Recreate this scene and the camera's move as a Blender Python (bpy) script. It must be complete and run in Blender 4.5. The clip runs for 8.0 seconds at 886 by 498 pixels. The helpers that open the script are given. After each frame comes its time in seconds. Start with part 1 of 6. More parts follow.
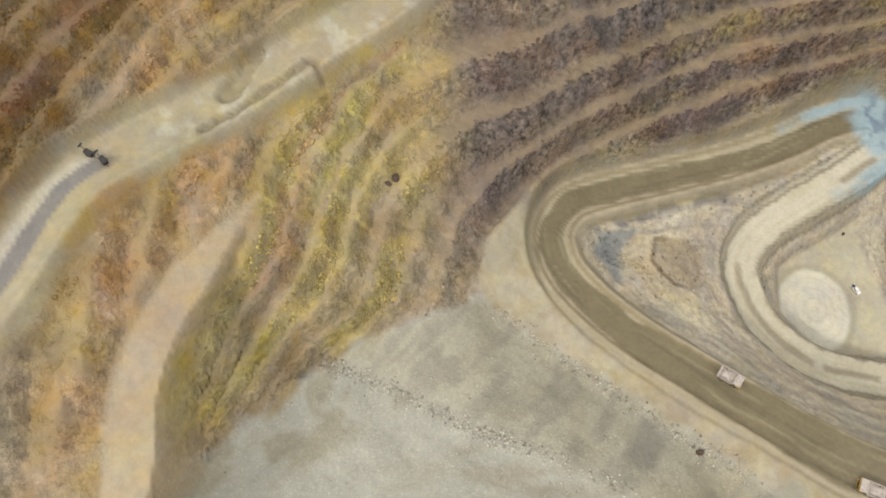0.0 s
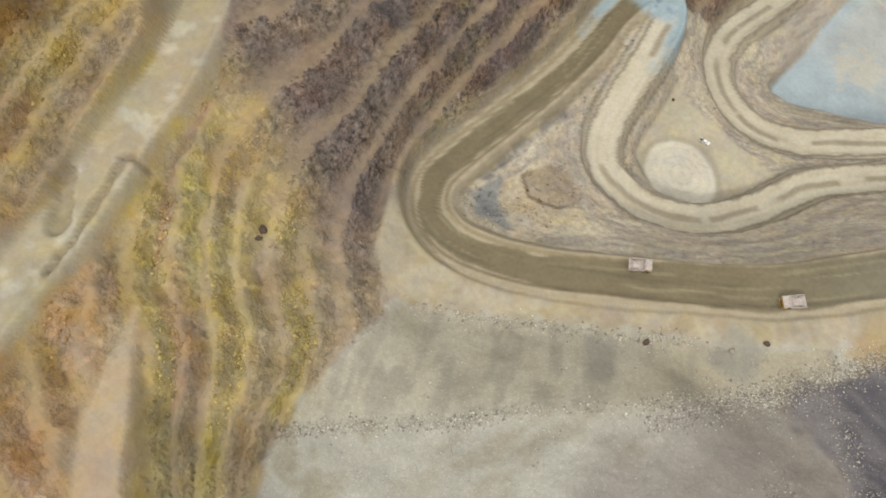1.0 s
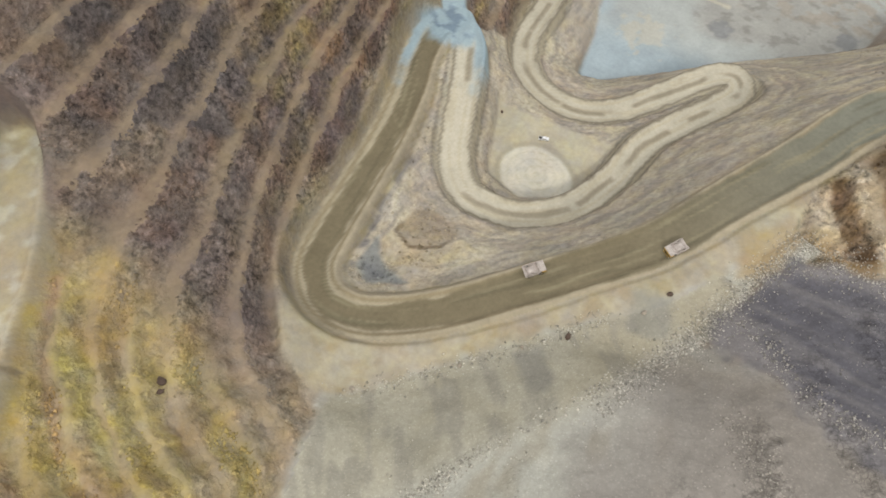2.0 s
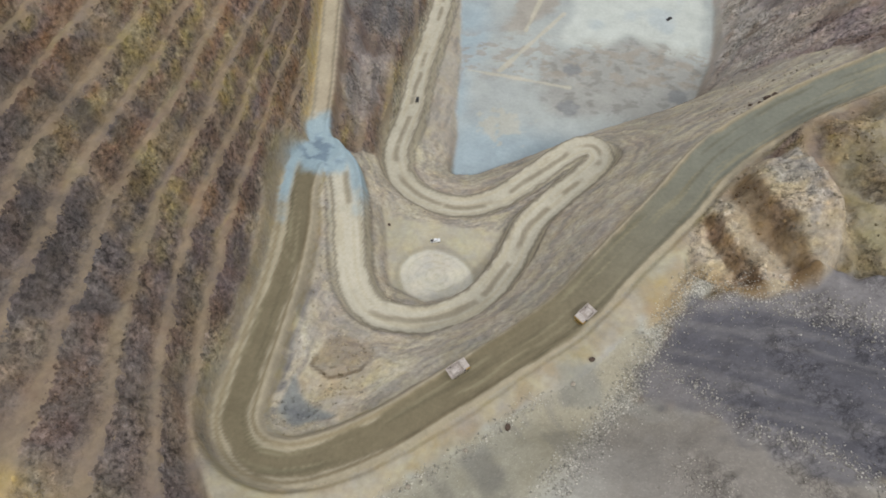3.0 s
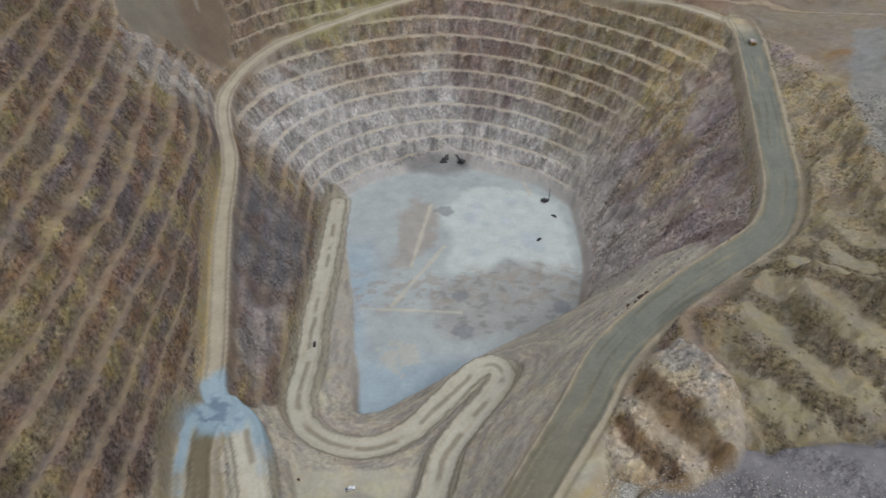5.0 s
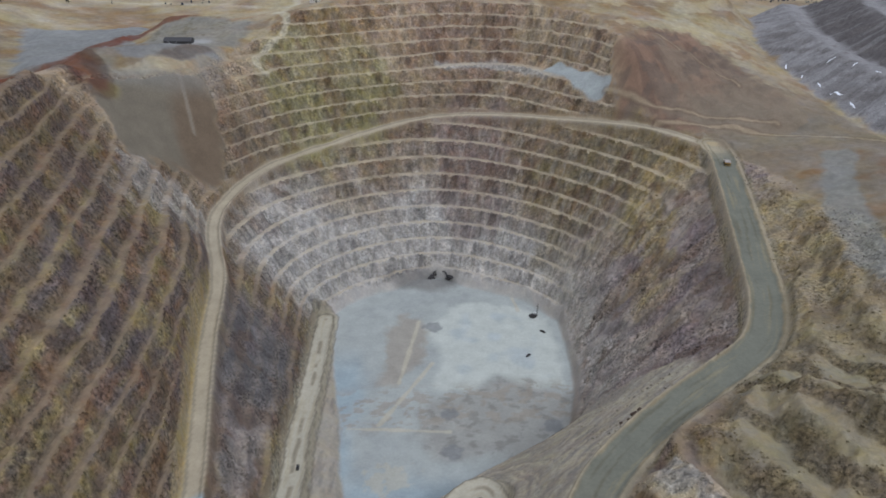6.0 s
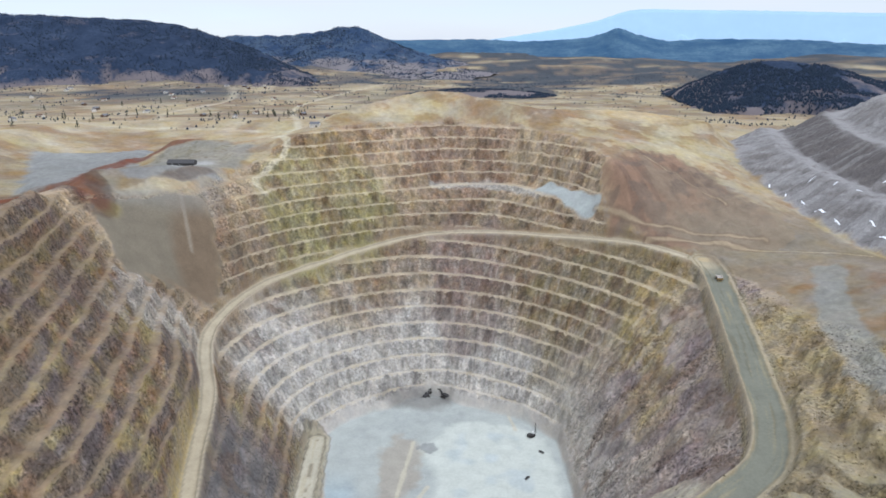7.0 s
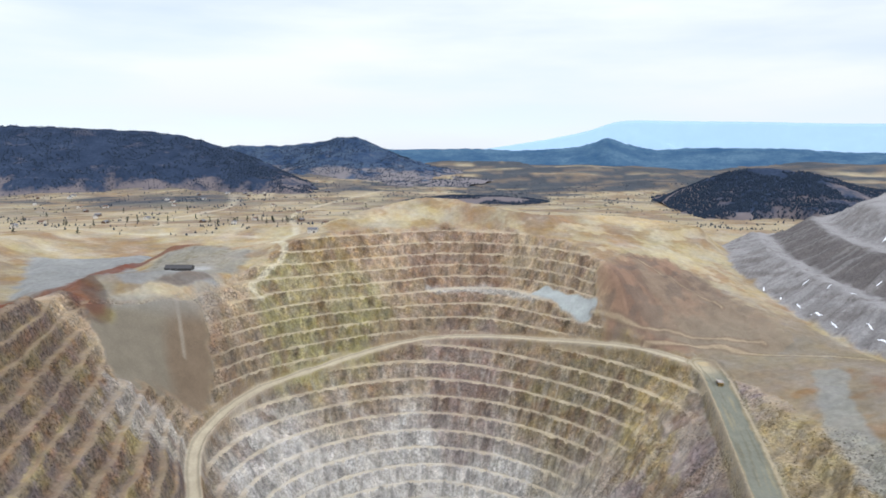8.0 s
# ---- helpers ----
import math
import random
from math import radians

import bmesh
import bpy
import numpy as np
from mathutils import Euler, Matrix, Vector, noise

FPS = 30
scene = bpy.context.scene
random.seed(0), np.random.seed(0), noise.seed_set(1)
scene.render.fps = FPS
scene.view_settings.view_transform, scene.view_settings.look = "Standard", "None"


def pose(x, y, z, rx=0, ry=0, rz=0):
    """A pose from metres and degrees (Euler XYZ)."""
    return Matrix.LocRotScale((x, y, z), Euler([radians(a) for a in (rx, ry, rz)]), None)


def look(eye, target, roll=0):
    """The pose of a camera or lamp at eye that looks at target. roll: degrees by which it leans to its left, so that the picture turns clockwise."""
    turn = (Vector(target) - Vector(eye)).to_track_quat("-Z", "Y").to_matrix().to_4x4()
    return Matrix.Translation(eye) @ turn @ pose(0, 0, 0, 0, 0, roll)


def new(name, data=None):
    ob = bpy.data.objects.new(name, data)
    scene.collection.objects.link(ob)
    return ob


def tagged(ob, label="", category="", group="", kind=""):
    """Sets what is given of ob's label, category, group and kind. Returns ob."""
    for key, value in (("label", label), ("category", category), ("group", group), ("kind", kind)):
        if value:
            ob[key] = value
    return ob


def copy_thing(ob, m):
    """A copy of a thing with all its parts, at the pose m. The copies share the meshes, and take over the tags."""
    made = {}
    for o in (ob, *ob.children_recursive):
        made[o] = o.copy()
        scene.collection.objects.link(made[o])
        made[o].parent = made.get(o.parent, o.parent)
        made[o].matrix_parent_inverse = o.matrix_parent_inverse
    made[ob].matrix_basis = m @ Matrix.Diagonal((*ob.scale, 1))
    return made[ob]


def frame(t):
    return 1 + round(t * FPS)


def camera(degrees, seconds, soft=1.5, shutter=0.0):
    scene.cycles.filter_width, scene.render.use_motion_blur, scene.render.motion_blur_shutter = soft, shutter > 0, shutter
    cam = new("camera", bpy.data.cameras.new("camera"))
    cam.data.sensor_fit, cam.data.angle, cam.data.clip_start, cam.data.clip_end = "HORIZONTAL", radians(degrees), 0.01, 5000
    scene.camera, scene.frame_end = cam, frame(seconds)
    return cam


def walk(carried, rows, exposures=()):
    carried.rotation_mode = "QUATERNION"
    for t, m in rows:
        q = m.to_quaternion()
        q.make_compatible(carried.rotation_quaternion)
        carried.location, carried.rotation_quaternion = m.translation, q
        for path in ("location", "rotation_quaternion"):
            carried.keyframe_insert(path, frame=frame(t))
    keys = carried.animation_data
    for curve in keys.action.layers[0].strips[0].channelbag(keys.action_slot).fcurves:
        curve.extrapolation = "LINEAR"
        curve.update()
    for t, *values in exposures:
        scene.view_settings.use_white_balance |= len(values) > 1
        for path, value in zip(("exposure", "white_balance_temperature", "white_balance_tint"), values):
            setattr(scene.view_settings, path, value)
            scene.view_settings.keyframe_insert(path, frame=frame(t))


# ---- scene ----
# An open-pit mine seen from a hovering drone. z = 0 is the pit floor.
EYE = 360.0
cam = camera(65.48, 8.0, soft=1.7)
PATH = [
    (0.0, pose(0, 0, EYE, 19.79, -0.34, 79.67)),
    (0.5, pose(0, 0, EYE, 19.76, -0.20, 66.50)),
    (1.0, pose(0, 0, EYE, 20.02, 0.02, 52.62)),
    (1.2, pose(0, 0, EYE, 20.42, 0.05, 47.00)),
    (2.5, pose(0, 0, EYE, 29.39, 0.20, 20.66)),
    (3.0, pose(0, 0, EYE, 34.20, 0.18, 13.42)),
    (3.5, pose(0, 0, EYE, 39.01, 0.21, 7.76)),
    (4.0, pose(0, 0, EYE, 43.83, 0.18, 4.26)),
    (4.5, pose(0, 0, EYE, 48.62, 0.08, 2.91)),
    (4.7, pose(0, 0, EYE, 50.54, 0.08, 2.43)),
    (5.8, pose(0, 0, EYE, 61.03, 0.02, 0.91)),
    (6.0, pose(0, 0, EYE, 63.01, -0.13, 0.81)),
    (6.5, pose(0, 0, EYE, 67.81, -0.13, 0.58)),
    (7.0, pose(0, 0, EYE, 72.65, -0.10, 0.35)),
    (7.5, pose(0, 0, EYE, 77.48, -0.06, 0.17)),
    (8.0, pose(0, 0, EYE, 81.30, 0.00, -0.00)),
]
EXPOSURES = [(0.0, 0.06, 6500, 10), (1.0, 0.0, 6450, 11), (2.5, -0.10, 6100, 11), (3.5, -0.28, 5900, 11), (4.7, -0.44, 5720, 12), (6.0, -0.62, 5480, 13), (6.5, -0.32, 5420, 12), (7.0, 0.04, 5520, 11), (8.0, 0.15, 5680, 11)]
walk(cam, PATH, EXPOSURES)

# ---- sky and light ----
SUN_ELEV, SUN_AZ = radians(46), radians(150)
world = bpy.data.worlds.new("sky")
scene.world = world
world.use_nodes = True
wn, wl = world.node_tree.nodes, world.node_tree.links
wn.clear()
w_out = wn.new("ShaderNodeOutputWorld")
w_sky = wn.new("ShaderNodeTexSky")
w_sky.sky_type, w_sky.sun_disc = "NISHITA", False
w_sky.sun_elevation, w_sky.sun_rotation = SUN_ELEV, SUN_AZ
w_sky.altitude = 2900
w_co = wn.new("ShaderNodeTexCoord")
w_map = wn.new("ShaderNodeMapping")
w_map.inputs["Scale"].default_value = (1.2, 1.2, 7.0)
w_noise = wn.new("ShaderNodeTexNoise")
w_noise.inputs["Scale"].default_value, w_noise.inputs["Detail"].default_value = 1.6, 6
w_ramp = wn.new("ShaderNodeMapRange")
w_ramp.inputs["From Min"].default_value, w_ramp.inputs["From Max"].default_value = 0.30, 0.62
w_ramp.inputs["To Min"].default_value, w_ramp.inputs["To Max"].default_value = 0.58, 1.0
w_skyc = wn.new("ShaderNodeBackground")
w_skyc.inputs["Strength"].default_value = 0.11
w_cloud = wn.new("ShaderNodeBackground")
w_cloud.inputs["Color"].default_value = (1.0, 0.975, 0.94, 1)
# an overcast sky is brighter overhead than at the horizon
w_sep = wn.new("ShaderNodeSeparateXYZ")
w_high = wn.new("ShaderNodeMapRange")
w_high.inputs["From Min"].default_value, w_high.inputs["From Max"].default_value = 0.0, 1.0
w_high.inputs["To Min"].default_value, w_high.inputs["To Max"].default_value = 0.83, 1.8
wl.new(w_co.outputs["Generated"], w_sep.inputs[0])
wl.new(w_sep.outputs["Z"], w_high.inputs["Value"])
wl.new(w_high.outputs[0], w_cloud.inputs["Strength"])
w_mix = wn.new("ShaderNodeMixShader")
wl.new(w_co.outputs["Generated"], w_map.inputs["Vector"])
wl.new(w_map.outputs[0], w_noise.inputs["Vector"])
wl.new(w_noise.outputs[0], w_ramp.inputs["Value"])
wl.new(w_sky.outputs[0], w_skyc.inputs["Color"])
wl.new(w_ramp.outputs[0], w_mix.inputs["Fac"])
wl.new(w_skyc.outputs[0], w_mix.inputs[1])
wl.new(w_cloud.outputs[0], w_mix.inputs[2])
wl.new(w_mix.outputs[0], w_out.inputs["Surface"])
sun = new("sun", bpy.data.lights.new("sun", "SUN"))
sun.data.energy, sun.data.angle, sun.data.color = 1.5, radians(10), (1.0, 0.95, 0.87)
sun.matrix_world = look((400 * math.sin(SUN_AZ), 400 * math.cos(SUN_AZ), 400 * math.tan(SUN_ELEV)), (0, 0, 0))

# ---- arithmetic for the land ----
def srgb(r, g, b):
    """A linear colour from 0..255 display values."""
    return np.array([((c / 255 + 0.055) / 1.055) ** 2.4 if c > 10 else c / 255 / 12.92 for c in (r, g, b)])


def step(a, b, v):
    s = np.clip((v - a) / (b - a), 0, 1)
    return s * s * (3 - 2 * s)


def lattice(ix, iy, seed):
    h = ix.astype(np.uint32) * np.uint32(374761393) + iy.astype(np.uint32) * np.uint32(668265263) + np.uint32((seed * 1442695041) & 0xFFFFFFFF)
    h = (h ^ (h >> np.uint32(13))) * np.uint32(1274126177)
    return ((h ^ (h >> np.uint32(16))) & np.uint32(0xFFFF)).astype(np.uint16)


TURNS = np.arange(65536) * (2 * math.pi / 65536)
TURN_X, TURN_Y = np.cos(TURNS).astype(np.float32), np.sin(TURNS).astype(np.float32)


def grain(x, y, size, seed=0):
    """Gradient noise, about -1..1, with lumps of that size in metres."""
    u, v = x / size, y / size
    i, j = np.floor(u), np.floor(v)
    a, b = (u - i).astype(np.float32), (v - j).astype(np.float32)
    i, j = i.astype(np.int32), j.astype(np.int32)
    fa, fb = a * a * a * (a * (a * 6 - 15) + 10), b * b * b * (b * (b * 6 - 15) + 10)

    def corner_of(p, q):
        h = lattice(i + p, j + q, seed)
        return TURN_X[h] * (a - p) + TURN_Y[h] * (b - q)
    low = corner_of(0, 0) * (1 - fa) + corner_of(1, 0) * fa
    high = corner_of(0, 1) * (1 - fa) + corner_of(1, 1) * fa
    return 1.5 * (low * (1 - fb) + high * fb)


def fbm(x, y, size, octaves=3, seed=0):
    total, weight = 0, 1.0
    for k in range(octaves):
        c, s = math.cos(0.6 + 1.1 * k), math.sin(0.6 + 1.1 * k)
        total = total + weight * grain(c * x + s * y + 170.3 * k, c * y - s * x - 90.1 * k, size / 2.1 ** k, seed + k)
        weight *= 0.55
    return total


def smooth_line(points, n=8):
    """A curve through control points, n pieces to a stretch (Catmull-Rom)."""
    p = np.array(points, float)
    p = np.vstack([2 * p[0] - p[1], p, 2 * p[-1] - p[-2]])
    out = []
    for k in range(1, len(p) - 2):
        for s in np.arange(n) / n:
            out.append(0.5 * (2 * p[k] + (p[k + 1] - p[k - 1]) * s + (2 * p[k - 1] - 5 * p[k] + 4 * p[k + 1] - p[k + 2]) * s * s
                              + (3 * p[k] - p[k - 1] - 3 * p[k + 1] + p[k + 2]) * s ** 3))
    out.append(p[-2])
    return np.array(out)


def along(x, y, line, reach):
    """Distance from each place to a curve, the curve's height at the nearest spot, the side (+ to its right) and the way gone."""
    shape = x.shape
    x, y = x.ravel(), y.ravel()
    dist, high = np.full(x.shape, 1e4), np.zeros(x.shape)
    side, gone = np.ones(x.shape), np.zeros(x.shape)
    near = np.where((x > line[:, 0].min() - reach) & (x < line[:, 0].max() + reach)
                    & (y > line[:, 1].min() - reach) & (y < line[:, 1].max() + reach))[0]
    s0 = 0.0
    for a, b in zip(line[:-1], line[1:]):
        d = b - a
        ln = math.hypot(d[0], d[1])
        k = near[(np.abs(x[near] - (a[0] + b[0]) / 2) < reach + ln) & (np.abs(y[near] - (a[1] + b[1]) / 2) < reach + ln)]
        px, py = x[k] - a[0], y[k] - a[1]
        s = np.clip((px * d[0] + py * d[1]) / (ln * ln), 0, 1)
        r = np.hypot(px - s * d[0], py - s * d[1])
        hit = r < dist[k]
        kk = k[hit]
        dist[kk], high[kk] = r[hit], (a[2] + s * d[2])[hit]
        side[kk] = np.where(px * d[1] - py * d[0] < 0, -1, 1)[hit]
        gone[kk] = s0 + s[hit] * ln
        s0 += ln
    return dist.reshape(shape), high.reshape(shape), side.reshape(shape), gone.reshape(shape)


def outline(x, y, ring):
    """Signed distance to a closed outline, negative inside."""
    ring = np.array(ring, float)[:, :2]
    dist, inside = np.full(x.shape, 1e5), np.zeros(x.shape, bool)
    for a, b in zip(ring, np.roll(ring, -1, axis=0)):
        d = b - a
        s = np.clip(((x - a[0]) * d[0] + (y - a[1]) * d[1]) / (d @ d), 0, 1)
        dist = np.minimum(dist, np.hypot(x - a[0] - s * d[0], y - a[1] - s * d[1]))
        if a[1] != b[1]:
            inside ^= ((a[1] > y) != (b[1] > y)) & (x < d[0] * (y - a[1]) / d[1] + a[0])
    return np.where(inside, -dist, dist)


# ---- the plan: roads, floor, walls and dumps, in metres ----
RAMP = smooth_line([(-119, 556, 0), (-115, 497, 5), (-110, 425, 12), (-107, 372, 18), (-102, 327, 22), (-101, 292, 26), (-93, 267, 29),
                    (-76, 252, 31), (-52, 247, 33), (-29, 256, 36), (-9, 278, 39), (7, 298, 41), (20, 305, 43), (27, 295, 44),
                    (20, 278, 46), (5, 253, 49), (-7, 230, 51), (-13, 201, 54), (-25, 173, 57), (-46, 155, 60), (-70, 152, 62),
                    (-83, 161, 63.5), (-91, 175, 65.5), (-98, 195, 68), (-106, 217, 70.5), (-114, 232, 71.8), (-126, 240, 72.7)])
HAUL = smooth_line([(-126, 240, 72.7), (-132, 229, 73.5), (-130, 208, 75), (-123, 185, 77), (-117, 155, 79.8), (-113, 121, 83), (-110, 92, 86), (-106, 76, 88), (-95, 66, 89),
                    (-79, 65, 91), (-62, 73, 92), (-43, 87, 95), (-21, 109, 97), (3, 133, 101), (21, 155, 103), (38, 183, 107),
                    (57, 213, 110), (77, 247, 114), (114, 284, 119), (157, 317, 124), (184, 341, 127), (202, 380, 131),
                    (215, 441, 137), (230, 517, 145), (243, 590, 152), (243, 620, 157)])
RING = smooth_line([(-127, 242, 72.7), (-135, 254, 73.4), (-139, 273, 74.6), (-147, 306, 77.5), (-160, 359, 83), (-170, 405, 88), (-182, 468, 94),
                    (-209, 545, 101), (-211, 597, 106), (-189, 663, 113), (-127, 722, 121), (-43, 777, 131), (35, 776, 138),
                    (118, 729, 147), (185, 680, 155), (214, 645, 157), (240, 608, 157)])
SHELF = smooth_line([(-40, -128, 183), (-75, -106, 182), (-102, -89, 178), (-117, -71, 172), (-131, -47, 165), (-152, -15, 160),
                     (-169, 13, 157), (-195, 45, 156)])
TERRACE = smooth_line([(45, -95, 175), (-15, -79, 171), (-40, -77, 169), (-60, -71, 166), (-78, -60, 161), (-92, -49, 157), (-101, -41, 155)])
TRACK = smooth_line([(243, 620, 158), (280, 622, 162), (323, 624, 165), (350, 576, 170), (372, 500, 176), (400, 400, 180)])
FLOOR = [(-116, 560), (-92, 592), (-16, 636), (73, 593), (102, 556), (104, 463), (90, 406), (29, 364), (-63, 292), (-88, 428)]
PAD = [(-88, 222), (-19, 226), (-21, 203), (-34, 183), (-52, 173), (-72, 178)]
# level lines and crests that shape the walls: x, y, z
LINES = [
    [(-58, -22, 130), (-76, -8, 130), (-110, 2, 130), (-133, 50, 130), (-157, 128, 130), (-165, 220, 130), (-170, 296, 130), (-186, 423, 130), (-212, 512, 130)],
    [(-152, -60, 178), (-184, 5, 177), (-194, 84, 175), (-200, 254, 175), (-236, 425, 175), (-258, 526, 175)],
    [(-40, -165, 215), (-110, -138, 215), (-155, -108, 215), (-203, -40, 215), (-224, 60, 215), (-226, 222, 215), (-276, 440, 215), (-300, 522, 215)],
    [(-60, -210, 250), (-180, -150, 250), (-246, -40, 250), (-262, 100, 250), (-264, 220, 250), (-290, 380, 250), (-303, 484, 250), (-326, 540, 240), (-345, 600, 228)],
    [(-345, 600, 236), (-320, 585, 232), (-310, 606, 216), (-265, 646, 214), (-243, 672, 203)],
    [(-275, 545, 172), (-250, 577, 150), (-228, 606, 120)],
    [(-243, 672, 203), (-238, 694, 200), (-195, 752, 195), (-123, 786, 186), (-2, 829, 180), (79, 836, 181), (125, 775, 185), (165, 740, 187)],
    [(-10, 846, 181), (80, 850, 183), (150, 775, 188)],
    [(-199, 737, 203), (-213, 753, 206), (-206, 779, 214), (-190, 815, 232), (-205, 860, 236)],
    [(-345, 640, 238), (-328, 676, 233), (-287, 692, 233), (-255, 735, 222), (-237, 773, 215)],
    [(-360, 900, 230), (-300, 880, 230), (-258, 897, 226)],
    [(-205, 860, 238), (-180, 822, 245), (-133, 860, 250), (-3, 914, 250), (82, 884, 247), (146, 834, 243), (186, 735, 224), (192, 716, 205)],
    [(146, 834, 243), (195, 810, 238), (268, 806, 226), (313, 720, 197), (338, 640, 178)],
    [(-159, 890, 257), (-103, 945, 271), (-22, 995, 285), (47, 940, 279), (125, 910, 267), (252, 987, 258), (350, 920, 250)],
    [(101, 176, 116), (68, 168, 112), (54, 147, 108), (46, 121, 106), (40, 99, 108), (2, 95, 99), (-7, 90, 97), (-40, 55, 95), (-66, 34, 94)],
    [(30, 93, 121), (-8, 35, 119), (-19, 16, 117), (-38, -10, 115), (-50, -31, 115)],
    [(-64, 21, 112), (-56, -16, 118), (-44, -40, 124), (-28, -63, 130), (-8, -80, 138)],
    [(110, 113, 142), (60, 60, 138), (10, 0, 134), (10, -50, 140)],
    [(200, 95, 195), (140, 10, 180), (80, -60, 170)],
    [(116, 255, 135), (148, 221, 140), (168, 198, 150)],
    [(168, 278, 152), (182, 250, 165), (196, 232, 176)],
    [(214, 373, 139), (234, 362, 149), (250, 338, 160), (270, 387, 164), (330, 430, 172), (340, 530, 170)],
    [(-103, 128, 77), (-93, 92, 80), (-79, 100, 80), (-56, 119, 80)],
]
HEAP = [(405, 1010), (356, 835), (366, 745), (374, 683), (392, 605), (470, 480), (900, 400), (1100, 900), (700, 1200)]
EMBANK = [(-469, 723), (-385, 724), (-378, 816), (-411, 1000), (-561, 932)]
INNER = [(-126, 232), (-114, 150), (-106, 82), (-90, 66), (-60, 74), (0, 134), (60, 216), (114, 286), (157, 319), (150, 372), (100, 398), (29, 362), (-63, 290), (-84, 330), (-96, 292), (-112, 262)]


def country(x, y):
    """The natural land round the mine."""
    z = 196 + 30 * step(1500, 1000, y) * step(900, 250, x) + 2.5 * fbm(x, y, 300, 3, 5)
    far = np.hypot(x, y)
    z = z + 60 * step(2400, 4600, far) + 22 * fbm(x, y, 700, 3, 9) * step(1700, 3000, far)
    z = np.where(x > 250, z - 22 * step(250, 500, x) * step(900, 500, y), z)
    return z


def relaxed(lines, x0, x1, y0, y1, cell):
    """The smooth lie of the land between the plan's lines: a sheet stretched over them."""
    nx, ny = int((x1 - x0) / cell) + 1, int((y1 - y0) / cell) + 1
    gx, gy = np.meshgrid(np.linspace(x0, x1, nx), np.linspace(y0, y1, ny))
    known, z = np.zeros((ny, nx), bool), country(gx, gy)
    edge = np.ones_like(known)
    edge[1:-1, 1:-1] = False
    known |= edge
    for ring, h in ((FLOOR, 0.0), (PAD, 45.0)):
        inside = outline(gx, gy, ring) < 0
        known |= inside
        z[inside] = h
    total, count = np.zeros_like(z), np.zeros_like(z)
    for line in lines:
        for a, b in zip(line[:-1], line[1:]):
            for s in np.linspace(0, 1, int(np.hypot(*(b - a)[:2]) / cell * 2) + 2):
                p = a + s * (b - a)
                i, j = int(round((p[1] - y0) / cell)), int(round((p[0] - x0) / cell))
                if 0 <= i < ny and 0 <= j < nx:
                    total[i, j] += p[2]
                    count[i, j] += 1
    hit = count > 0
    z[hit], known = total[hit] / count[hit], known | hit
    fixed = z.copy()
    # coarse start: fill by spreading, then relax
    w = known.astype(float)
    zz, ww = z * w, w.copy()
    for k in (64, 32, 16, 8, 4, 2, 1):
        for axis in (0, 1):
            zz = zz + np.roll(zz, k, axis) * 0.5 + np.roll(zz, -k, axis) * 0.5
            ww = ww + np.roll(ww, k, axis) * 0.5 + np.roll(ww, -k, axis) * 0.5
    z = np.where(known, fixed, zz / np.maximum(ww, 1e-9))
    for _ in range(1500):
        avg = 0.25 * (np.roll(z, 1, 0) + np.roll(z, -1, 0) + np.roll(z, 1, 1) + np.roll(z, -1, 1))
        z = np.where(known, fixed, z + 1.0 * (avg - z))
    for _ in range(3):
        avg = 0.25 * (np.roll(z, 1, 0) + np.roll(z, -1, 0) + np.roll(z, 1, 1) + np.roll(z, -1, 1))
        z = np.where(edge, fixed, 0.5 * z + 0.5 * avg)
    return z


def cubic(at, start, cell, n):
    """A matrix that reads a row of n samples at the places given."""
    m = np.zeros((len(at), n))
    u = np.clip((at - start) / cell, 1, n - 3)
    i = np.floor(u).astype(int)
    i = np.minimum(i, n - 3)
    s = u - i
    rows = np.arange(len(at))
    for k, w in ((-1, (-s + 2 * s ** 2 - s ** 3) / 2), (0, (2 - 5 * s ** 2 + 3 * s ** 3) / 2), (1, (s + 4 * s ** 2 - 3 * s ** 3) / 2), (2, (-s ** 2 + s ** 3) / 2)):
        m[rows, i + k] += w
    return m


def spaced(lo, hi, fine, lo_end, hi_end, growth):
    out = list(np.arange(lo, hi, fine))
    s = fine
    while out[-1] < hi_end:
        s = min(s * growth, 160)
        out.append(out[-1] + s)
    s = fine
    while out[0] > lo_end:
        s = min(s * growth, 160)
        out.insert(0, out[0] - s)
    return np.array(out)


CELL = 6.0
FINE = 1.12
BX0, BX1, BY0, BY1 = -642.0, 642.0, -342.0, 1242.0
base_map = relaxed([RAMP, HAUL, RING, SHELF, TERRACE, TRACK] + [smooth_line(q, 5) for q in LINES], BX0, BX1, BY0, BY1, CELL)
XS = spaced(-330, 300, FINE, -4300, 4300, 1.035)
YS = spaced(-125, 905, FINE, -1500, 4900, 1.035)
X, Y = np.meshgrid(XS, YS)
S = cubic(YS, BY0, CELL, base_map.shape[0]) @ base_map @ cubic(XS, BX0, CELL, base_map.shape[1]).T
inner = step(0, 60, np.minimum(np.minimum(X - BX0, BX1 - X), np.minimum(Y - BY0, BY1 - Y)))
S = S * inner + country(X, Y) * (1 - inner)

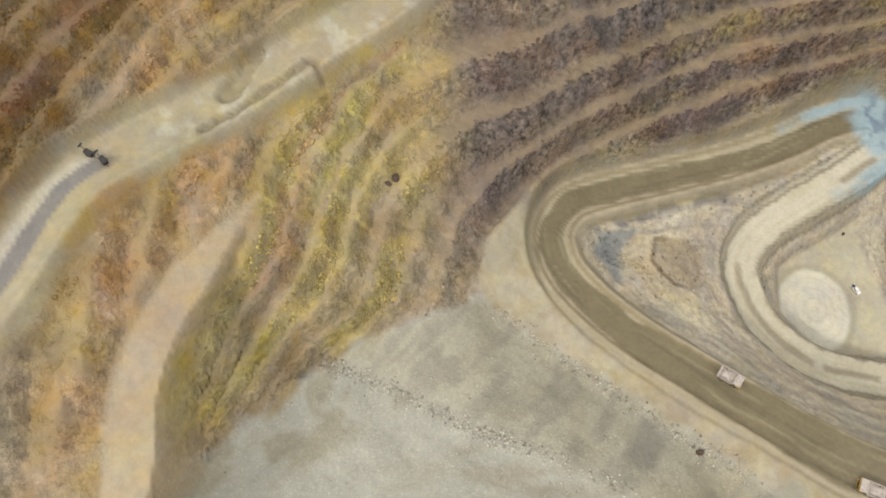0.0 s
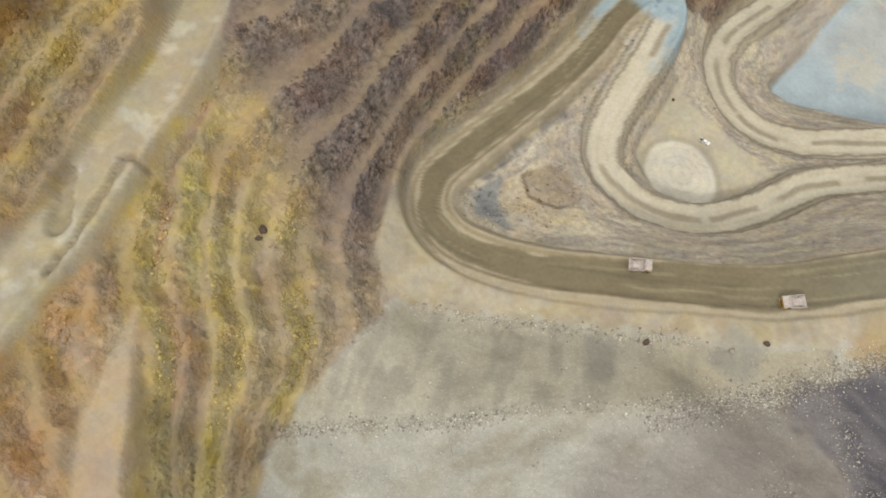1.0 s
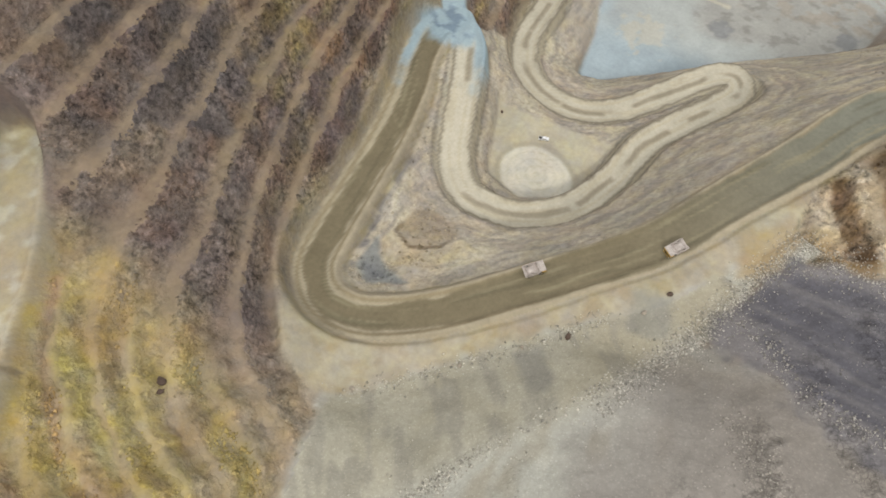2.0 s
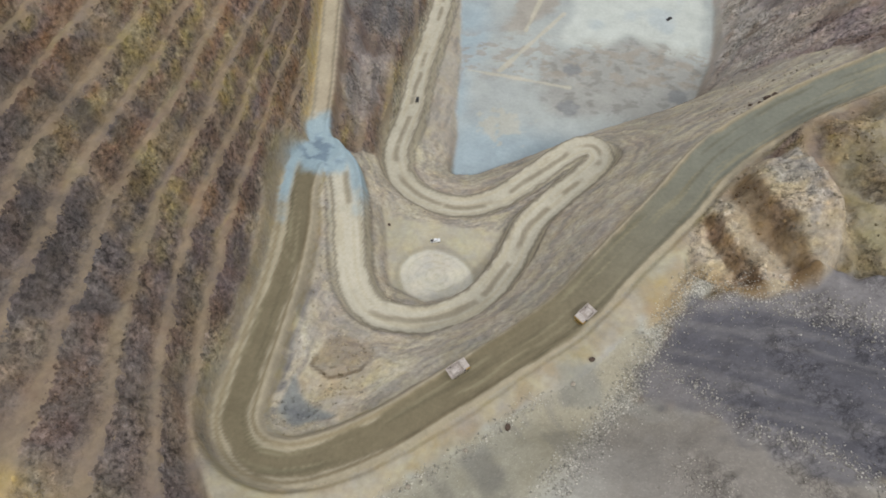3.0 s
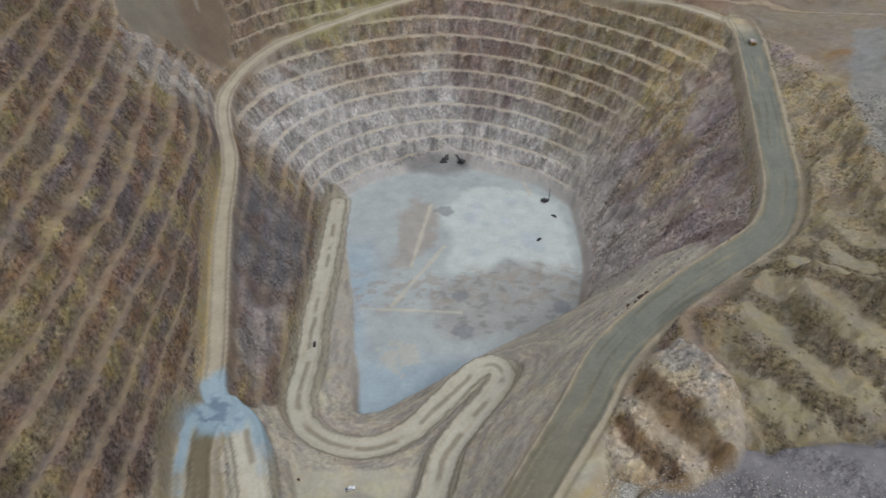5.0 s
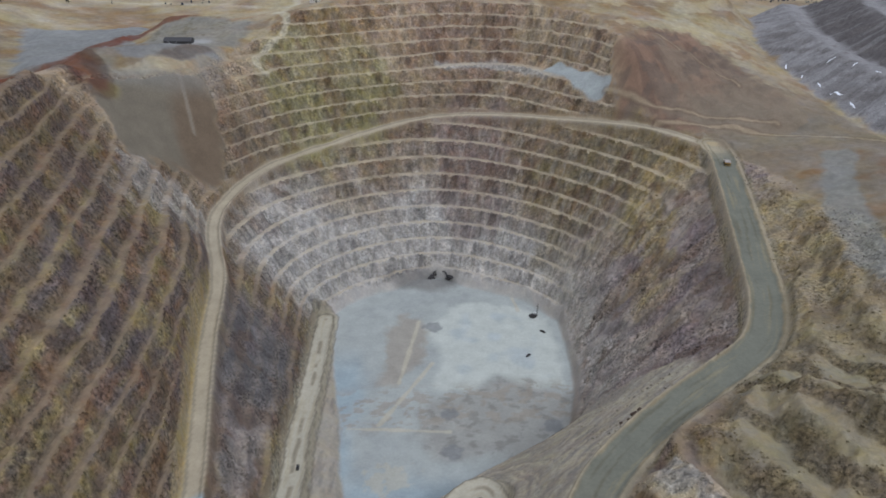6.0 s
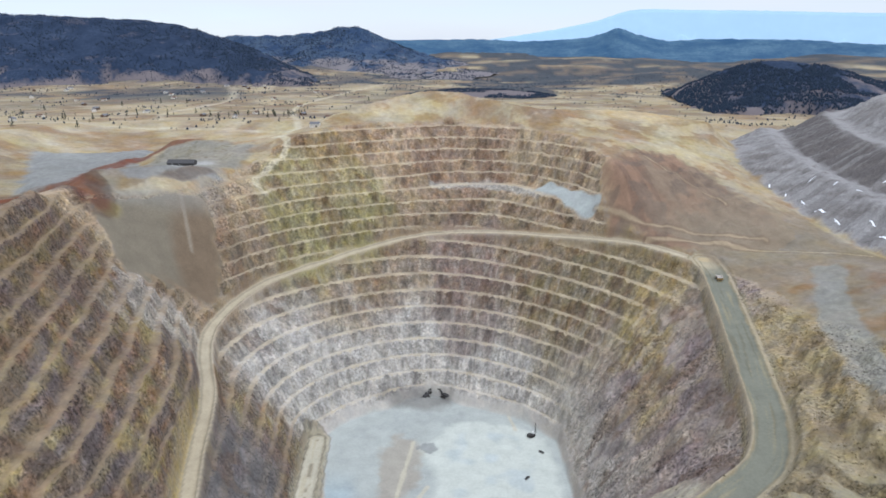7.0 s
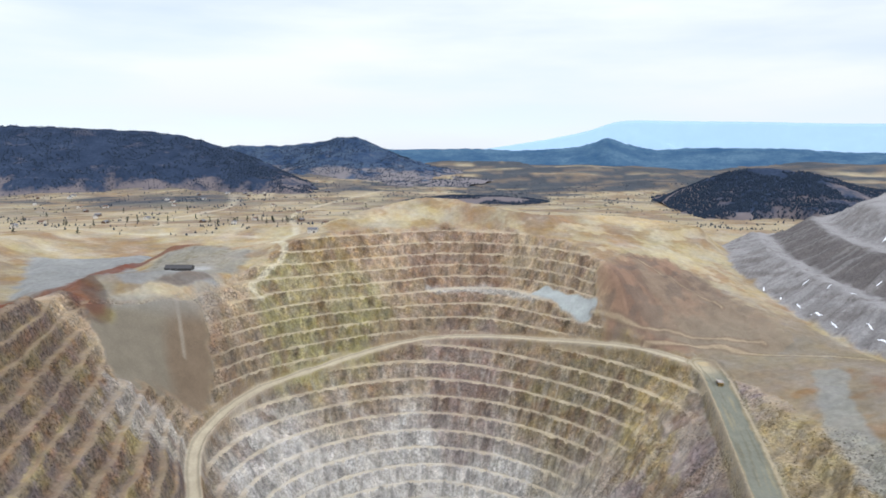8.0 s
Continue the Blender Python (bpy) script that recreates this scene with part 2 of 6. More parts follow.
d_ramp, z_ramp, side_ramp, s_ramp = along(X, Y, RAMP, 40)
d_haul, z_haul, side_haul, s_haul = along(X, Y, HAUL, 70)
d_ring, z_ring, side_ring, s_ring = along(X, Y, RING, 40)
d_shelf, z_shelf, side_shelf, s_shelf = along(X, Y, SHELF, 40)
d_terr, z_terr, side_terr, s_terr = along(X, Y, TERRACE, 40)
d_track, z_track, side_track, s_track = along(X, Y, TRACK, 40)
d_floor = outline(X, Y, FLOOR)
d_pad = outline(X, Y, PAD)
GREY = [(-67, 30), (-40, 58), (-7, 93), (6, 104), (28, 122), (46, 148), (66, 176), (74, 172), (56, 146), (50, 116), (106, 86), (200, 34), (150, -60), (60, -140), (-8, -80), (-28, -63), (-44, -40), (-56, -16)]
DARK = [(108, 178), (72, 166), (59, 150), (50, 117), (72, 104), (106, 88), (200, 42), (260, 80), (225, 150), (160, 172)]
SCREE = [(-316, 588), (-310, 608), (-265, 648), (-243, 674), (-222, 640), (-220, 606), (-248, 572), (-272, 545)]
MOUND = [(66, 190), (70, 207), (80, 218), (88, 237), (106, 246), (122, 207), (120, 184), (110, 172), (92, 167), (74, 177)]
RED = [(165, 700), (190, 690), (214, 655), (245, 628), (338, 632), (330, 690), (268, 806), (215, 802), (180, 760)]
d_grey, d_dark, d_scree, d_mound, d_red, d_heap, d_inner, d_emb = (outline(X, Y, q) for q in (GREY, DARK, SCREE, MOUND, RED, HEAP, INNER, EMBANK))
jag = 5 * fbm(X, Y, 34, 3, 15) + 2 * fbm(X, Y, 11, 2, 16)
d_red, d_scree, d_dark, d_emb = d_red + 1.6 * jag, d_scree + jag, d_dark + 0.7 * jag, d_emb + jag
PITRIM = [(-80, -215), (-190, -155), (-252, -40), (-268, 100), (-270, 220), (-297, 380), (-312, 484), (-340, 545), (-330, 600), (-262, 655),
          (-235, 760), (-203, 825), (-182, 828), (-133, 866), (-3, 920), (82, 890), (150, 838), (192, 735), (200, 700), (240, 640), (262, 560), (300, 400), (290, 250), (230, 100), (0, -150)]
d_pit = outline(X, Y, PITRIM) + jag

# the smooth earth between the haul road and the dump
APRON = [(-112, 62), (-92, 36), (-66, 26), (-40, 52), (-7, 88), (30, 116), (48, 144), (64, 176), (66, 205), (92, 250), (60, 215), (0, 132), (-60, 72), (-95, 62)]
d_apron = outline(X, Y, APRON)
# the loose bank between the ramp and the floor
bank = step(30, 22, d_floor) * step(-62, -76, X) * step(280, 300, Y) * step(572, 550, Y) * (side_ramp < 0)
# a silted sump on a bench of the north wall
d_pond = along(X, Y, smooth_line([(116, 806, 0), (134, 776, 0), (150, 745, 0), (158, 732, 0)], 6), 40)[0] + 1.5 * fbm(X, Y, 20, 2, 17)

# benches: the smooth walls cut into steps
BENCH = 12.9
rugged = 2.6 * fbm(X, Y, 60, 2, 21) + 1.0 * fbm(X, Y, 15, 2, 31) + 0.5 * fbm(X, Y, 6, 2, 32)
wall = step(6, -6, d_pit) * step(3, 9, d_floor) * step(-2, 4, d_grey) * step(-2, 4, d_dark) * step(-1, 4, d_scree) * step(0, 5, d_red) * step(-3, 3, d_pad) * step(7, 13, d_pond) * step(-3, 3, d_apron) * (1 - bank)
wall = wall * step(5, 10, np.minimum(np.minimum(d_ramp, d_haul - 4), np.minimum(d_ring, d_shelf - 4))) * step(5, 10, d_terr + 8 - 8 * step(s_terr.max() + 4, s_terr.max() - 40, s_terr)) * step(-4, 4, d_inner)
north_side = step(500, 580, Y) * step(-230, -200, X)
SW = S + rugged * wall * (1 - 0.72 * north_side) + 4.5 * fbm(X, Y, 95, 2, 22) * wall * (1 - north_side) * step(120, 200, Y)
level = np.floor(SW / BENCH)
part_up = SW / BENCH - level
corner = step(45, 5, Y) * step(-20, -60, X + 0.2 * Y)
# berms are wide in places and broken away in others
BERM = 0.44 - 0.10 * north_side + 0.12 * corner + 0.16 * fbm(X, Y, 38, 2, 35) * (1 - 0.7 * north_side)
climb = np.clip((part_up - BERM) / (1 - BERM), 0, 1)
# a gently falling berm, then the face
rise = 0.05 * np.clip(part_up / BERM, 0, 1) + 0.95 * climb
# in the corner below the drone each bench is cut in two
half_up = 2 * part_up - np.floor(2 * part_up)
rise_2 = 0.5 * (np.floor(2 * part_up) + 0.05 * np.clip(half_up / BERM, 0, 1) + 0.95 * np.clip((half_up - BERM) / (1 - BERM), 0, 1))
rise = rise * (1 - corner) + rise_2 * corner
stepped = BENCH * (level + np.clip(rise, 0, 1))
# the east side and the strip above the ramp have slumped: only traces of steps are left
strip = step(-100, -125, X) * step(12, 22, d_ramp) * step(262, 300, Y) * step(0, 14, d_ring) * step(95, 70, S) * step(510, 450, Y) * ((side_ring > 0) | (d_ring > 39))
slump = np.maximum(step(85, 125, X) * step(640, 560, Y) * step(150, 120, S) * np.where((side_haul > 0) & (d_haul < 69), 0, 1) * step(300, 330, Y), 0.85 * strip)
outer_east = step(120, 150, X + 0.4 * (260 - Y)) * ((side_haul > 0) | (X > 215)) * step(560, 460, Y)
broken = S + 3.2 * fbm(X, Y, 22, 4, 36) + 3.0 * fbm(X * 0.35, Y * 1.5, 17, 3, 37) * step(60, 110, X) + 3.0 * fbm(X * 1.4 + 0.3 * Y, Y * 0.3, 15, 3, 38) * strip
stepped = stepped * (1 - 0.8 * slump) + broken * 0.8 * slump
Z = S * (1 - wall) + stepped * wall
gy_, gx_ = np.gradient(Z, YS, XS)
steep = np.clip(np.hypot(gx_, gy_), 0, 3)
face = step(0.45, 1.0, steep) * wall
crag = fbm(X, Y, 10, 3, 41)
# ways along the benches: round the north bowl, and round the south-west corner
arc_n = np.arctan2(X + 10, Y - 470) * 240
arc_c = np.arctan2(X - 20, Y - 210) * 200
columns = fbm(arc_n + 1.5 * fbm(X, Y, 9, 2, 44), level * 37.0, 8.5, 3, 43)
Z = Z + face * ((1.3 - 0.8 * north_side) * crag + 2.4 * north_side * columns - 1.2 * np.abs(grain(X, Y, 6, 42))) + wall * (0.45 * fbm(X, Y, 6, 2, 51) + 0.9 * np.clip(fbm(X, Y, 7, 2, 52) - 0.25, 0, 1))

# rubble: broken blocks on the scarps, small stuff on the loose ground below
loose = 1.3 * grain(X, Y, 4.4, 47) - 0.9 * np.abs(grain(X, Y, 5.6, 48))
clumps = step(-0.25, 0.3, fbm(X, Y, 11, 3, 45))
Z = Z + wall * loose * (0.06 + 1.0 * step(0.1, 0.4, climb) * clumps + 0.35 * step(0.05, 0.3, climb) * step(0.1, 0.4, fbm(X, Y, 8, 2, 46)) + 0.5 * slump * clumps)

# dumps, heaps and mounds
Z = Z + step(2, -6, d_grey) * (0.7 * fbm(X, Y, 14, 3, 61) + 0.7 * fbm(X * 0.72 + Y * 0.69, (Y * 0.72 - X * 0.69) * 0.25, 13, 2, 66) * step(-34, -24, d_grey)) + step(2, -6, d_dark) * 0.7 * fbm(X + Y, Y - X, 10, 3, 62)
# two lobes of tipped earth, one above the other
lobe = X * 0.89 + Y * 0.46 + 4.0 * fbm(X, Y, 22, 3, 69)
lobe_face = np.maximum(step(152, 155, lobe) * step(163, 159, lobe), step(169, 172, lobe) * step(183, 179, lobe))
Z = Z + step(2, -7, d_mound) * (5.5 * step(154, 161, lobe) + 7.5 * step(171, 181, lobe) + 0.7 * fbm(X, Y, 7, 3, 63) + 0.8 * loose * lobe_face)
Z = Z + 7 * step(0, -26, d_emb) + bank * 0.9 * fbm(X * 1.5, Y * 0.4, 9, 3, 80)
# tipped ridges on the east flank
ridge = (X * 0.89 + Y * 0.46 + 5 * fbm(X, Y, 26, 3, 83)) / 25 - 0.2
ridge_up = ridge - np.floor(ridge)
flank = outer_east * step(350, 290, Y) * step(6, 14, d_haul) * step(2, 8, d_mound)
ridge_face = flank * step(0.5, 0.62, ridge_up) * step(1.0, 0.9, ridge_up)
Z = Z + flank * (5.5 * step(0.5, 0.98, ridge_up) - 5.5 * ridge_up) + 0.8 * loose * ridge_face
Z = Z + (1 - step(-4, 4, d_inner)) * (0.8 * fbm(d_haul * 1.6 + 3 * fbm(X, Y, 18, 2, 74), s_haul * 0.2, 9, 3, 67) * step(60, 20, d_haul) + 0.9 * fbm(X, Y, 9, 4, 68))
heap_up = np.clip(-d_heap, 0, 400)
gully = fbm(np.arctan2(X - 640, Y - 760) * 330 + 3 * fbm(X, Y, 25, 2, 77), heap_up * 0.12, 15, 3, 78)
heap_face = np.maximum(step(0, 8, heap_up) * step(50, 40, heap_up), np.maximum(step(62, 70, heap_up) * step(116, 106, heap_up), step(128, 136, heap_up) * step(175, 165, heap_up)))
Z = Z + 33 * np.clip(heap_up / 44, 0, 1) + 33 * np.clip((heap_up - 66) / 44, 0, 1) + 27 * np.clip((heap_up - 132) / 36, 0, 1) + step(0, 30, heap_up) * 2.0 * fbm(X, Y, 22, 3, 64) + 2.2 * gully * heap_face * (0.6 + 0.8 * step(-0.3, 0.4, fbm(X, Y, 60, 2, 79)))
Z = Z + step(3, -20, d_red) * (2.5 * fbm(X, Y, 40, 3, 65) + 1.0 * fbm(X, Y, 12, 3, 66)) + step(0, 30, d_pit) * step(900, 600, np.abs(X) + np.abs(Y - 600) * 0.5) * 0.9 * fbm(X, Y, 16, 4, 70)

# level floor, pad and roads
Z = Z * step(-1, 5, d_floor) + (1 - step(-1, 5, d_floor)) * 0.3 * fbm(X, Y, 18, 3, 71)
Z = Z + 5.5 * step(1.0, 0.1, np.hypot((X + 28) / 44, (Y - 622) / 16)) * (1 + 0.3 * fbm(X, Y, 9, 2, 73))
Z = Z * step(-1, 4, d_pad) + (1 - step(-1, 4, d_pad)) * (45 + 0.25 * fbm(X, Y, 12, 2, 72))


def lay_road(z, dist, high, half, shoulder, windrow, gap=1.0):
    keep = step(half, half + shoulder, dist)
    z = z * keep + (high + 0.12 * fbm(X, Y, 6, 2, 81)) * (1 - keep)
    bank = np.exp(-((dist - half + 0.4) / 1.7) ** 2) * (1 + 0.35 * fbm(X, Y, 5, 2, 82))
    return z + windrow * bank * gap


half_haul = 9.0 + 2.0 * step(300, 450, s_haul)
Z = lay_road(Z, d_shelf, z_shelf, 8.0, 3.0, 1.0)
half_terr = 6.3 * step(s_terr.max() + 4, s_terr.max() - 40, s_terr)
Z = lay_road(Z, d_terr, z_terr, half_terr, 3.0, 0.2)
Z = lay_road(Z, d_track, z_track, 6.0, 9, 0.4)
Z = lay_road(Z, d_ring, z_ring, 6.0, 3, 1.3, step(12, 24, s_ring))
Z = lay_road(Z, d_ramp, z_ramp, 8.0, 3.5, 1.5, step(5, 9, d_ring))
Z = lay_road(Z, d_haul, z_haul, half_haul, 4, 1.6, step(5, 9, d_ring) * step(6, 9, d_ramp))
# two old slots cut into the shelf
cut_a = along(X, Y, smooth_line([(-156, -31, 0), (-145, -39, 0), (-134, -46, 0)], 4), 14)
cut_b = along(X, Y, smooth_line([(-121, -54, 0), (-126, -46, 0), (-139, -28, 0), (-146, -18, 0), (-140, -16, 0)], 4), 14)
slots = np.maximum(step(2.6, 1.0, cut_a[0] - 0.05 * cut_a[3] + 0.8 * fbm(X, Y, 5, 2, 75)), step(1.7, 0.6, cut_b[0] + 0.8 * fbm(X, Y, 5, 2, 76)))
Z = Z - 2.0 * slots
d_road = np.minimum(np.minimum(d_ramp, d_haul - 2), np.minimum(d_ring, d_shelf))
gy_, gx_ = np.gradient(Z, YS, XS)
steep = np.clip(np.hypot(gx_, gy_), 0, 4)
normals = np.stack([-gx_, -gy_, np.ones_like(Z)], -1)
normals /= np.linalg.norm(normals, axis=-1, keepdims=True)


def ground_at(x, y):
    """Height of the built land at a place."""
    i = int(np.clip(np.searchsorted(YS, y) - 1, 0, len(YS) - 2))
    j = int(np.clip(np.searchsorted(XS, x) - 1, 0, len(XS) - 2))
    a, b = (x - XS[j]) / (XS[j + 1] - XS[j]), (y - YS[i]) / (YS[i + 1] - YS[i])
    return float((Z[i, j] * (1 - a) + Z[i, j + 1] * a) * (1 - b) + (Z[i + 1, j] * (1 - a) + Z[i + 1, j + 1] * a) * b)

# ---- materials ----
def node_mat(name):
    m = bpy.data.materials.new(name)
    m.use_nodes = True
    nt = m.node_tree
    nt.nodes.clear()
    out = nt.nodes.new("ShaderNodeOutputMaterial")
    bsdf = nt.nodes.new("ShaderNodeBsdfPrincipled")
    nt.links.new(bsdf.outputs[0], out.inputs["Surface"])
    return m, nt, bsdf


def noise_node(nt, vector, scale, detail=5, rough=0.6, stretch=(1, 1, 1)):
    mp = nt.nodes.new("ShaderNodeMapping")
    mp.inputs["Scale"].default_value = stretch
    nz = nt.nodes.new("ShaderNodeTexNoise")
    nz.inputs["Scale"].default_value, nz.inputs["Detail"].default_value, nz.inputs["Roughness"].default_value = scale, detail, rough
    nt.links.new(vector, mp.inputs["Vector"])
    nt.links.new(mp.outputs[0], nz.inputs["Vector"])
    return nz.outputs[0]


def remap(nt, value, a, b, c, d):
    r = nt.nodes.new("ShaderNodeMapRange")
    for k, v in zip(("From Min", "From Max", "To Min", "To Max"), (a, b, c, d)):
        r.inputs[k].default_value = v
    nt.links.new(value, r.inputs["Value"])
    return r.outputs[0]


def times(nt, a, b):
    m = nt.nodes.new("ShaderNodeMath")
    m.operation = "MULTIPLY"
    nt.links.new(a, m.inputs[0])
    nt.links.new(b, m.inputs[1])
    return m.outputs[0]


def earth(name, coarse, fine, contrast, bump, rubble=0.0, speckle=0.0, rough=0.95, hue=0.0):
    """Ground whose colour lies in the mesh's tint, broken up by lumps and grains; where the tint's alpha says
    that rock is bare, by rubble too."""
    m, nt, bsdf = node_mat(name)
    geo = nt.nodes.new("ShaderNodeNewGeometry").outputs["Position"]
    tint = nt.nodes.new("ShaderNodeAttribute")
    tint.attribute_name = "tint"
    bare = tint.outputs["Alpha"]
    big = noise_node(nt, geo, coarse, 4, 0.6)
    small = noise_node(nt, geo, fine, 8, 0.74)
    value = times(nt, remap(nt, big, 0.3, 0.7, 1 - contrast, 1 + contrast * 0.8), remap(nt, small, 0.3, 0.7, 1 - contrast * 1.1, 1 + contrast * 0.9))
    height = small

    def where_bare(v):
        mx = nt.nodes.new("ShaderNodeMix")
        mx.inputs["A"].default_value = 1.0
        nt.links.new(bare, mx.inputs["Factor"])
        nt.links.new(v, mx.inputs["B"])
        return mx.outputs["Result"]
    if rubble:
        vb = nt.nodes.new("ShaderNodeTexVoronoi")
        vb.inputs["Scale"].default_value, vb.inputs["Detail"].default_value, vb.inputs["Roughness"].default_value = 0.30, 1.2, 0.6
        wob = nt.nodes.new("ShaderNodeVectorMath")
        wob.operation = "ADD"
        nt.links.new(geo, wob.inputs[0])
        wn_ = nt.nodes.new("ShaderNodeTexNoise")
        wn_.inputs["Scale"].default_value = 0.5
        nt.links.new(geo, wn_.inputs["Vector"])
        sc = nt.nodes.new("ShaderNodeVectorMath")
        sc.operation = "SCALE"
        sc.inputs["Scale"].default_value = 3.0
        nt.links.new(wn_.outputs["Color"], sc.inputs[0])
        nt.links.new(sc.outputs[0], wob.inputs[1])
        nt.links.new(wob.outputs[0], vb.inputs["Vector"])
        block = nt.nodes.new("ShaderNodeSeparateColor")
        nt.links.new(vb.outputs["Color"], block.inputs[0])
        value = times(nt, value, where_bare(remap(nt, block.outputs[0], 0.1, 0.9, 1 - rubble, 1 + rubble * 0.6)))
        # sharp shade in the gaps between some of the blocks, put into the colour
        gap = nt.nodes.new("ShaderNodeTexVoronoi")
        gap.feature = "DISTANCE_TO_EDGE"
        gap.inputs["Scale"].default_value = 0.36
        nt.links.new(wob.outputs[0], gap.inputs["Vector"])
        seam = remap(nt, gap.outputs["Distance"], 0.0, 0.12, 1 - rubble * 1.1, 1.0)
        value = times(nt, value, where_bare(seam))
        both = nt.nodes.new("ShaderNodeMath")
        both.operation = "MULTIPLY_ADD"
        nt.links.new(block.outputs[1], both.inputs[0])
        both.inputs[1].default_value = 0.45
        nt.links.new(small, both.inputs[2])
        height = both.outputs[0]
        # broken stones, with their highlights and the shade of the hollows among them painted in
        crumbs = noise_node(nt, geo, 0.62, 7, 0.78)
        value = times(nt, value, where_bare(remap(nt, crumbs, 0.36, 0.47, 1 - rubble * 1.5, 1.0)))
        value = times(nt, value, where_bare(remap(nt, crumbs, 0.55, 0.66, 1.0, 1 + rubble * 1.2)))
    if speckle:
        vo = nt.nodes.new("ShaderNodeTexVoronoi")
        vo.inputs["Scale"].default_value = 0.8
        nt.links.new(geo, vo.inputs["Vector"])
        value = times(nt, value, remap(nt, vo.outputs["Distance"], 0.08, 0.35, 1 + speckle, 1.0))
    mul = nt.nodes.new("ShaderNodeMix")
    mul.data_type, mul.blend_type = "RGBA", "MULTIPLY"
    mul.inputs["Factor"].default_value = 1
    nt.links.new(tint.outputs["Color"], mul.inputs["A"])
    nt.links.new(value, mul.inputs["B"])
    color = mul.outputs["Result"]
    if hue:
        hs = nt.nodes.new("ShaderNodeHueSaturation")
        nt.links.new(remap(nt, noise_node(nt, geo, coarse * 0.8, 3, 0.6), 0.3, 0.7, 0.5 - hue, 0.5 + hue), hs.inputs["Hue"])
        nt.links.new(remap(nt, noise_node(nt, geo, coarse * 1.7, 3, 0.6), 0.3, 0.7, 0.72, 1.2), hs.inputs["Saturation"])
        nt.links.new(color, hs.inputs["Color"])
        color = hs.outputs[0]
    nt.links.new(color, bsdf.inputs["Base Color"])
    bsdf.inputs["Roughness"].default_value = rough
    bsdf.inputs["Specular IOR Level"].default_value = 0.15
    bp = nt.nodes.new("ShaderNodeBump")
    bp.inputs["Strength"].default_value, bp.inputs["Distance"].default_value = 1.0, bump
    nt.links.new(height, bp.inputs["Height"])
    nt.links.new(bp.outputs[0], bsdf.inputs["Normal"])
    return m


def mixed(nt, factor, a, b, kind="FLOAT"):
    """a where the factor is 0, b where it is 1; each a socket, a number or a colour."""
    mx = nt.nodes.new("ShaderNodeMix")
    mx.data_type = kind
    slots = [s for s in mx.inputs if s.type == ("RGBA" if kind == "RGBA" else "VALUE") and s.name in "AB"]
    for slot, v in zip(slots, (a, b)):
        if isinstance(v, bpy.types.NodeSocket):
            nt.links.new(v, slot)
        else:
            slot.default_value = v
    nt.links.new(factor, mx.inputs[0])
    return [s for s in mx.outputs if s.type == ("RGBA" if kind == "RGBA" else "VALUE")][0]


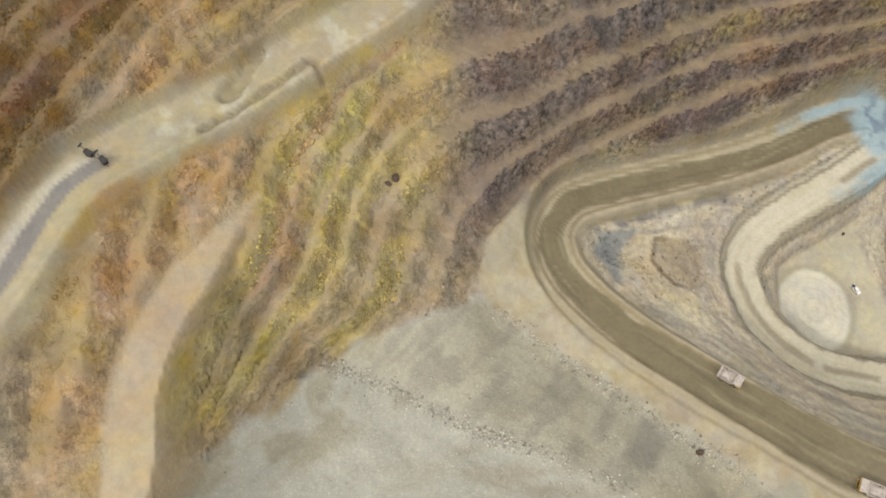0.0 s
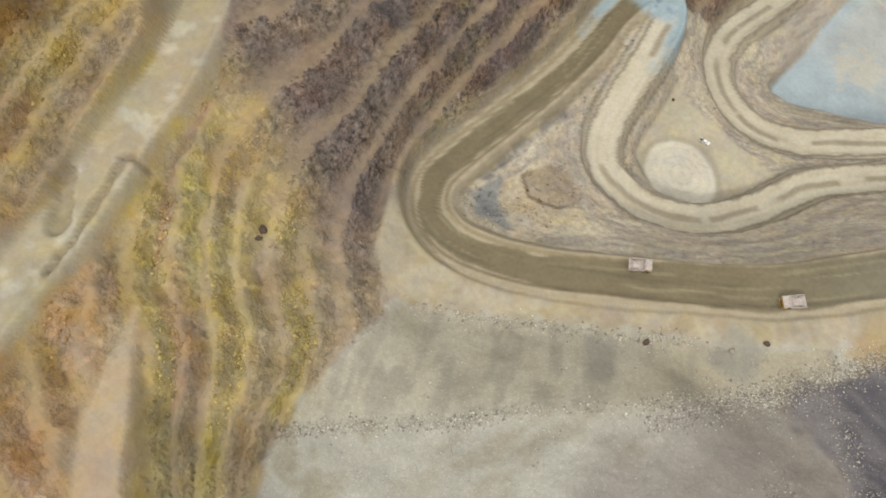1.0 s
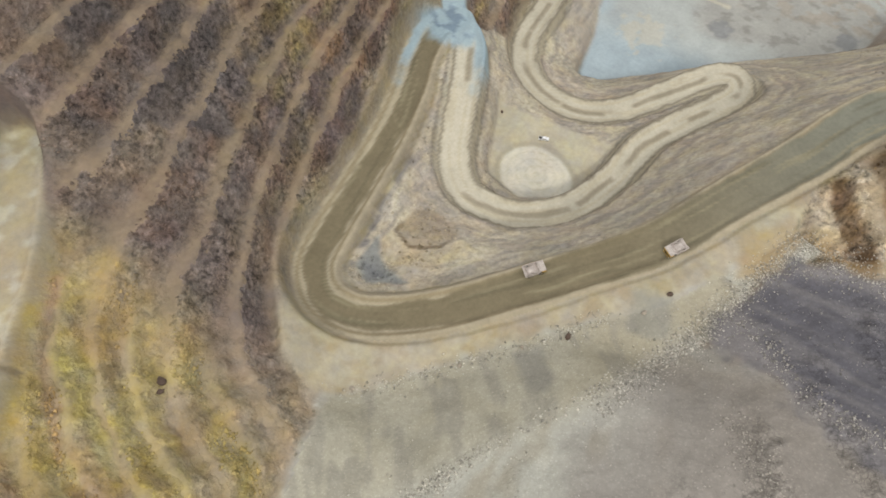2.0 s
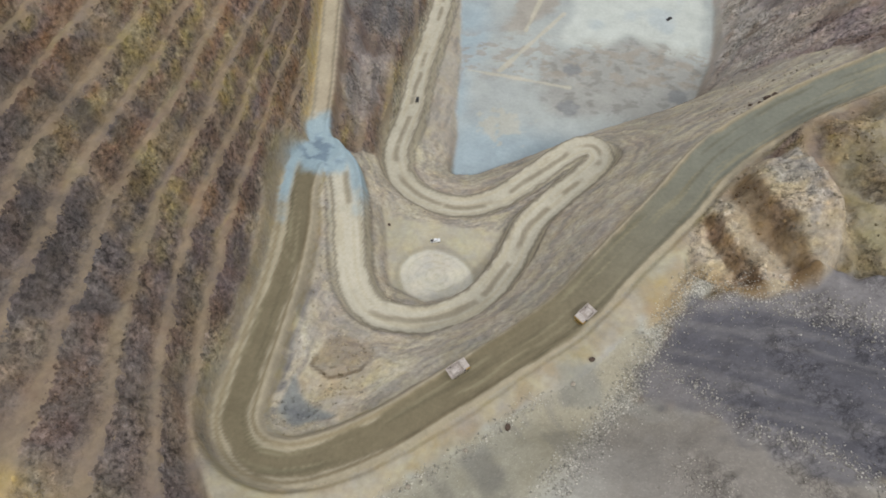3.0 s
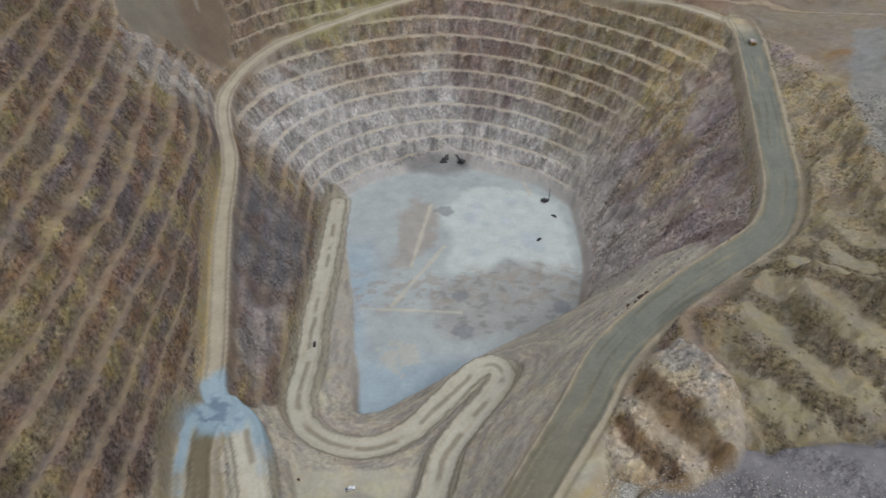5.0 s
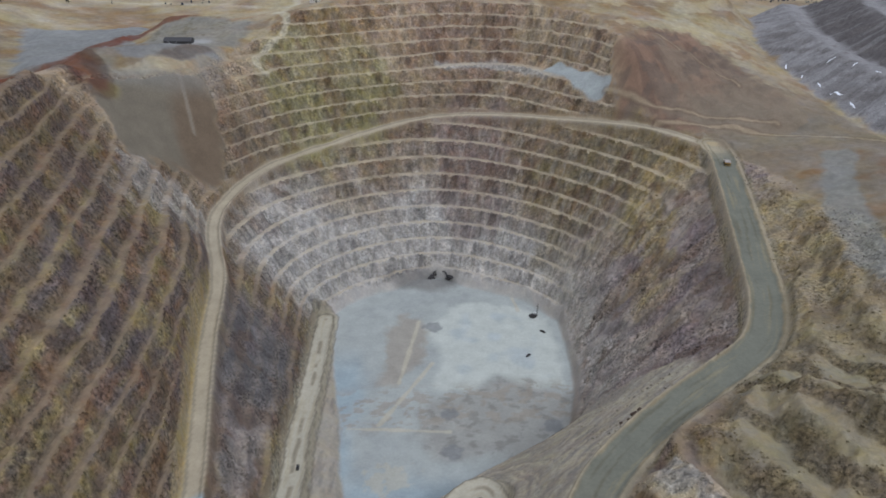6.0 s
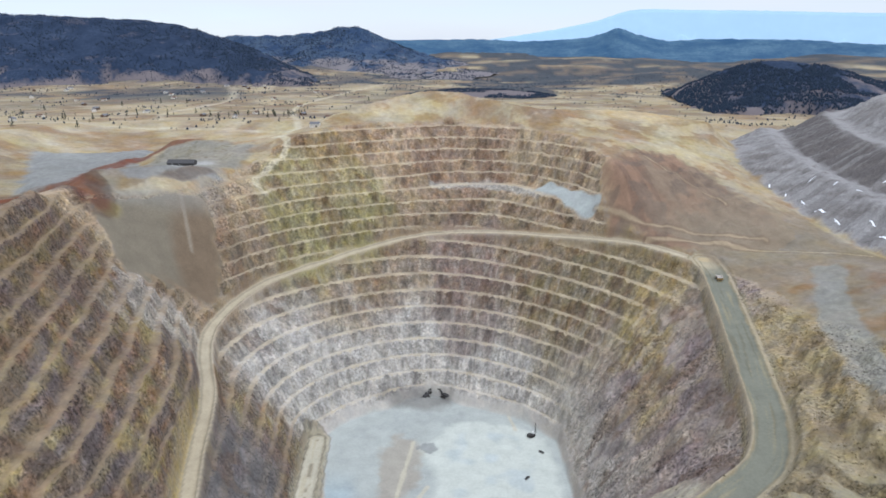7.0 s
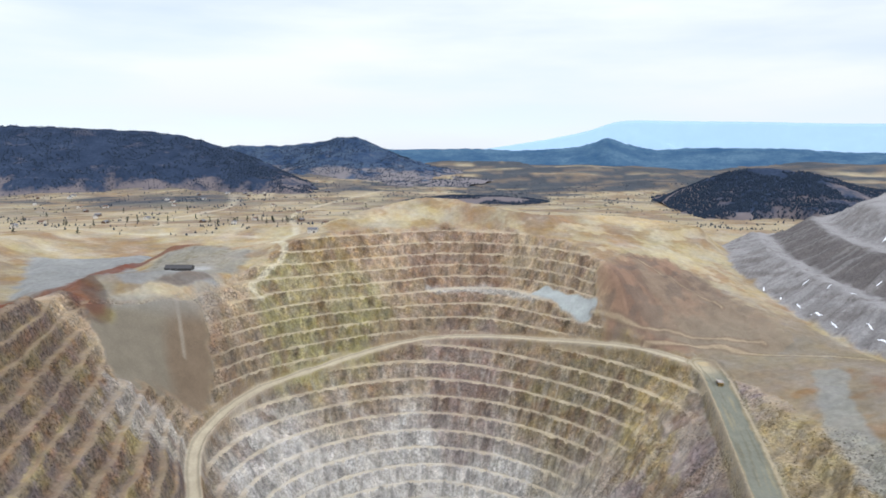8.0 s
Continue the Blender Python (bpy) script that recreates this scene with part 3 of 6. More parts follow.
def bench_rock(name, dust, pale_dust):
    """Benched rock: dust on the berms, broken stone on the faces, shade and a highlight painted at each crest. The
    attribute bed holds the bench count, how whole the benches are, +1 on the north wall and -1 where each bench is
    cut in two, and the width of the berm."""
    m, nt, bsdf = node_mat(name)
    geo = nt.nodes.new("ShaderNodeNewGeometry").outputs["Position"]
    tint = nt.nodes.new("ShaderNodeAttribute")
    tint.attribute_name = "tint"
    bed = nt.nodes.new("ShaderNodeAttribute")
    bed.attribute_name = "bed"
    split = nt.nodes.new("ShaderNodeSeparateColor")
    nt.links.new(bed.outputs["Color"], split.inputs[0])
    count, whole, width = split.outputs[0], split.outputs[1], bed.outputs["Alpha"]

    def math_node(op, a, b):
        n = nt.nodes.new("ShaderNodeMath")
        n.operation = op
        for slot, v in zip(n.inputs, (a, b)):
            if isinstance(v, bpy.types.NodeSocket):
                nt.links.new(v, slot)
            else:
                slot.default_value = v
        return n.outputs[0]
    northern, halved = math_node("MAXIMUM", split.outputs[2], 0.0), remap(nt, split.outputs[2], 0.0, -1.0, 0.0, 1.0)
    crumbs = noise_node(nt, geo, 0.42, 3, 0.62)
    ragged = noise_node(nt, geo, 0.20, 6, 0.66)
    along_bench = math_node("ADD", count, mixed(nt, northern, remap(nt, ragged, 0.25, 0.75, -0.17, 0.17), remap(nt, ragged, 0.25, 0.75, -0.08, 0.08)))
    p = math_node("FRACT", along_bench, 0.0)
    soft_edge = remap(nt, math_node("SUBTRACT", p, width), -0.20, 0.16, 1.0, 0.0)
    half_edge = remap(nt, math_node("SUBTRACT", math_node("FRACT", math_node("MULTIPLY", along_bench, 2.0), 0.0), width), -0.28, 0.20, 1.0, 0.0)
    clean_edge = remap(nt, math_node("SUBTRACT", p, width), -0.08, 0.05, 1.0, 0.0)
    berm = times(nt, mixed(nt, northern, mixed(nt, halved, soft_edge, half_edge), clean_edge), whole)
    broken = math_node("MAXIMUM", times(nt, math_node("SUBTRACT", 1.0, berm), whole), tint.outputs["Alpha"])
    # large and small unevenness
    value = times(nt, remap(nt, noise_node(nt, geo, 0.055, 4, 0.6), 0.3, 0.7, 0.86, 1.12), remap(nt, noise_node(nt, geo, 0.34, 8, 0.74), 0.3, 0.7, 0.86, 1.12))
    # blocks, with shaded hollows and highlights on stones put into the colour; some stretches are more broken than
    # others
    wobble = nt.nodes.new("ShaderNodeVectorMath")
    wobble.operation = "MULTIPLY_ADD"
    soft = nt.nodes.new("ShaderNodeTexNoise")
    soft.inputs["Scale"].default_value = 0.5
    nt.links.new(geo, soft.inputs["Vector"])
    nt.links.new(soft.outputs["Color"], wobble.inputs[0])
    wobble.inputs[1].default_value = (3.2, 3.2, 3.2)
    nt.links.new(geo, wobble.inputs[2])
    blocks = nt.nodes.new("ShaderNodeTexVoronoi")
    blocks.inputs["Scale"].default_value, blocks.inputs["Detail"].default_value, blocks.inputs["Roughness"].default_value = 0.42, 1.0, 0.6
    nt.links.new(wobble.outputs[0], blocks.inputs["Vector"])
    shade = nt.nodes.new("ShaderNodeSeparateColor")
    nt.links.new(blocks.outputs["Color"], shade.inputs[0])
    patch = remap(nt, noise_node(nt, geo, 0.045, 4, 0.62), 0.35, 0.6, 0.45, 1.0)
    calm = math_node("MAXIMUM", northern, halved)
    rough_part = times(nt, times(nt, broken, patch), remap(nt, calm, 0.0, 1.0, 1.0, 0.5))
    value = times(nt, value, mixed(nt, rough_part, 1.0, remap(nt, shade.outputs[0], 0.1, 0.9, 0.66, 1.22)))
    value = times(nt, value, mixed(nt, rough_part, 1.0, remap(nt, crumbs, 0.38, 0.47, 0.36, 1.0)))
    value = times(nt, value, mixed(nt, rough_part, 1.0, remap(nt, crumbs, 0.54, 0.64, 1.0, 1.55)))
    # faces of the north wall are stained in upright columns
    stain = noise_node(nt, geo, 0.15, 5, 0.68, (1, 1, 0.09))
    value = times(nt, value, mixed(nt, times(nt, broken, northern), 1.0, remap(nt, stain, 0.35, 0.62, 0.56, 1.2)))
    # shade deepening towards the crest and a highlight along its lip, both painted in
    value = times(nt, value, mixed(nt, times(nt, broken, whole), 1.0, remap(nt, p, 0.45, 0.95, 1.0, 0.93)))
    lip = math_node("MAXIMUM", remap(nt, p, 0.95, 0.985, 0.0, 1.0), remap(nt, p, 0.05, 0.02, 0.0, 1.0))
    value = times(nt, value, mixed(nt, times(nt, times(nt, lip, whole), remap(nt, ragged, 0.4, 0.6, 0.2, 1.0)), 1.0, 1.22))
    hs = nt.nodes.new("ShaderNodeHueSaturation")
    nt.links.new(remap(nt, noise_node(nt, geo, 0.05, 3, 0.6), 0.3, 0.7, 0.488, 0.512), hs.inputs["Hue"])
    nt.links.new(remap(nt, noise_node(nt, geo, 0.11, 4, 0.6), 0.3, 0.7, 0.7, 1.15), hs.inputs["Saturation"])
    nt.links.new(tint.outputs["Color"], hs.inputs["Color"])
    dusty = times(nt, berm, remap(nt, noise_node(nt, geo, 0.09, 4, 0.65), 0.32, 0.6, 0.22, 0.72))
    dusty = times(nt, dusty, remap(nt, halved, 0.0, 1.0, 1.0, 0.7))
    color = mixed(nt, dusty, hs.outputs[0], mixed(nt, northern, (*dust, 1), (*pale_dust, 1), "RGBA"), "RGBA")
    mul = nt.nodes.new("ShaderNodeMix")
    mul.data_type, mul.blend_type = "RGBA", "MULTIPLY"
    mul.inputs["Factor"].default_value = 1
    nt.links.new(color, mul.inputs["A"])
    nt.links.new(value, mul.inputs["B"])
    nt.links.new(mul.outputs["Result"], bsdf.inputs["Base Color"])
    bsdf.inputs["Roughness"].default_value, bsdf.inputs["Specular IOR Level"].default_value = 0.95, 0.15
    bp = nt.nodes.new("ShaderNodeBump")
    bp.inputs["Strength"].default_value, bp.inputs["Distance"].default_value = 1.0, 1.3
    nt.links.new(math_node("ADD", times(nt, crumbs, remap(nt, broken, 0.0, 1.0, 0.12, 1.0)), times(nt, shade.outputs[1], remap(nt, broken, 0.0, 1.0, 0.0, 0.5))), bp.inputs["Height"])
    nt.links.new(bp.outputs[0], bsdf.inputs["Normal"])
    return m


def plain(name, color, rough=0.6, metal=0.0, grime=0.25, scale=1.5, specular=0.4):
    """Paint, metal, rubber or stone with grime on it."""
    m, nt, bsdf = node_mat(name)
    co = nt.nodes.new("ShaderNodeTexCoord").outputs["Object"]
    n1 = noise_node(nt, co, scale, 5, 0.65)
    n2 = noise_node(nt, co, scale * 6, 4, 0.6)
    value = times(nt, remap(nt, n1, 0.3, 0.7, 1 - grime, 1 + grime * 0.5), remap(nt, n2, 0.3, 0.7, 1 - grime * 0.5, 1 + grime * 0.3))
    mul = nt.nodes.new("ShaderNodeMix")
    mul.data_type, mul.blend_type = "RGBA", "MULTIPLY"
    mul.inputs["Factor"].default_value = 1
    mul.inputs["A"].default_value = (*color, 1)
    nt.links.new(value, mul.inputs["B"])
    nt.links.new(mul.outputs["Result"], bsdf.inputs["Base Color"])
    bsdf.inputs["Roughness"].default_value, bsdf.inputs["Metallic"].default_value = rough, metal
    bsdf.inputs["Specular IOR Level"].default_value = specular
    return m


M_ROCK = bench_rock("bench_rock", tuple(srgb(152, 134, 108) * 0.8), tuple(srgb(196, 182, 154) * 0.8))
M_ROAD = earth("haul_road_dirt", 0.07, 0.5, 0.11, 0.15)
M_FLOOR = earth("pit_floor_dust", 0.06, 0.4, 0.09, 0.2, rubble=0.3)
M_DUMP = earth("dump_gravel", 0.06, 0.6, 0.12, 0.4, rubble=0.3, speckle=0.2)
M_LAND = earth("dry_grassland", 0.02, 0.16, 0.17, 0.5, rubble=0.3, hue=0.012)

# ---- colours of the land ----
def blend(tint, color, weight):
    return tint * (1 - weight[..., None]) + color * weight[..., None]


def spot(x, y, radius, seed=0, ragged=0.35):
    """Soft ragged patch, 1 inside."""
    d = np.hypot(X - x, Y - y) / radius + ragged * fbm(X, Y, radius * 0.7, 3, 101 + seed)
    return step(1.15, 0.75, d)


def band(dist, half, soft):
    return step(half + soft, half - soft, np.abs(dist))


BROWN, OCHRE, TAN, GREYROCK = srgb(141, 115, 86), srgb(158, 132, 74), srgb(182, 156, 112), srgb(196, 190, 180)
PURPLE, ORANGE, YELLOW, RUST = srgb(122, 104, 98), srgb(168, 116, 66), srgb(172, 150, 70), srgb(150, 96, 62)
DUST, PALE, BLUE, WETROAD = srgb(184, 168, 132), srgb(196, 186, 156), srgb(160, 182, 190), srgb(124, 116, 88)
big, mid = fbm(X, Y, 85, 3, 111), fbm(X, Y, 30, 3, 112)
tint = np.broadcast_to(srgb(174, 159, 127), X.shape + (3,)).copy()
tint = blend(tint, srgb(150, 128, 98), step(0.05, 0.5, fbm(X, Y, 140, 3, 113)))
tint = blend(tint, srgb(112, 104, 88), step(0.0, 0.4, fbm(X * 0.4, Y, 120, 4, 114)) * step(1300, 1700, Y) * 0.45)
away = np.hypot(X, Y)
# far woods, the blue of the haze mixed into their dark colour
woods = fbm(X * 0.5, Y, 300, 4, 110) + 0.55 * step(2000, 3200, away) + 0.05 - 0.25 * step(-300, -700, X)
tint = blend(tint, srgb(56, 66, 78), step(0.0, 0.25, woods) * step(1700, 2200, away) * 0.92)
tint = blend(tint, srgb(158, 132, 98), step(0.1, 0.5, fbm(X, Y, 45, 4, 153)) * step(1500, 900, away) * 0.7)
tint = blend(tint, srgb(196, 182, 148), step(0.1, 0.5, fbm(X, Y, 60, 4, 154)) * step(1500, 900, away) * 0.6)
tint = blend(tint, srgb(128, 112, 94), step(0.1, 0.45, fbm(X * 0.5, Y * 1.3, 110, 4, 155)) * step(1150, 1350, Y) * 0.7)
tint = blend(tint, srgb(118, 102, 88), step(60, 25, np.hypot((X + 300) / 3.0, Y - 1440) + 10 * mid) * 0.8)
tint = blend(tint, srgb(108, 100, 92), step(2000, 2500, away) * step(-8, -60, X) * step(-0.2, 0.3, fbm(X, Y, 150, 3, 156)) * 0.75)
for lane_pts in ([(-700, 1150, 0), (-420, 1180, 0), (-250, 1160, 0), (-150, 1250, 0)], [(-520, 1250, 0), (-600, 1500, 0), (-560, 1800, 0), (-700, 2300, 0)], [(-250, 1160, 0), (-350, 1700, 0), (-200, 2300, 0)]):
    lane_d = along(X, Y, smooth_line(lane_pts, 6), 60)[0]
    tint = blend(tint, srgb(196, 184, 156), step(9, 4, lane_d) * 0.7)
rock = np.broadcast_to(BROWN, X.shape + (3,)).copy()
rock = blend(rock, OCHRE, step(0.0, 0.5, big) * 0.8)
rock = blend(rock, PURPLE, step(0.1, 0.5, mid) * 0.8)
rock = blend(rock, srgb(106, 90, 74), step(0.1, 0.6, fbm(X, Y, 55, 3, 115)) * 0.7)
# north wall: pale grey foot, ochre middle, tan top
north = step(470, 560, Y)
rock = blend(rock, srgb(156, 134, 100), north * 0.75)
rock = blend(rock, GREYROCK, north * step(104, 56, S + 20 * big + 18 * step(-20, 110, X) - 14 * step(-80, -160, X)) * 0.92)
rock = blend(rock, srgb(194, 166, 124), north * step(160, 190, S) * 0.7)
rock = blend(rock, srgb(158, 150, 84), spot(-150, 770, 80, 1) * 0.65)
rock = blend(rock, srgb(160, 122, 76), spot(-150, 885, 85, 2) * 0.6)
rock = blend(rock, srgb(150, 116, 90), spot(25, 885, 75, 3) * 0.6)
rock = blend(rock, srgb(146, 122, 112), spot(20, 745, 50, 29) * 0.6)
rock = blend(rock, srgb(134, 112, 104), spot(25, 690, 42, 30) * 0.6)
rock = blend(rock, srgb(140, 124, 82), spot(150, 640, 80, 4) * 0.7)
# east wall: yellow and purple
rock = blend(rock, srgb(176, 158, 142), step(80, 130, X) * step(640, 520, Y) * step(300, 380, Y) * 0.75)
rock = blend(rock, srgb(140, 120, 120), step(80, 130, X) * step(640, 560, Y) * step(0.1, 0.4, fbm(X * 0.6, Y, 40, 3, 152)) * 0.7)
rock = blend(rock, srgb(180, 172, 158), step(80, 110, X) * step(75, 30, S) * step(640, 560, Y) * 0.8)
rock = blend(rock, srgb(172, 150, 92), step(0.6, 0.2, np.abs((X - 168 - 0.15 * (Y - 520)) / 34 + 0.5 * mid)) * step(440, 490, Y) * step(650, 600, Y) * 0.85)
rock = blend(rock, srgb(176, 152, 92), spot(205, 610, 30, 6) * 0.7)
rock = blend(rock, srgb(176, 148, 82), spot(262, 440, 70, 7) * 0.85)
# west wall and the corner below the drone
rock = blend(rock, srgb(112, 106, 102), spot(-140, 415, 55, 8) * 0.8)
rock = blend(rock, srgb(188, 178, 162), spot(-232, 515, 38, 9) * 0.8)
rock = blend(rock, srgb(174, 150, 104), corner * 0.85)
# beds of rock run along the benches
bed_c = fbm(SW * 1.5, arc_c * 0.20, 15, 3, 171)
bed_d = fbm(SW * 1.5 + 90, arc_c * 0.20, 13, 3, 172)
bed_w = fbm(SW * 1.7, Y * 0.22 - X * 0.1, 17, 3, 173)
bed_v = fbm(SW * 1.7 + 70, Y * 0.22 - X * 0.1, 15, 3, 174)
rock = blend(rock, srgb(160, 142, 84), corner * 0.8)
rock = blend(rock, srgb(178, 162, 100), corner * step(122, 130, S) * step(158, 150, S) * 0.7)
rock = blend(rock, srgb(160, 148, 132), corner * step(124, 116, S + 5 * mid) * 0.8)
rock = blend(rock, srgb(150, 132, 104), corner * step(0.0, 0.35, bed_c) * 0.75)
rock = blend(rock, srgb(168, 132, 92), corner * step(0.15, 0.4, bed_d) * step(138, 148, S) * 0.6)
rock = blend(rock, srgb(168, 130, 86), corner * step(160, 166, S) * step(185, 178, S) * step(-20, -60, Y) * 0.35)
rock = blend(rock, srgb(138, 130, 112), corner * step(176, 180, S) * step(188, 183, S) * step(-60, -90, Y) * 0.8)
rock = blend(rock, srgb(126, 94, 52), corner * step(184, 190, S) * 0.85)
rock = blend(rock, srgb(140, 112, 60), corner * step(184, 190, S) * step(0.0, 0.4, bed_c) * 0.8)
rock = blend(rock, srgb(130, 82, 60), corner * step(188, 196, S) * step(0.15, 0.5, bed_d) * 0.8)

west = step(40, 110, Y) * step(560, 500, Y) * step(-95, -125, X)
rock = blend(rock, srgb(152, 126, 88), west * 0.7)
rock = blend(rock, srgb(134, 118, 114), west * step(0.05, 0.4, bed_w) * 0.7)
rock = blend(rock, srgb(174, 150, 78), west * step(0.0, 0.3, bed_v) * 0.85)
rock = blend(rock, srgb(158, 114, 74), west * step(0.15, 0.4, fbm(SW * 1.7 + 150, Y * 0.22, 15, 3, 175)) * 0.7)
rock = blend(rock, srgb(82, 74, 76), west * step(0.12, 0.4, fbm(X, Y, 26, 3, 176)) * step(240, 160, Y) * 0.4)
rock = blend(rock, srgb(84, 80, 82), spot(-178, 96, 26, 12, 0.6) * 0.8)
rock = blend(rock, srgb(92, 84, 82), spot(-205, 130, 30, 31, 0.6) * 0.6)
rock = blend(rock, srgb(196, 186, 170), spot(-236, 520, 36, 9, 0.7) * 0.75)
rock = blend(rock, srgb(186, 172, 152), spot(-252, 470, 18, 32, 0.7) * 0.6)
rock = blend(rock, srgb(120, 92, 66), west * step(-230, -260, X) * 0.4)
firm = wall * (1 - 0.8 * slump)
rock = blend(rock, rock * 0.70, face * north * step(0.15, 0.5, columns) * step(-0.2, 0.3, fbm(X, Y, 70, 2, 177)))
rock = blend(rock, srgb(196, 186, 166), face * north * step(0.1, 0.4, -columns) * step(150, 110, S) * 0.3)
rock = blend(rock, srgb(120, 106, 98), step(12, 40, Y) * step(170, 110, Y) * step(-92, -120, X) * 0.55)
rock = blend(rock, srgb(170, 158, 146), strip * 0.85)
rock = blend(rock, srgb(112, 108, 110), strip * step(355, 385, Y + 8 * mid) * step(500, 450, Y) * 0.8)
rock = blend(rock, srgb(128, 116, 108), strip * step(0.1, 0.4, fbm(X * 1.4 + 0.3 * Y, Y * 0.3, 15, 3, 38)) * 0.7)
# weathered rock is greyer than its freshest colours
rock = blend(rock, srgb(120, 102, 104), wall * step(0.15, 0.45, fbm(X, Y, 44, 3, 167)) * (1 - corner) * step(560, 480, Y) * 0.45)
rock = blend(rock, srgb(122, 92, 68), wall * step(0.2, 0.5, fbm(X, Y, 30, 3, 169)) * (1 - corner) * step(40, 100, S + 200 * (1 - north)) * 0.5)
rock = rock * (1 + 0.26 * fbm(X, Y, 15, 4, 119) * wall + 0.07 + (0.12 - 0.28 * step(182, 190, S)) * corner - 0.22 * west)[..., None]
rock = blend(rock, srgb(166, 146, 92), outer_east * 0.8)
rock = blend(rock, srgb(122, 104, 68), outer_east * step(0.0, 0.3, fbm((X + Y) * 0.25, (X - Y) * 1.1, 24, 3, 170)) * 0.8)
rock = blend(rock, srgb(178, 152, 84), outer_east * step(0.1, 0.4, fbm(X, Y, 30, 3, 188)) * 0.6)
rock = blend(rock, srgb(164, 150, 106), flank * 0.7)
rock = blend(rock, srgb(120, 103, 66), ridge_face * 0.8)
grey = rock.mean(-1, keepdims=True)
rock = rock + (grey * np.array([1.03, 1.0, 0.95]) - rock) * (0.30 - 0.26 * corner - 0.08 * north)[..., None]
pit = step(8, -4, d_pit)
tint = blend(tint, rock, pit)
tint = blend(tint, srgb(182, 173, 154), bank * 0.9)
tint = blend(tint, srgb(142, 134, 124), bank * step(0.05, 0.4, fbm(X * 1.6, Y * 0.3, 9, 3, 80)) * 0.6)
# slopes and dumps
pad_face = step(3, -3, outline(X, Y, [(-332, 670), (-290, 692), (-262, 737), (-244, 728), (-262, 690), (-308, 655)]) + 4 * mid)
on_apron = step(5, -4, d_apron + 2 * mid)
tint = blend(tint, srgb(178, 168, 142), on_apron * 0.95)
tint = blend(tint, srgb(164, 148, 116), on_apron * step(0.0, 0.4, fbm(X, Y, 13, 4, 189)) * 0.6)
tint = blend(tint, srgb(190, 180, 152), on_apron * step(0.1, 0.45, fbm(X + 60, Y, 18, 3, 190)) * 0.6)
tint = blend(tint, srgb(190, 188, 174), step(3, -3, d_grey + 4 * fbm(X, Y, 12, 2, 121)))
tint = blend(tint, srgb(170, 164, 142), step(3, -3, d_grey) * step(-30, -22, d_grey) * step(-0.1, 0.4, fbm(X, Y, 16, 3, 144)) * 0.8)
tint = blend(tint, srgb(162, 152, 128), step(3, -3, d_grey) * step(0.1, 0.6, fbm(X * 1.6, Y * 0.6, 30, 3, 122)) * step(-40, 20, X * 0.6 + Y) * 0.5)
tint = blend(tint, srgb(158, 148, 132), step(3, -3, d_grey) * step(30, 70, X + 5 * mid) * step(150, 110, Y) * 0.75)
dump_low = step(3, -3, d_grey) * step(-6, 8, along(X, Y, smooth_line([(-50, -28, 0), (-20, 18, 0), (15, 66, 0), (31, 93, 0), (42, 116, 0), (52, 144, 0)], 6), 70)[0] * np.where(outline(X, Y, [(-50, -28), (-20, 18), (15, 66), (31, 93), (42, 116), (52, 144), (20, 150), (-80, 60), (-80, 0)]) < 0, 1, -1))
tint = blend(tint, srgb(180, 174, 152), dump_low * 0.8)
tint = blend(tint, srgb(176, 167, 142), dump_low * step(-10, 30, X + 0.4 * (Y - 90) + 8 * mid) * 0.7)
tint = blend(tint, srgb(152, 150, 138), step(2, -2, outline(X, Y, [(15, 127), (31, 128), (36, 110), (20, 106)]) + 3 * mid) * 0.7)
tint = blend(tint, srgb(142, 140, 132), step(2, -2, outline(X, Y, [(-14, 80), (-6, 87), (4, 75), (4, 67), (-4, 67)]) + 2 * mid) * 0.65)
tint = blend(tint, srgb(150, 146, 134), dump_low * step(0.1, 0.4, fbm(X * 1.3 + Y, (Y - X) * 0.3, 15, 3, 191)) * 0.5)
tint = blend(tint, srgb(176, 154, 114), step(2, -3, outline(X, Y, [(47, 168), (60, 184), (67, 174), (60, 152), (50, 147)]) + 3 * mid) * 0.8)
tint = blend(tint, srgb(150, 143, 134), step(3, -3, d_grey) * step(12, 40, X + 8 * mid) * step(125, 95, Y) * (1 - dump_low) * 0.8)
slant = (X * 0.25 + Y * 0.97)
tint = blend(tint, srgb(104, 102, 106), step(4, -4, d_dark + 6 * fbm(X, Y, 14, 3, 123)))
tint = blend(tint, srgb(134, 130, 128), step(4, -4, d_dark) * step(-0.1, 0.5, fbm(slant * 9, X - slant * 0.2, 60, 3, 124)) * 0.6)
d_deep = outline(X, Y, [(57, 133), (60, 147), (70, 157), (88, 159), (109, 156), (128, 144), (200, 110), (210, 60), (113, 87), (100, 97), (85, 102), (70, 117)]) + 3 * mid
tint = blend(tint, srgb(146, 141, 138), step(4, -4, d_dark) * step(-3, 5, d_deep) * 0.85)
tint = blend(tint, srgb(134, 125, 108), step(3, -3, d_scree + 4 * fbm(X, Y, 14, 3, 125)))
tint = blend(tint, srgb(122, 100, 78), step(3, -3, d_scree) * step(-268, -246, X + 0.35 * (Y - 620) + 9 * mid) * 0.6)
tint = blend(tint, srgb(186, 178, 160), step(2.6, 0.8, along(X, Y, smooth_line([(-259, 654, 0), (-251, 640, 0), (-243, 625, 0)], 6), 20)[0] + 0.8 * mid) * 0.35)
tint = blend(tint, srgb(166, 152, 84), step(3, -3, d_scree) * step(14, 4, np.hypot(X + 300, (Y - 600) * 0.8) + 5 * mid) * 0.6)
padnw = outline(X, Y, [(-345, 640), (-328, 676), (-287, 692), (-255, 735), (-237, 773), (-240, 850), (-300, 880), (-360, 880)])
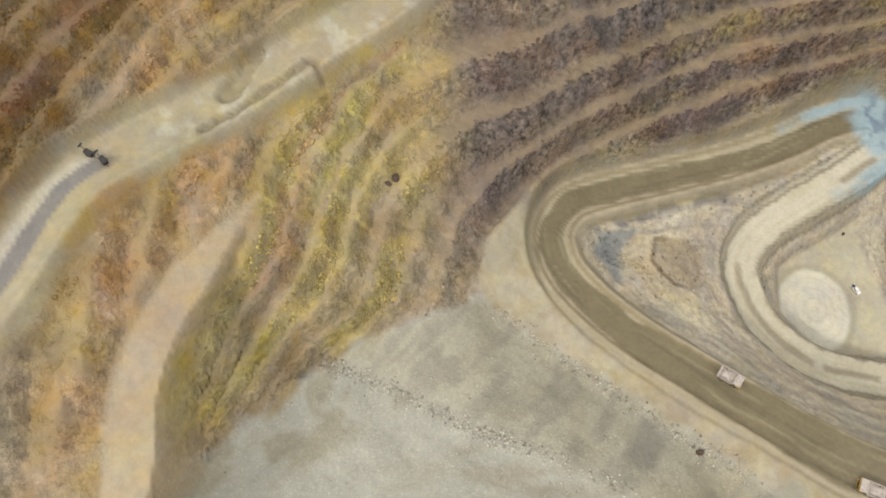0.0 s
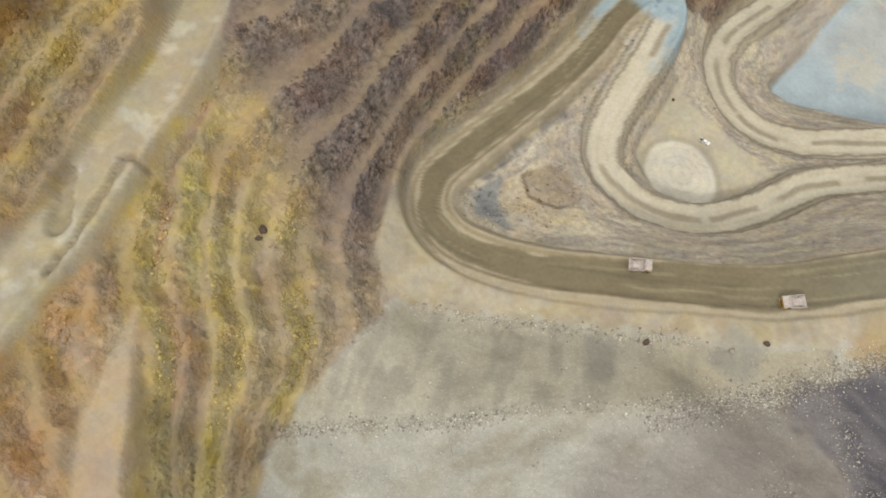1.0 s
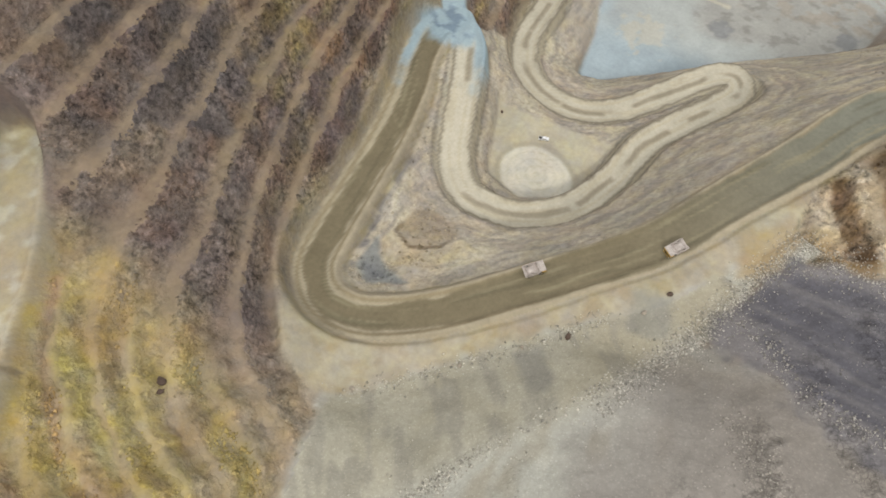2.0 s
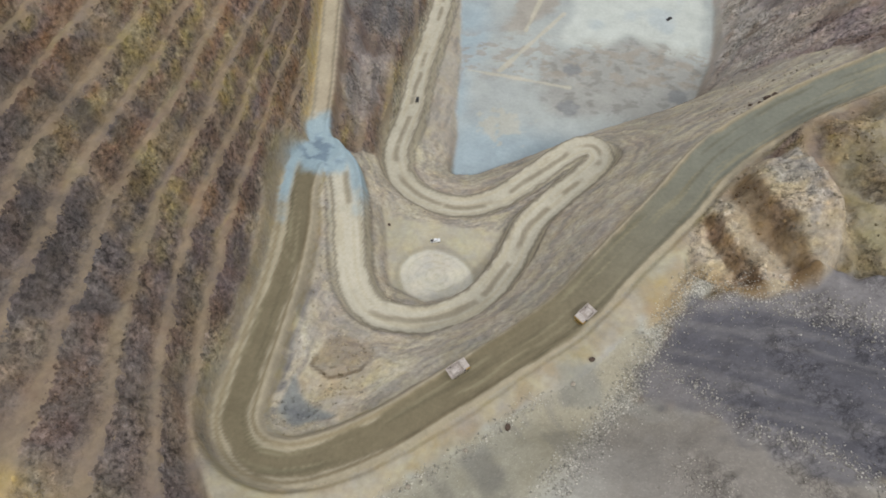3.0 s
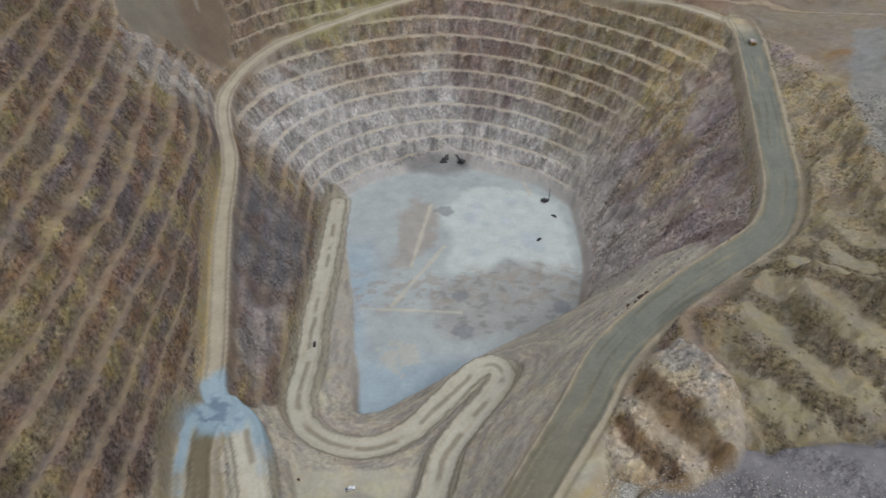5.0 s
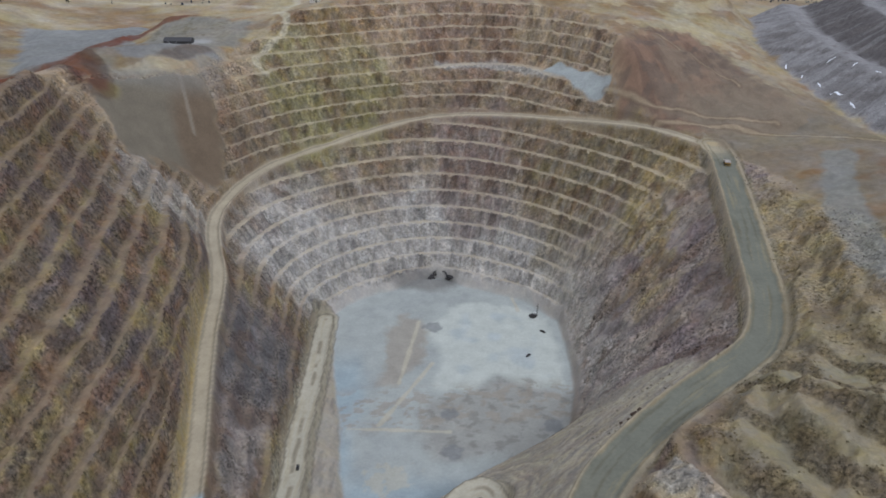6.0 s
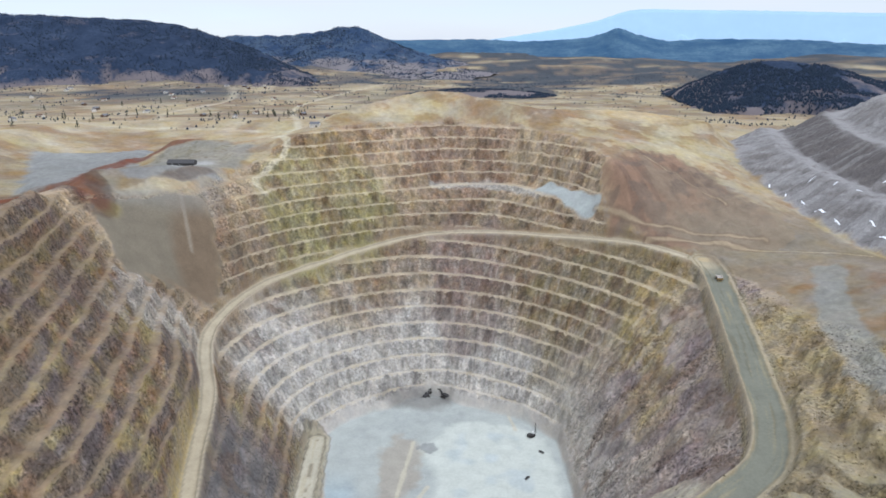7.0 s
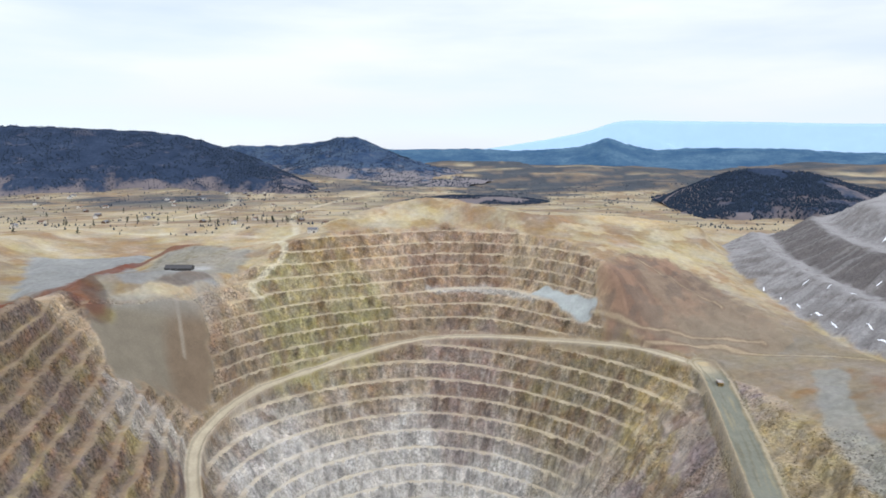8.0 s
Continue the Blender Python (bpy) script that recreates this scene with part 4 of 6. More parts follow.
tint = blend(tint, srgb(150, 146, 134), step(8, -4, padnw + 6 * mid) * 0.85)
tint = blend(tint, srgb(130, 122, 104), step(8, -4, padnw) * step(0.15, 0.4, steep) * step(0.0, 0.4, fbm(X, Y * 0.3, 18, 3, 157)) * 0.8)
tint = blend(tint, srgb(150, 146, 136), step(16, 4, np.abs(outline(X, Y, [(-316, 610), (-328, 676), (-287, 692), (-250, 735), (-243, 674), (-265, 648)]))) * 0.6)
tint = blend(tint, srgb(154, 157, 156), step(5, -3, d_emb + 5 * mid) * 0.85)
rimland = outline(X, Y, [(-540, 640), (-345, 560), (-318, 590), (-335, 690), (-375, 740), (-420, 740), (-540, 720)]) + 8 * mid
tint = blend(tint, srgb(122, 102, 86), step(6, -8, rimland) * 0.85)
tint = blend(tint, srgb(150, 134, 116), step(6, -8, rimland) * step(0.1, 0.4, fbm(X, Y, 24, 3, 188)) * 0.6)
redcut = np.minimum(along(X, Y, smooth_line([(-500, 660, 0), (-420, 740, 0), (-408, 820, 0), (-372, 880, 0), (-320, 900, 0)], 6), 60)[0], along(X, Y, smooth_line([(-420, 740, 0), (-372, 668, 0), (-345, 628, 0), (-316, 598, 0)], 6), 60)[0])
tint = blend(tint, srgb(130, 84, 62), step(19, 9, redcut + 6 * mid) * 0.9)
tint = blend(tint, srgb(96, 76, 64), step(12, 6, np.abs(redcut - 14) + 6 * mid) * step(700, 640, Y) * 0.6)
zigzag = along(X, Y, smooth_line([(-199, 737, 0), (-213, 753, 0), (-206, 779, 0), (-190, 815, 0), (-205, 860, 0), (-230, 900, 0)], 6), 20)[0]
tint = blend(tint, srgb(204, 192, 160), step(5, 3, zigzag) * 0.9)
tint = blend(tint, srgb(150, 149, 144), pad_face * 0.9)
tint = blend(tint, srgb(112, 98, 86), pad_face * step(-284, -278, X - 0.3 * (Y - 690) + 4 * mid) * step(-258, -264, X - 0.3 * (Y - 690)) * 0.8)
tint = blend(tint, srgb(136, 117, 100), step(6, -10, d_red + 12 * fbm(X, Y, 30, 3, 126)) * 0.9)
tint = blend(tint, srgb(152, 120, 98), step(6, -10, d_red) * step(-0.15, 0.35, fbm(X, Y, 60, 4, 127) + 0.3 * step(240, 200, X)) * 0.6)
tint = blend(tint, srgb(110, 92, 80), step(6, -10, d_red) * step(0.1, 0.4, fbm(X * 1.1 + 0.3 * Y, Y * 0.14, 13, 3, 192)) * 0.5)
tint = blend(tint, srgb(116, 102, 90), step(6, -10, d_red) * step(0.05, 0.4, fbm(X, Y, 28, 4, 165)) * 0.7)
tint = blend(tint, srgb(154, 151, 149), step(4, -4, d_heap + 5 * fbm(X, Y, 20, 3, 128)))
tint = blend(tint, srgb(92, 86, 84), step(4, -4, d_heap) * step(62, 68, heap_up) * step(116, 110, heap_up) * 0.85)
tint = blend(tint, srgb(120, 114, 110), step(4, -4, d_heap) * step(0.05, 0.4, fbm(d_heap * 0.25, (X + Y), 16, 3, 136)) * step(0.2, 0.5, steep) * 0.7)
on_mound = step(4, -3, d_mound + 3 * mid)
tint = blend(tint, srgb(190, 174, 144), on_mound)
tint = blend(tint, srgb(164, 158, 148), on_mound * step(0.05, 0.4, fbm(X, Y, 17, 3, 178)) * step(180, 188, lobe) * 0.7)
tint = blend(tint, srgb(134, 108, 74), on_mound * lobe_face * 0.9)
tint = blend(tint, srgb(96, 76, 52), on_mound * lobe_face * step(0.0, 0.3, fbm(X, Y, 9, 3, 179)) * 0.8)
tint = blend(tint, srgb(176, 146, 90), step(7, 0, np.abs(d_mound + 1)) * step(162, 150, lobe) * step(66, 80, X) * 0.6)
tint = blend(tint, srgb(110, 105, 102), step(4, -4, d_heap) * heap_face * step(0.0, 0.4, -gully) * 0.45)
tint = blend(tint, srgb(148, 145, 142), step(4, -4, d_heap) * heap_face * step(0.1, 0.45, gully) * 0.5)
# the ground between the ramps
inside_ramps = step(5, -4, d_inner)
warp = 3.5 * fbm(X, Y, 14, 3, 146)
stria = fbm(np.minimum(d_haul, 69) * 1.5 * side_haul + warp, s_haul * 0.22, 6, 4, 141)
stria2 = fbm(np.minimum(d_ramp, 39) * 1.7 * side_ramp + warp, s_ramp * 0.22, 6, 4, 142)
tint = blend(tint, srgb(184, 174, 152), inside_ramps * 0.92)
tint = blend(tint, srgb(160, 151, 138), inside_ramps * step(0.05, 0.5, np.where(d_haul < d_ramp + 6, stria, stria2)) * 0.75)
tint = blend(tint, srgb(204, 192, 164), inside_ramps * step(0.0, 0.5, -np.where(d_haul < d_ramp + 6, stria, stria2)) * 0.6)
tint = blend(tint, srgb(110, 108, 110), inside_ramps * step(4.0, 1.5, along(X, Y, smooth_line([(-104, 150, 0), (-101, 120, 0), (-98, 104, 0), (-95, 88, 0)], 5), 20)[0] + 1.5 * mid) * step(-0.4, 0.1, fbm(X, Y, 8, 3, 143)) * 0.9)
wedge = outline(X, Y, [(-93, 106), (-94, 88), (-84, 82), (-68, 90), (-80, 93), (-88, 98)]) + 1.2 * mid
tint = blend(tint, srgb(142, 144, 138), inside_ramps * step(1.5, -1.0, wedge) * 0.9)
tint = blend(tint, srgb(120, 122, 124), inside_ramps * step(0, -4, wedge) * step(95, 88, Y) * 0.7)
crescent = outline(X, Y, [(-91, 105), (-84, 96), (-66, 99), (-48, 120), (-58, 121), (-70, 112), (-80, 110), (-87, 114)]) + 0.8 * mid
tint = blend(tint, srgb(186, 172, 140), step(1.5, -1.0, crescent) * 0.9)
knoll = outline(X, Y, [(-88, 112), (-78, 108), (-66, 114), (-62, 124), (-76, 132), (-86, 128)]) + 0.8 * mid
tint = blend(tint, srgb(162, 148, 122), step(1.5, -1.0, knoll) * 0.85)
tint = blend(tint, srgb(116, 100, 76), step(1.3, 0.5, np.abs(knoll)) * step(122, 114, Y) * 0.8)
# the shelf above the corner, the ledge and the pond
tint = blend(tint, srgb(178, 166, 134), step(10.5, 8.5, d_shelf + 2 * mid))
tint = blend(tint, srgb(184, 166, 136), step(2.4, -0.4, d_terr - half_terr + 2.0 * mid) * 0.85)
tint = blend(tint, srgb(186, 160, 108), step(1.15, 0.8, np.hypot((X + 139 + 0.55 * (Y - 12)) / 9, (Y - 12) / 16) + 0.25 * mid) * 0.7)
tint = blend(tint, srgb(128, 126, 126), step(3.4, 2.2, np.abs(d_shelf * side_shelf + 1.0 + 1.2 * mid)) * step(92, 80, s_shelf) * 0.85)
tint = blend(tint, srgb(196, 190, 172), step(2.0, 1.0, np.abs(d_shelf * side_shelf + 5.0 + 1.2 * mid)) * step(95, 80, s_shelf) * 0.7)
tint = blend(tint, srgb(200, 194, 172), step(0.0, 0.4, fbm(X, Y, 14, 3, 181)) * step(9, 6, d_shelf) * step(85, 100, s_shelf) * 0.7)
tint = blend(tint, srgb(190, 186, 176), step(11, 5, along(X, Y, smooth_line([(-14, 836, 0), (60, 842, 0), (125, 784, 0)], 6), 30)[0] + 3 * mid) * 0.75)
tint = blend(tint, srgb(172, 178, 174), step(10.5, 8, d_pond) * step(7.5, 9.5, d_ring) * 0.95)
tint = blend(tint, srgb(146, 132, 100), slots * 0.7)
tint = blend(tint, srgb(184, 182, 176), step(30, 16, np.hypot((X + 300) / 1.5, Y - 770) + 5 * mid) * 0.9)
tint = blend(tint, srgb(192, 172, 130), step(60, 20, np.hypot((X - 280) / 2.2, Y - 965)) * 0.8)
# pit floor
onfloor = step(2.5, -1.5, d_floor + 1.5 * mid)
tint = blend(tint, srgb(184, 188, 182), onfloor)
tint = blend(tint, srgb(172, 176, 172), onfloor * step(0.0, 0.5, fbm(X, Y, 40, 3, 132)) * 0.5)
white = outline(X, Y, [(-21, 548), (10, 588), (60, 585), (92, 560), (97, 461), (69, 455), (38, 474), (18, 452), (-14, 451), (-8, 500)]) + 5 * mid
tint = blend(tint, srgb(208, 212, 202), onfloor * step(6, -4, white) * 0.9)
tint = blend(tint, srgb(190, 198, 198), onfloor * step(-12, -24, white) * step(-0.1, 0.4, fbm(X, Y, 30, 2, 182)) * 0.7)
south = outline(X, Y, [(18, 450), (40, 470), (106, 446), (104, 395), (60, 378), (-10, 376), (-26, 400), (-20, 440)]) + 6 * mid
tint = blend(tint, srgb(164, 160, 150), onfloor * step(10, -10, south) * 0.65)
tint = blend(tint, srgb(136, 134, 126), onfloor * step(6, -4, south) * step(0.15, 0.5, fbm(X, Y * 1.5, 13, 4, 183)) * 0.55)
tint = blend(tint, srgb(164, 182, 190), onfloor * np.maximum(step(372, 330, Y + 6 * mid), step(-62, -84, X + 6 * mid) * step(520, 460, Y)) * 0.7)
tint = blend(tint, srgb(168, 154, 134), onfloor * step(6, -3, outline(X, Y, [(-48, 560), (-30, 556), (-24, 500), (-42, 462), (-58, 462), (-56, 520)]) + 8 * mid) * 0.55)
tint = blend(tint, srgb(166, 156, 140), onfloor * step(34, 14, np.abs(Y - 432 - 0.1 * X)) * step(0.0, 0.35, fbm(X, Y * 1.4, 14, 4, 139)) * 0.6)
tint = blend(tint, srgb(138, 140, 140), onfloor * np.maximum(np.maximum(spot(-16, 544, 9, 23), spot(80, 410, 8, 24)), np.maximum(spot(0, 422, 7, 27), spot(2, 380, 8, 28))) * 0.7)
tint = blend(tint, srgb(198, 192, 172), onfloor * spot(-42, 352, 14, 21, 0.9) * 0.6)
for (xa, ya), (xb, yb) in (((-30, 554), (-42, 460)), ((-15, 488), (-54, 408)), ((-78, 404), (0, 402)), ((58, 620), (66, 575))):
    lane = along(X, Y, np.array([(xa, ya, 0), (xb, yb, 0)], float), 20)[0]
    tint = blend(tint, srgb(204, 196, 174), onfloor * step(2.4, 1.0, lane + mid) * 0.75)
onpad = step(2.5, -2.0, d_pad)
tint = blend(tint, srgb(184, 176, 150), onpad)
disc = np.hypot((X + 50) / 1.15, Y - 190)
tint = blend(tint, srgb(150, 142, 122), onpad * step(21.0, 19.0, disc + 1.2 * mid) * 0.4)
tint = blend(tint, srgb(208, 202, 182), onpad * step(18.0, 16.0, disc + 1.2 * mid))
tint = blend(tint, srgb(178, 170, 146), onpad * step(0.55, 0.9, np.sin(disc * 1.5 + 1.6 * mid)) * step(18, 15, disc) * 0.3)
# roads: pale dust, wheel tracks, a watered dark lane on the haul road
tint = blend(tint, srgb(192, 180, 154), step(7.2, 5.2, d_ring + mid) * 0.92)
tint = blend(tint, srgb(146, 136, 116), step(1.3, 0.5, np.abs(d_ring - 4.4 + 0.8 * mid)) * 0.7)
tint = blend(tint, srgb(190, 170, 122), step(2.4, 1.2, np.abs(d_ring * side_ring + 7.0)) * step(470, 420, Y) * 0.8)
ramp_d = d_ramp + 0.8 * fbm(X, Y, 9, 2, 158)
tint = blend(tint, srgb(168, 158, 134), step(13, 9, ramp_d) * 0.8)
tint = blend(tint, srgb(198, 191, 170), step(8.6, 7.2, ramp_d))
tint = blend(tint, srgb(190, 180, 154), step(8.6, 7.2, ramp_d) * step(0.0, 0.5, fbm(d_ramp * side_ramp * 1.3, s_ramp * 0.08, 4, 3, 159)) * 0.7)
tint = blend(tint, srgb(142, 132, 110), step(2.3, 0.7, np.abs(d_ramp * side_ramp + 1.2 * mid)) * step(-0.2, 0.15, fbm(d_ramp * 0.5, s_ramp, 24, 3, 133)) * 0.75)
tint = blend(tint, srgb(190, 182, 158), step(1.4, 0.6, np.abs(ramp_d - 9.6)) * 0.6)
tint = blend(tint, srgb(132, 124, 106), step(1.2, 0.4, np.abs(ramp_d - 7.8)) * 0.85)
tint = blend(tint, srgb(138, 128, 112), step(1.0, 0.3, np.abs(ramp_d - 11.4)) * 0.7)
HAUL_END = s_haul.max()
signed = d_haul * side_haul + 0.7 * mid
tint = blend(tint, srgb(168, 157, 132), step(half_haul + 7, half_haul + 2, d_haul + 2.5 * mid) * 0.8)
tint = blend(tint, srgb(178, 168, 142), step(half_haul + 0.5, half_haul - 0.8, d_haul + 1.2 * fbm(X, Y, 7, 2, 147)) * (0.85 - 0.35 * step(330, 430, s_haul)))
tint = blend(tint, srgb(142, 128, 98), step(1.4, 0.4, np.abs(d_haul - half_haul + 1.6)) * 0.7)
tint = blend(tint, srgb(140, 128, 96), step(1.3, 0.3, np.abs(d_haul - half_haul - 3.2 + 0.8 * mid)) * 0.6)
watered = blend(np.broadcast_to(srgb(126, 116, 92), X.shape + (3,)).copy(), srgb(126, 126, 112), step(300, 460, s_haul))
lane = 5.2 + 3.9 * step(180, 330, s_haul) + 0.9 * fbm(X, Y, 12, 2, 148)
tint = blend(tint, watered, step(lane + 0.8, lane - 0.6, np.abs(signed + 2.0 * step(120, 60, s_haul))) * step(HAUL_END - 4, HAUL_END - 40, s_haul + 12 * mid))
tint = blend(tint, srgb(150, 142, 114), step(0.25, 0.75, fbm(signed * 1.1, s_haul * 0.05, 3.2, 3, 134)) * step(lane, lane - 1.5, np.abs(signed)) * 0.7)
tint = blend(tint, srgb(104, 98, 78), step(0.25, 0.7, fbm(signed * 1.1 + 40, s_haul * 0.05, 3.0, 2, 135)) * step(lane, lane - 1.5, np.abs(signed)) * 0.5)
tint = blend(tint, srgb(186, 168, 130), step(7, 4.5, d_track + mid) * 0.8)
fray = 9 * fbm(X, Y, 11, 3, 160)
end_ramp = s_ramp.max() - s_ramp
on_bend = np.maximum(np.maximum(step(8.0, 6.5, d_ring + mid), step(11.5, 9.5, d_haul + mid)), step(10.5, 9, d_ramp + mid))
blue = on_bend * step(27, 17, np.hypot(X + 128, Y - 243) + 0.5 * fray)
blue = np.maximum(blue, step(11.5, 10, d_haul + mid) * step(3.0, 5.5, d_haul * side_haul + mid) * step(9.5, 8.0, d_haul + mid) * step(60, 34, s_haul + fray))
blue = np.maximum(blue, step(10.5, 9, d_ramp + mid) * step(0.5, 3.5, d_ramp * side_ramp + mid) * step(50, 28, end_ramp + fray) * step(39, 38, d_ramp))
tint = blend(tint, BLUE, blue * 0.85)
tint = blend(tint, srgb(116, 132, 146), blue * step(0.0, 0.35, fbm(X, Y, 9, 3, 163)) * step(17, 8, np.hypot(X + 127, Y - 238)) * 0.8)
tint = blend(tint, srgb(128, 124, 118), step(1.1, 0.5, np.hypot((X + 28) / 44, (Y - 622) / 16) + 0.2 * mid) * 0.75)
patchy = 0.45 + 0.75 * step(-0.35, 0.35, fbm(X, Y, 34, 3, 166))
bare = np.clip(patchy * (0.9 * slump + 0.6 * outer_east) * wall, 0, 1) * step(-2, 3, np.minimum(d_road - 9, d_floor + 2))
bare = np.maximum(bare * (1 - 0.7 * flank), 0.9 * ridge_face)
bare = np.maximum(bare, 0.4 * step(3, -3, d_mound))
bare = np.maximum(bare, 0.28 * inside_ramps * step(9, 12, np.minimum(d_ramp, d_haul - 3)) * step(0, 3, d_pad))
bare = np.maximum(bare, 0.5 * step(3, -3, d_heap) * step(0.2, 0.5, steep))
tint = blend(tint, srgb(142, 129, 110), (1 - pit) * step(190, 240, X) * step(760, 640, Y) * step(3, 12, d_heap) * 0.9)
tint = blend(tint, srgb(138, 112, 84), (1 - pit) * step(240, 262, X) * step(600, 540, Y) * step(0.0, 0.5, fbm(X, Y, 40, 3, 151)) * 0.7)
for lane_pts, lane_half in (([(161, 727, 0), (182, 706, 0), (215, 682, 0), (262, 655, 0), (310, 640, 0)], 1.3), ([(203, 672, 0), (240, 650, 0), (280, 634, 0), (330, 615, 0), (380, 590, 0)], 2.2), ([(200, 800, 0), (240, 770, 0), (268, 735, 0), (290, 700, 0)], 0.9)):
    lane_d = along(X, Y, smooth_line(lane_pts, 6), 40)[0] + 0.8 * mid
    tint = blend(tint, srgb(118, 100, 84), step(lane_half + 3.0, lane_half + 1.2, lane_d) * 0.5)
    tint = blend(tint, srgb(182, 164, 134), step(lane_half + 0.8, lane_half - 0.8, lane_d) * 0.65)
east_lane = along(X, Y, smooth_line([(330, 560, 0), (300, 500, 0), (282, 440, 0), (268, 385, 0), (262, 320, 0)], 6), 40)[0]
tint = blend(tint, srgb(148, 148, 140), step(15, 9, east_lane + 4 * mid) * 0.8)
tint = tint * (1 + 0.05 * onfloor * fbm(X, Y, 12, 4, 164))[..., None]
tint = tint * (1 + 0.04 * step(-150, -300, X) * step(950, 1250, away) * step(3000, 2400, away))[..., None]
tint = tint * (1 - 0.22 * step(-250, -320, X) * step(560, 640, Y) * step(1150, 950, away))[..., None]
ALBEDO = 0.80
tint = np.clip(tint * ALBEDO, 0.01, 0.9)

# ---- the land as one sheet, divided where the surfaces change ----
part_id = np.zeros(X.shape, int)
firmness = firm * (1 - 0.55 * outer_east) * (1 - flank) * (0.8 + 0.2 * step(-0.3, 0.2, fbm(X, Y, 30, 2, 187)))
part_id[pit > 0.5] = 1
part_id[(pit > 0.5) & (Y > 505) & (X > -225)] = 2
part_id[(pit > 0.5) & (X > 60) & (Y < 620) & (d_floor > 0) & (part_id != 0)] = 3
part_id[d_grey < 0] = 4
part_id[d_dark < 0] = 5
part_id[d_heap < 0] = 6
part_id[d_scree < 0] = 7
part_id[d_red < 0] = 12
part_id[d_floor < 1] = 8
part_id[d_ring < 7] = 9
part_id[d_ramp < 9.5] = 10
part_id[d_haul < half_haul + 1.5] = 11
PIECES = {
    0: ("ground", M_LAND, "dry tan grassland and bare earth round the mine"),
    1: ("pit_wall_west", M_ROCK, "brown and yellow rock wall cut into benches"),
    2: ("pit_wall_north", M_ROCK, "grey to ochre rock wall with level benches"),
    3: ("pit_wall_east", M_ROCK, "yellow and purple broken rock wall beside the haul road"),
    4: ("waste_dump_grey", M_DUMP, "pale grey gravel dump against the pit wall"),
    5: ("waste_dump_dark", M_DUMP, "dark grey streaked rubble slope with stones at its foot"),
    6: ("leach_heap", M_DUMP, "grey terraced ore heap with old snow in its gullies"),
    7: ("scree_slope", M_DUMP, "olive grey scree run below the rim"),
    8: ("pit_floor", M_FLOOR, "level pale blue-grey dusty pit floor"),
    9: ("ring_road", M_ROAD, "tan dirt road that climbs round the pit"),
    10: ("ramp_road", M_ROAD, "pale dusty switchback ramp with a middle windrow"),
    11: ("haul_road", M_ROAD, "wide haul road, dark where it is watered"),
    12: ("red_dump", M_DUMP, "reddish brown earth slope below the rim"),
}


def sheet(name, mask, material, label, parent=None):
    """The quads of the land that the mask picks (by their first corner), as one mesh."""
    i, j = np.where(mask[:-1, :-1])
    if len(i) == 0:
        return None
    w = X.shape[1]
    quads = np.stack([i * w + j, i * w + j + 1, (i + 1) * w + j + 1, (i + 1) * w + j], 1)
    used, index = np.unique(quads, return_inverse=True)
    co = np.stack([X.ravel()[used], Y.ravel()[used], Z.ravel()[used]], 1)
    me = bpy.data.meshes.new(name)
    me.vertices.add(len(used))
    me.vertices.foreach_set("co", co.ravel())
    me.loops.add(quads.size)
    me.loops.foreach_set("vertex_index", index.ravel().astype(np.int32))
    me.polygons.add(len(quads))
    me.polygons.foreach_set("loop_start", np.arange(0, quads.size, 4, dtype=np.int32))
    me.polygons.foreach_set("use_smooth", np.ones(len(quads), bool))
    me.update(calc_edges=True)
    at = me.attributes.new("tint", "FLOAT_COLOR", "POINT")
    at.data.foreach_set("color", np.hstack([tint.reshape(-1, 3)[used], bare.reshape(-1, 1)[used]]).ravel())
    if material is M_ROCK:
        bed = me.attributes.new("bed", "FLOAT_COLOR", "POINT")
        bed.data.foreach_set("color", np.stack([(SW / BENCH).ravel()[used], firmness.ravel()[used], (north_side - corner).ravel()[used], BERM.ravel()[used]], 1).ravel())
    me.normals_split_custom_set_from_vertices(normals.reshape(-1, 3)[used])
    me.materials.append(material)
    ob = new(name, me)
    if parent is None:
        tagged(ob, label, name.split("_")[-1] if name != "ground" else "ground", kind="structure")
    else:
        ob.parent = parent
    return ob


for k, (piece_name, piece_mat, piece_label) in PIECES.items():
    if k in (1, 2, 3):
        # a wall is made of its benches, each a step of the same height
        whole = tagged(new(piece_name), piece_label, "wall", kind="structure")
        for n in range(int(level[part_id == k].min()), int(level[part_id == k].max()) + 1):
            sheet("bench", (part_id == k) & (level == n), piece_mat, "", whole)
    else:
        sheet(piece_name, part_id == k, piece_mat, piece_label)

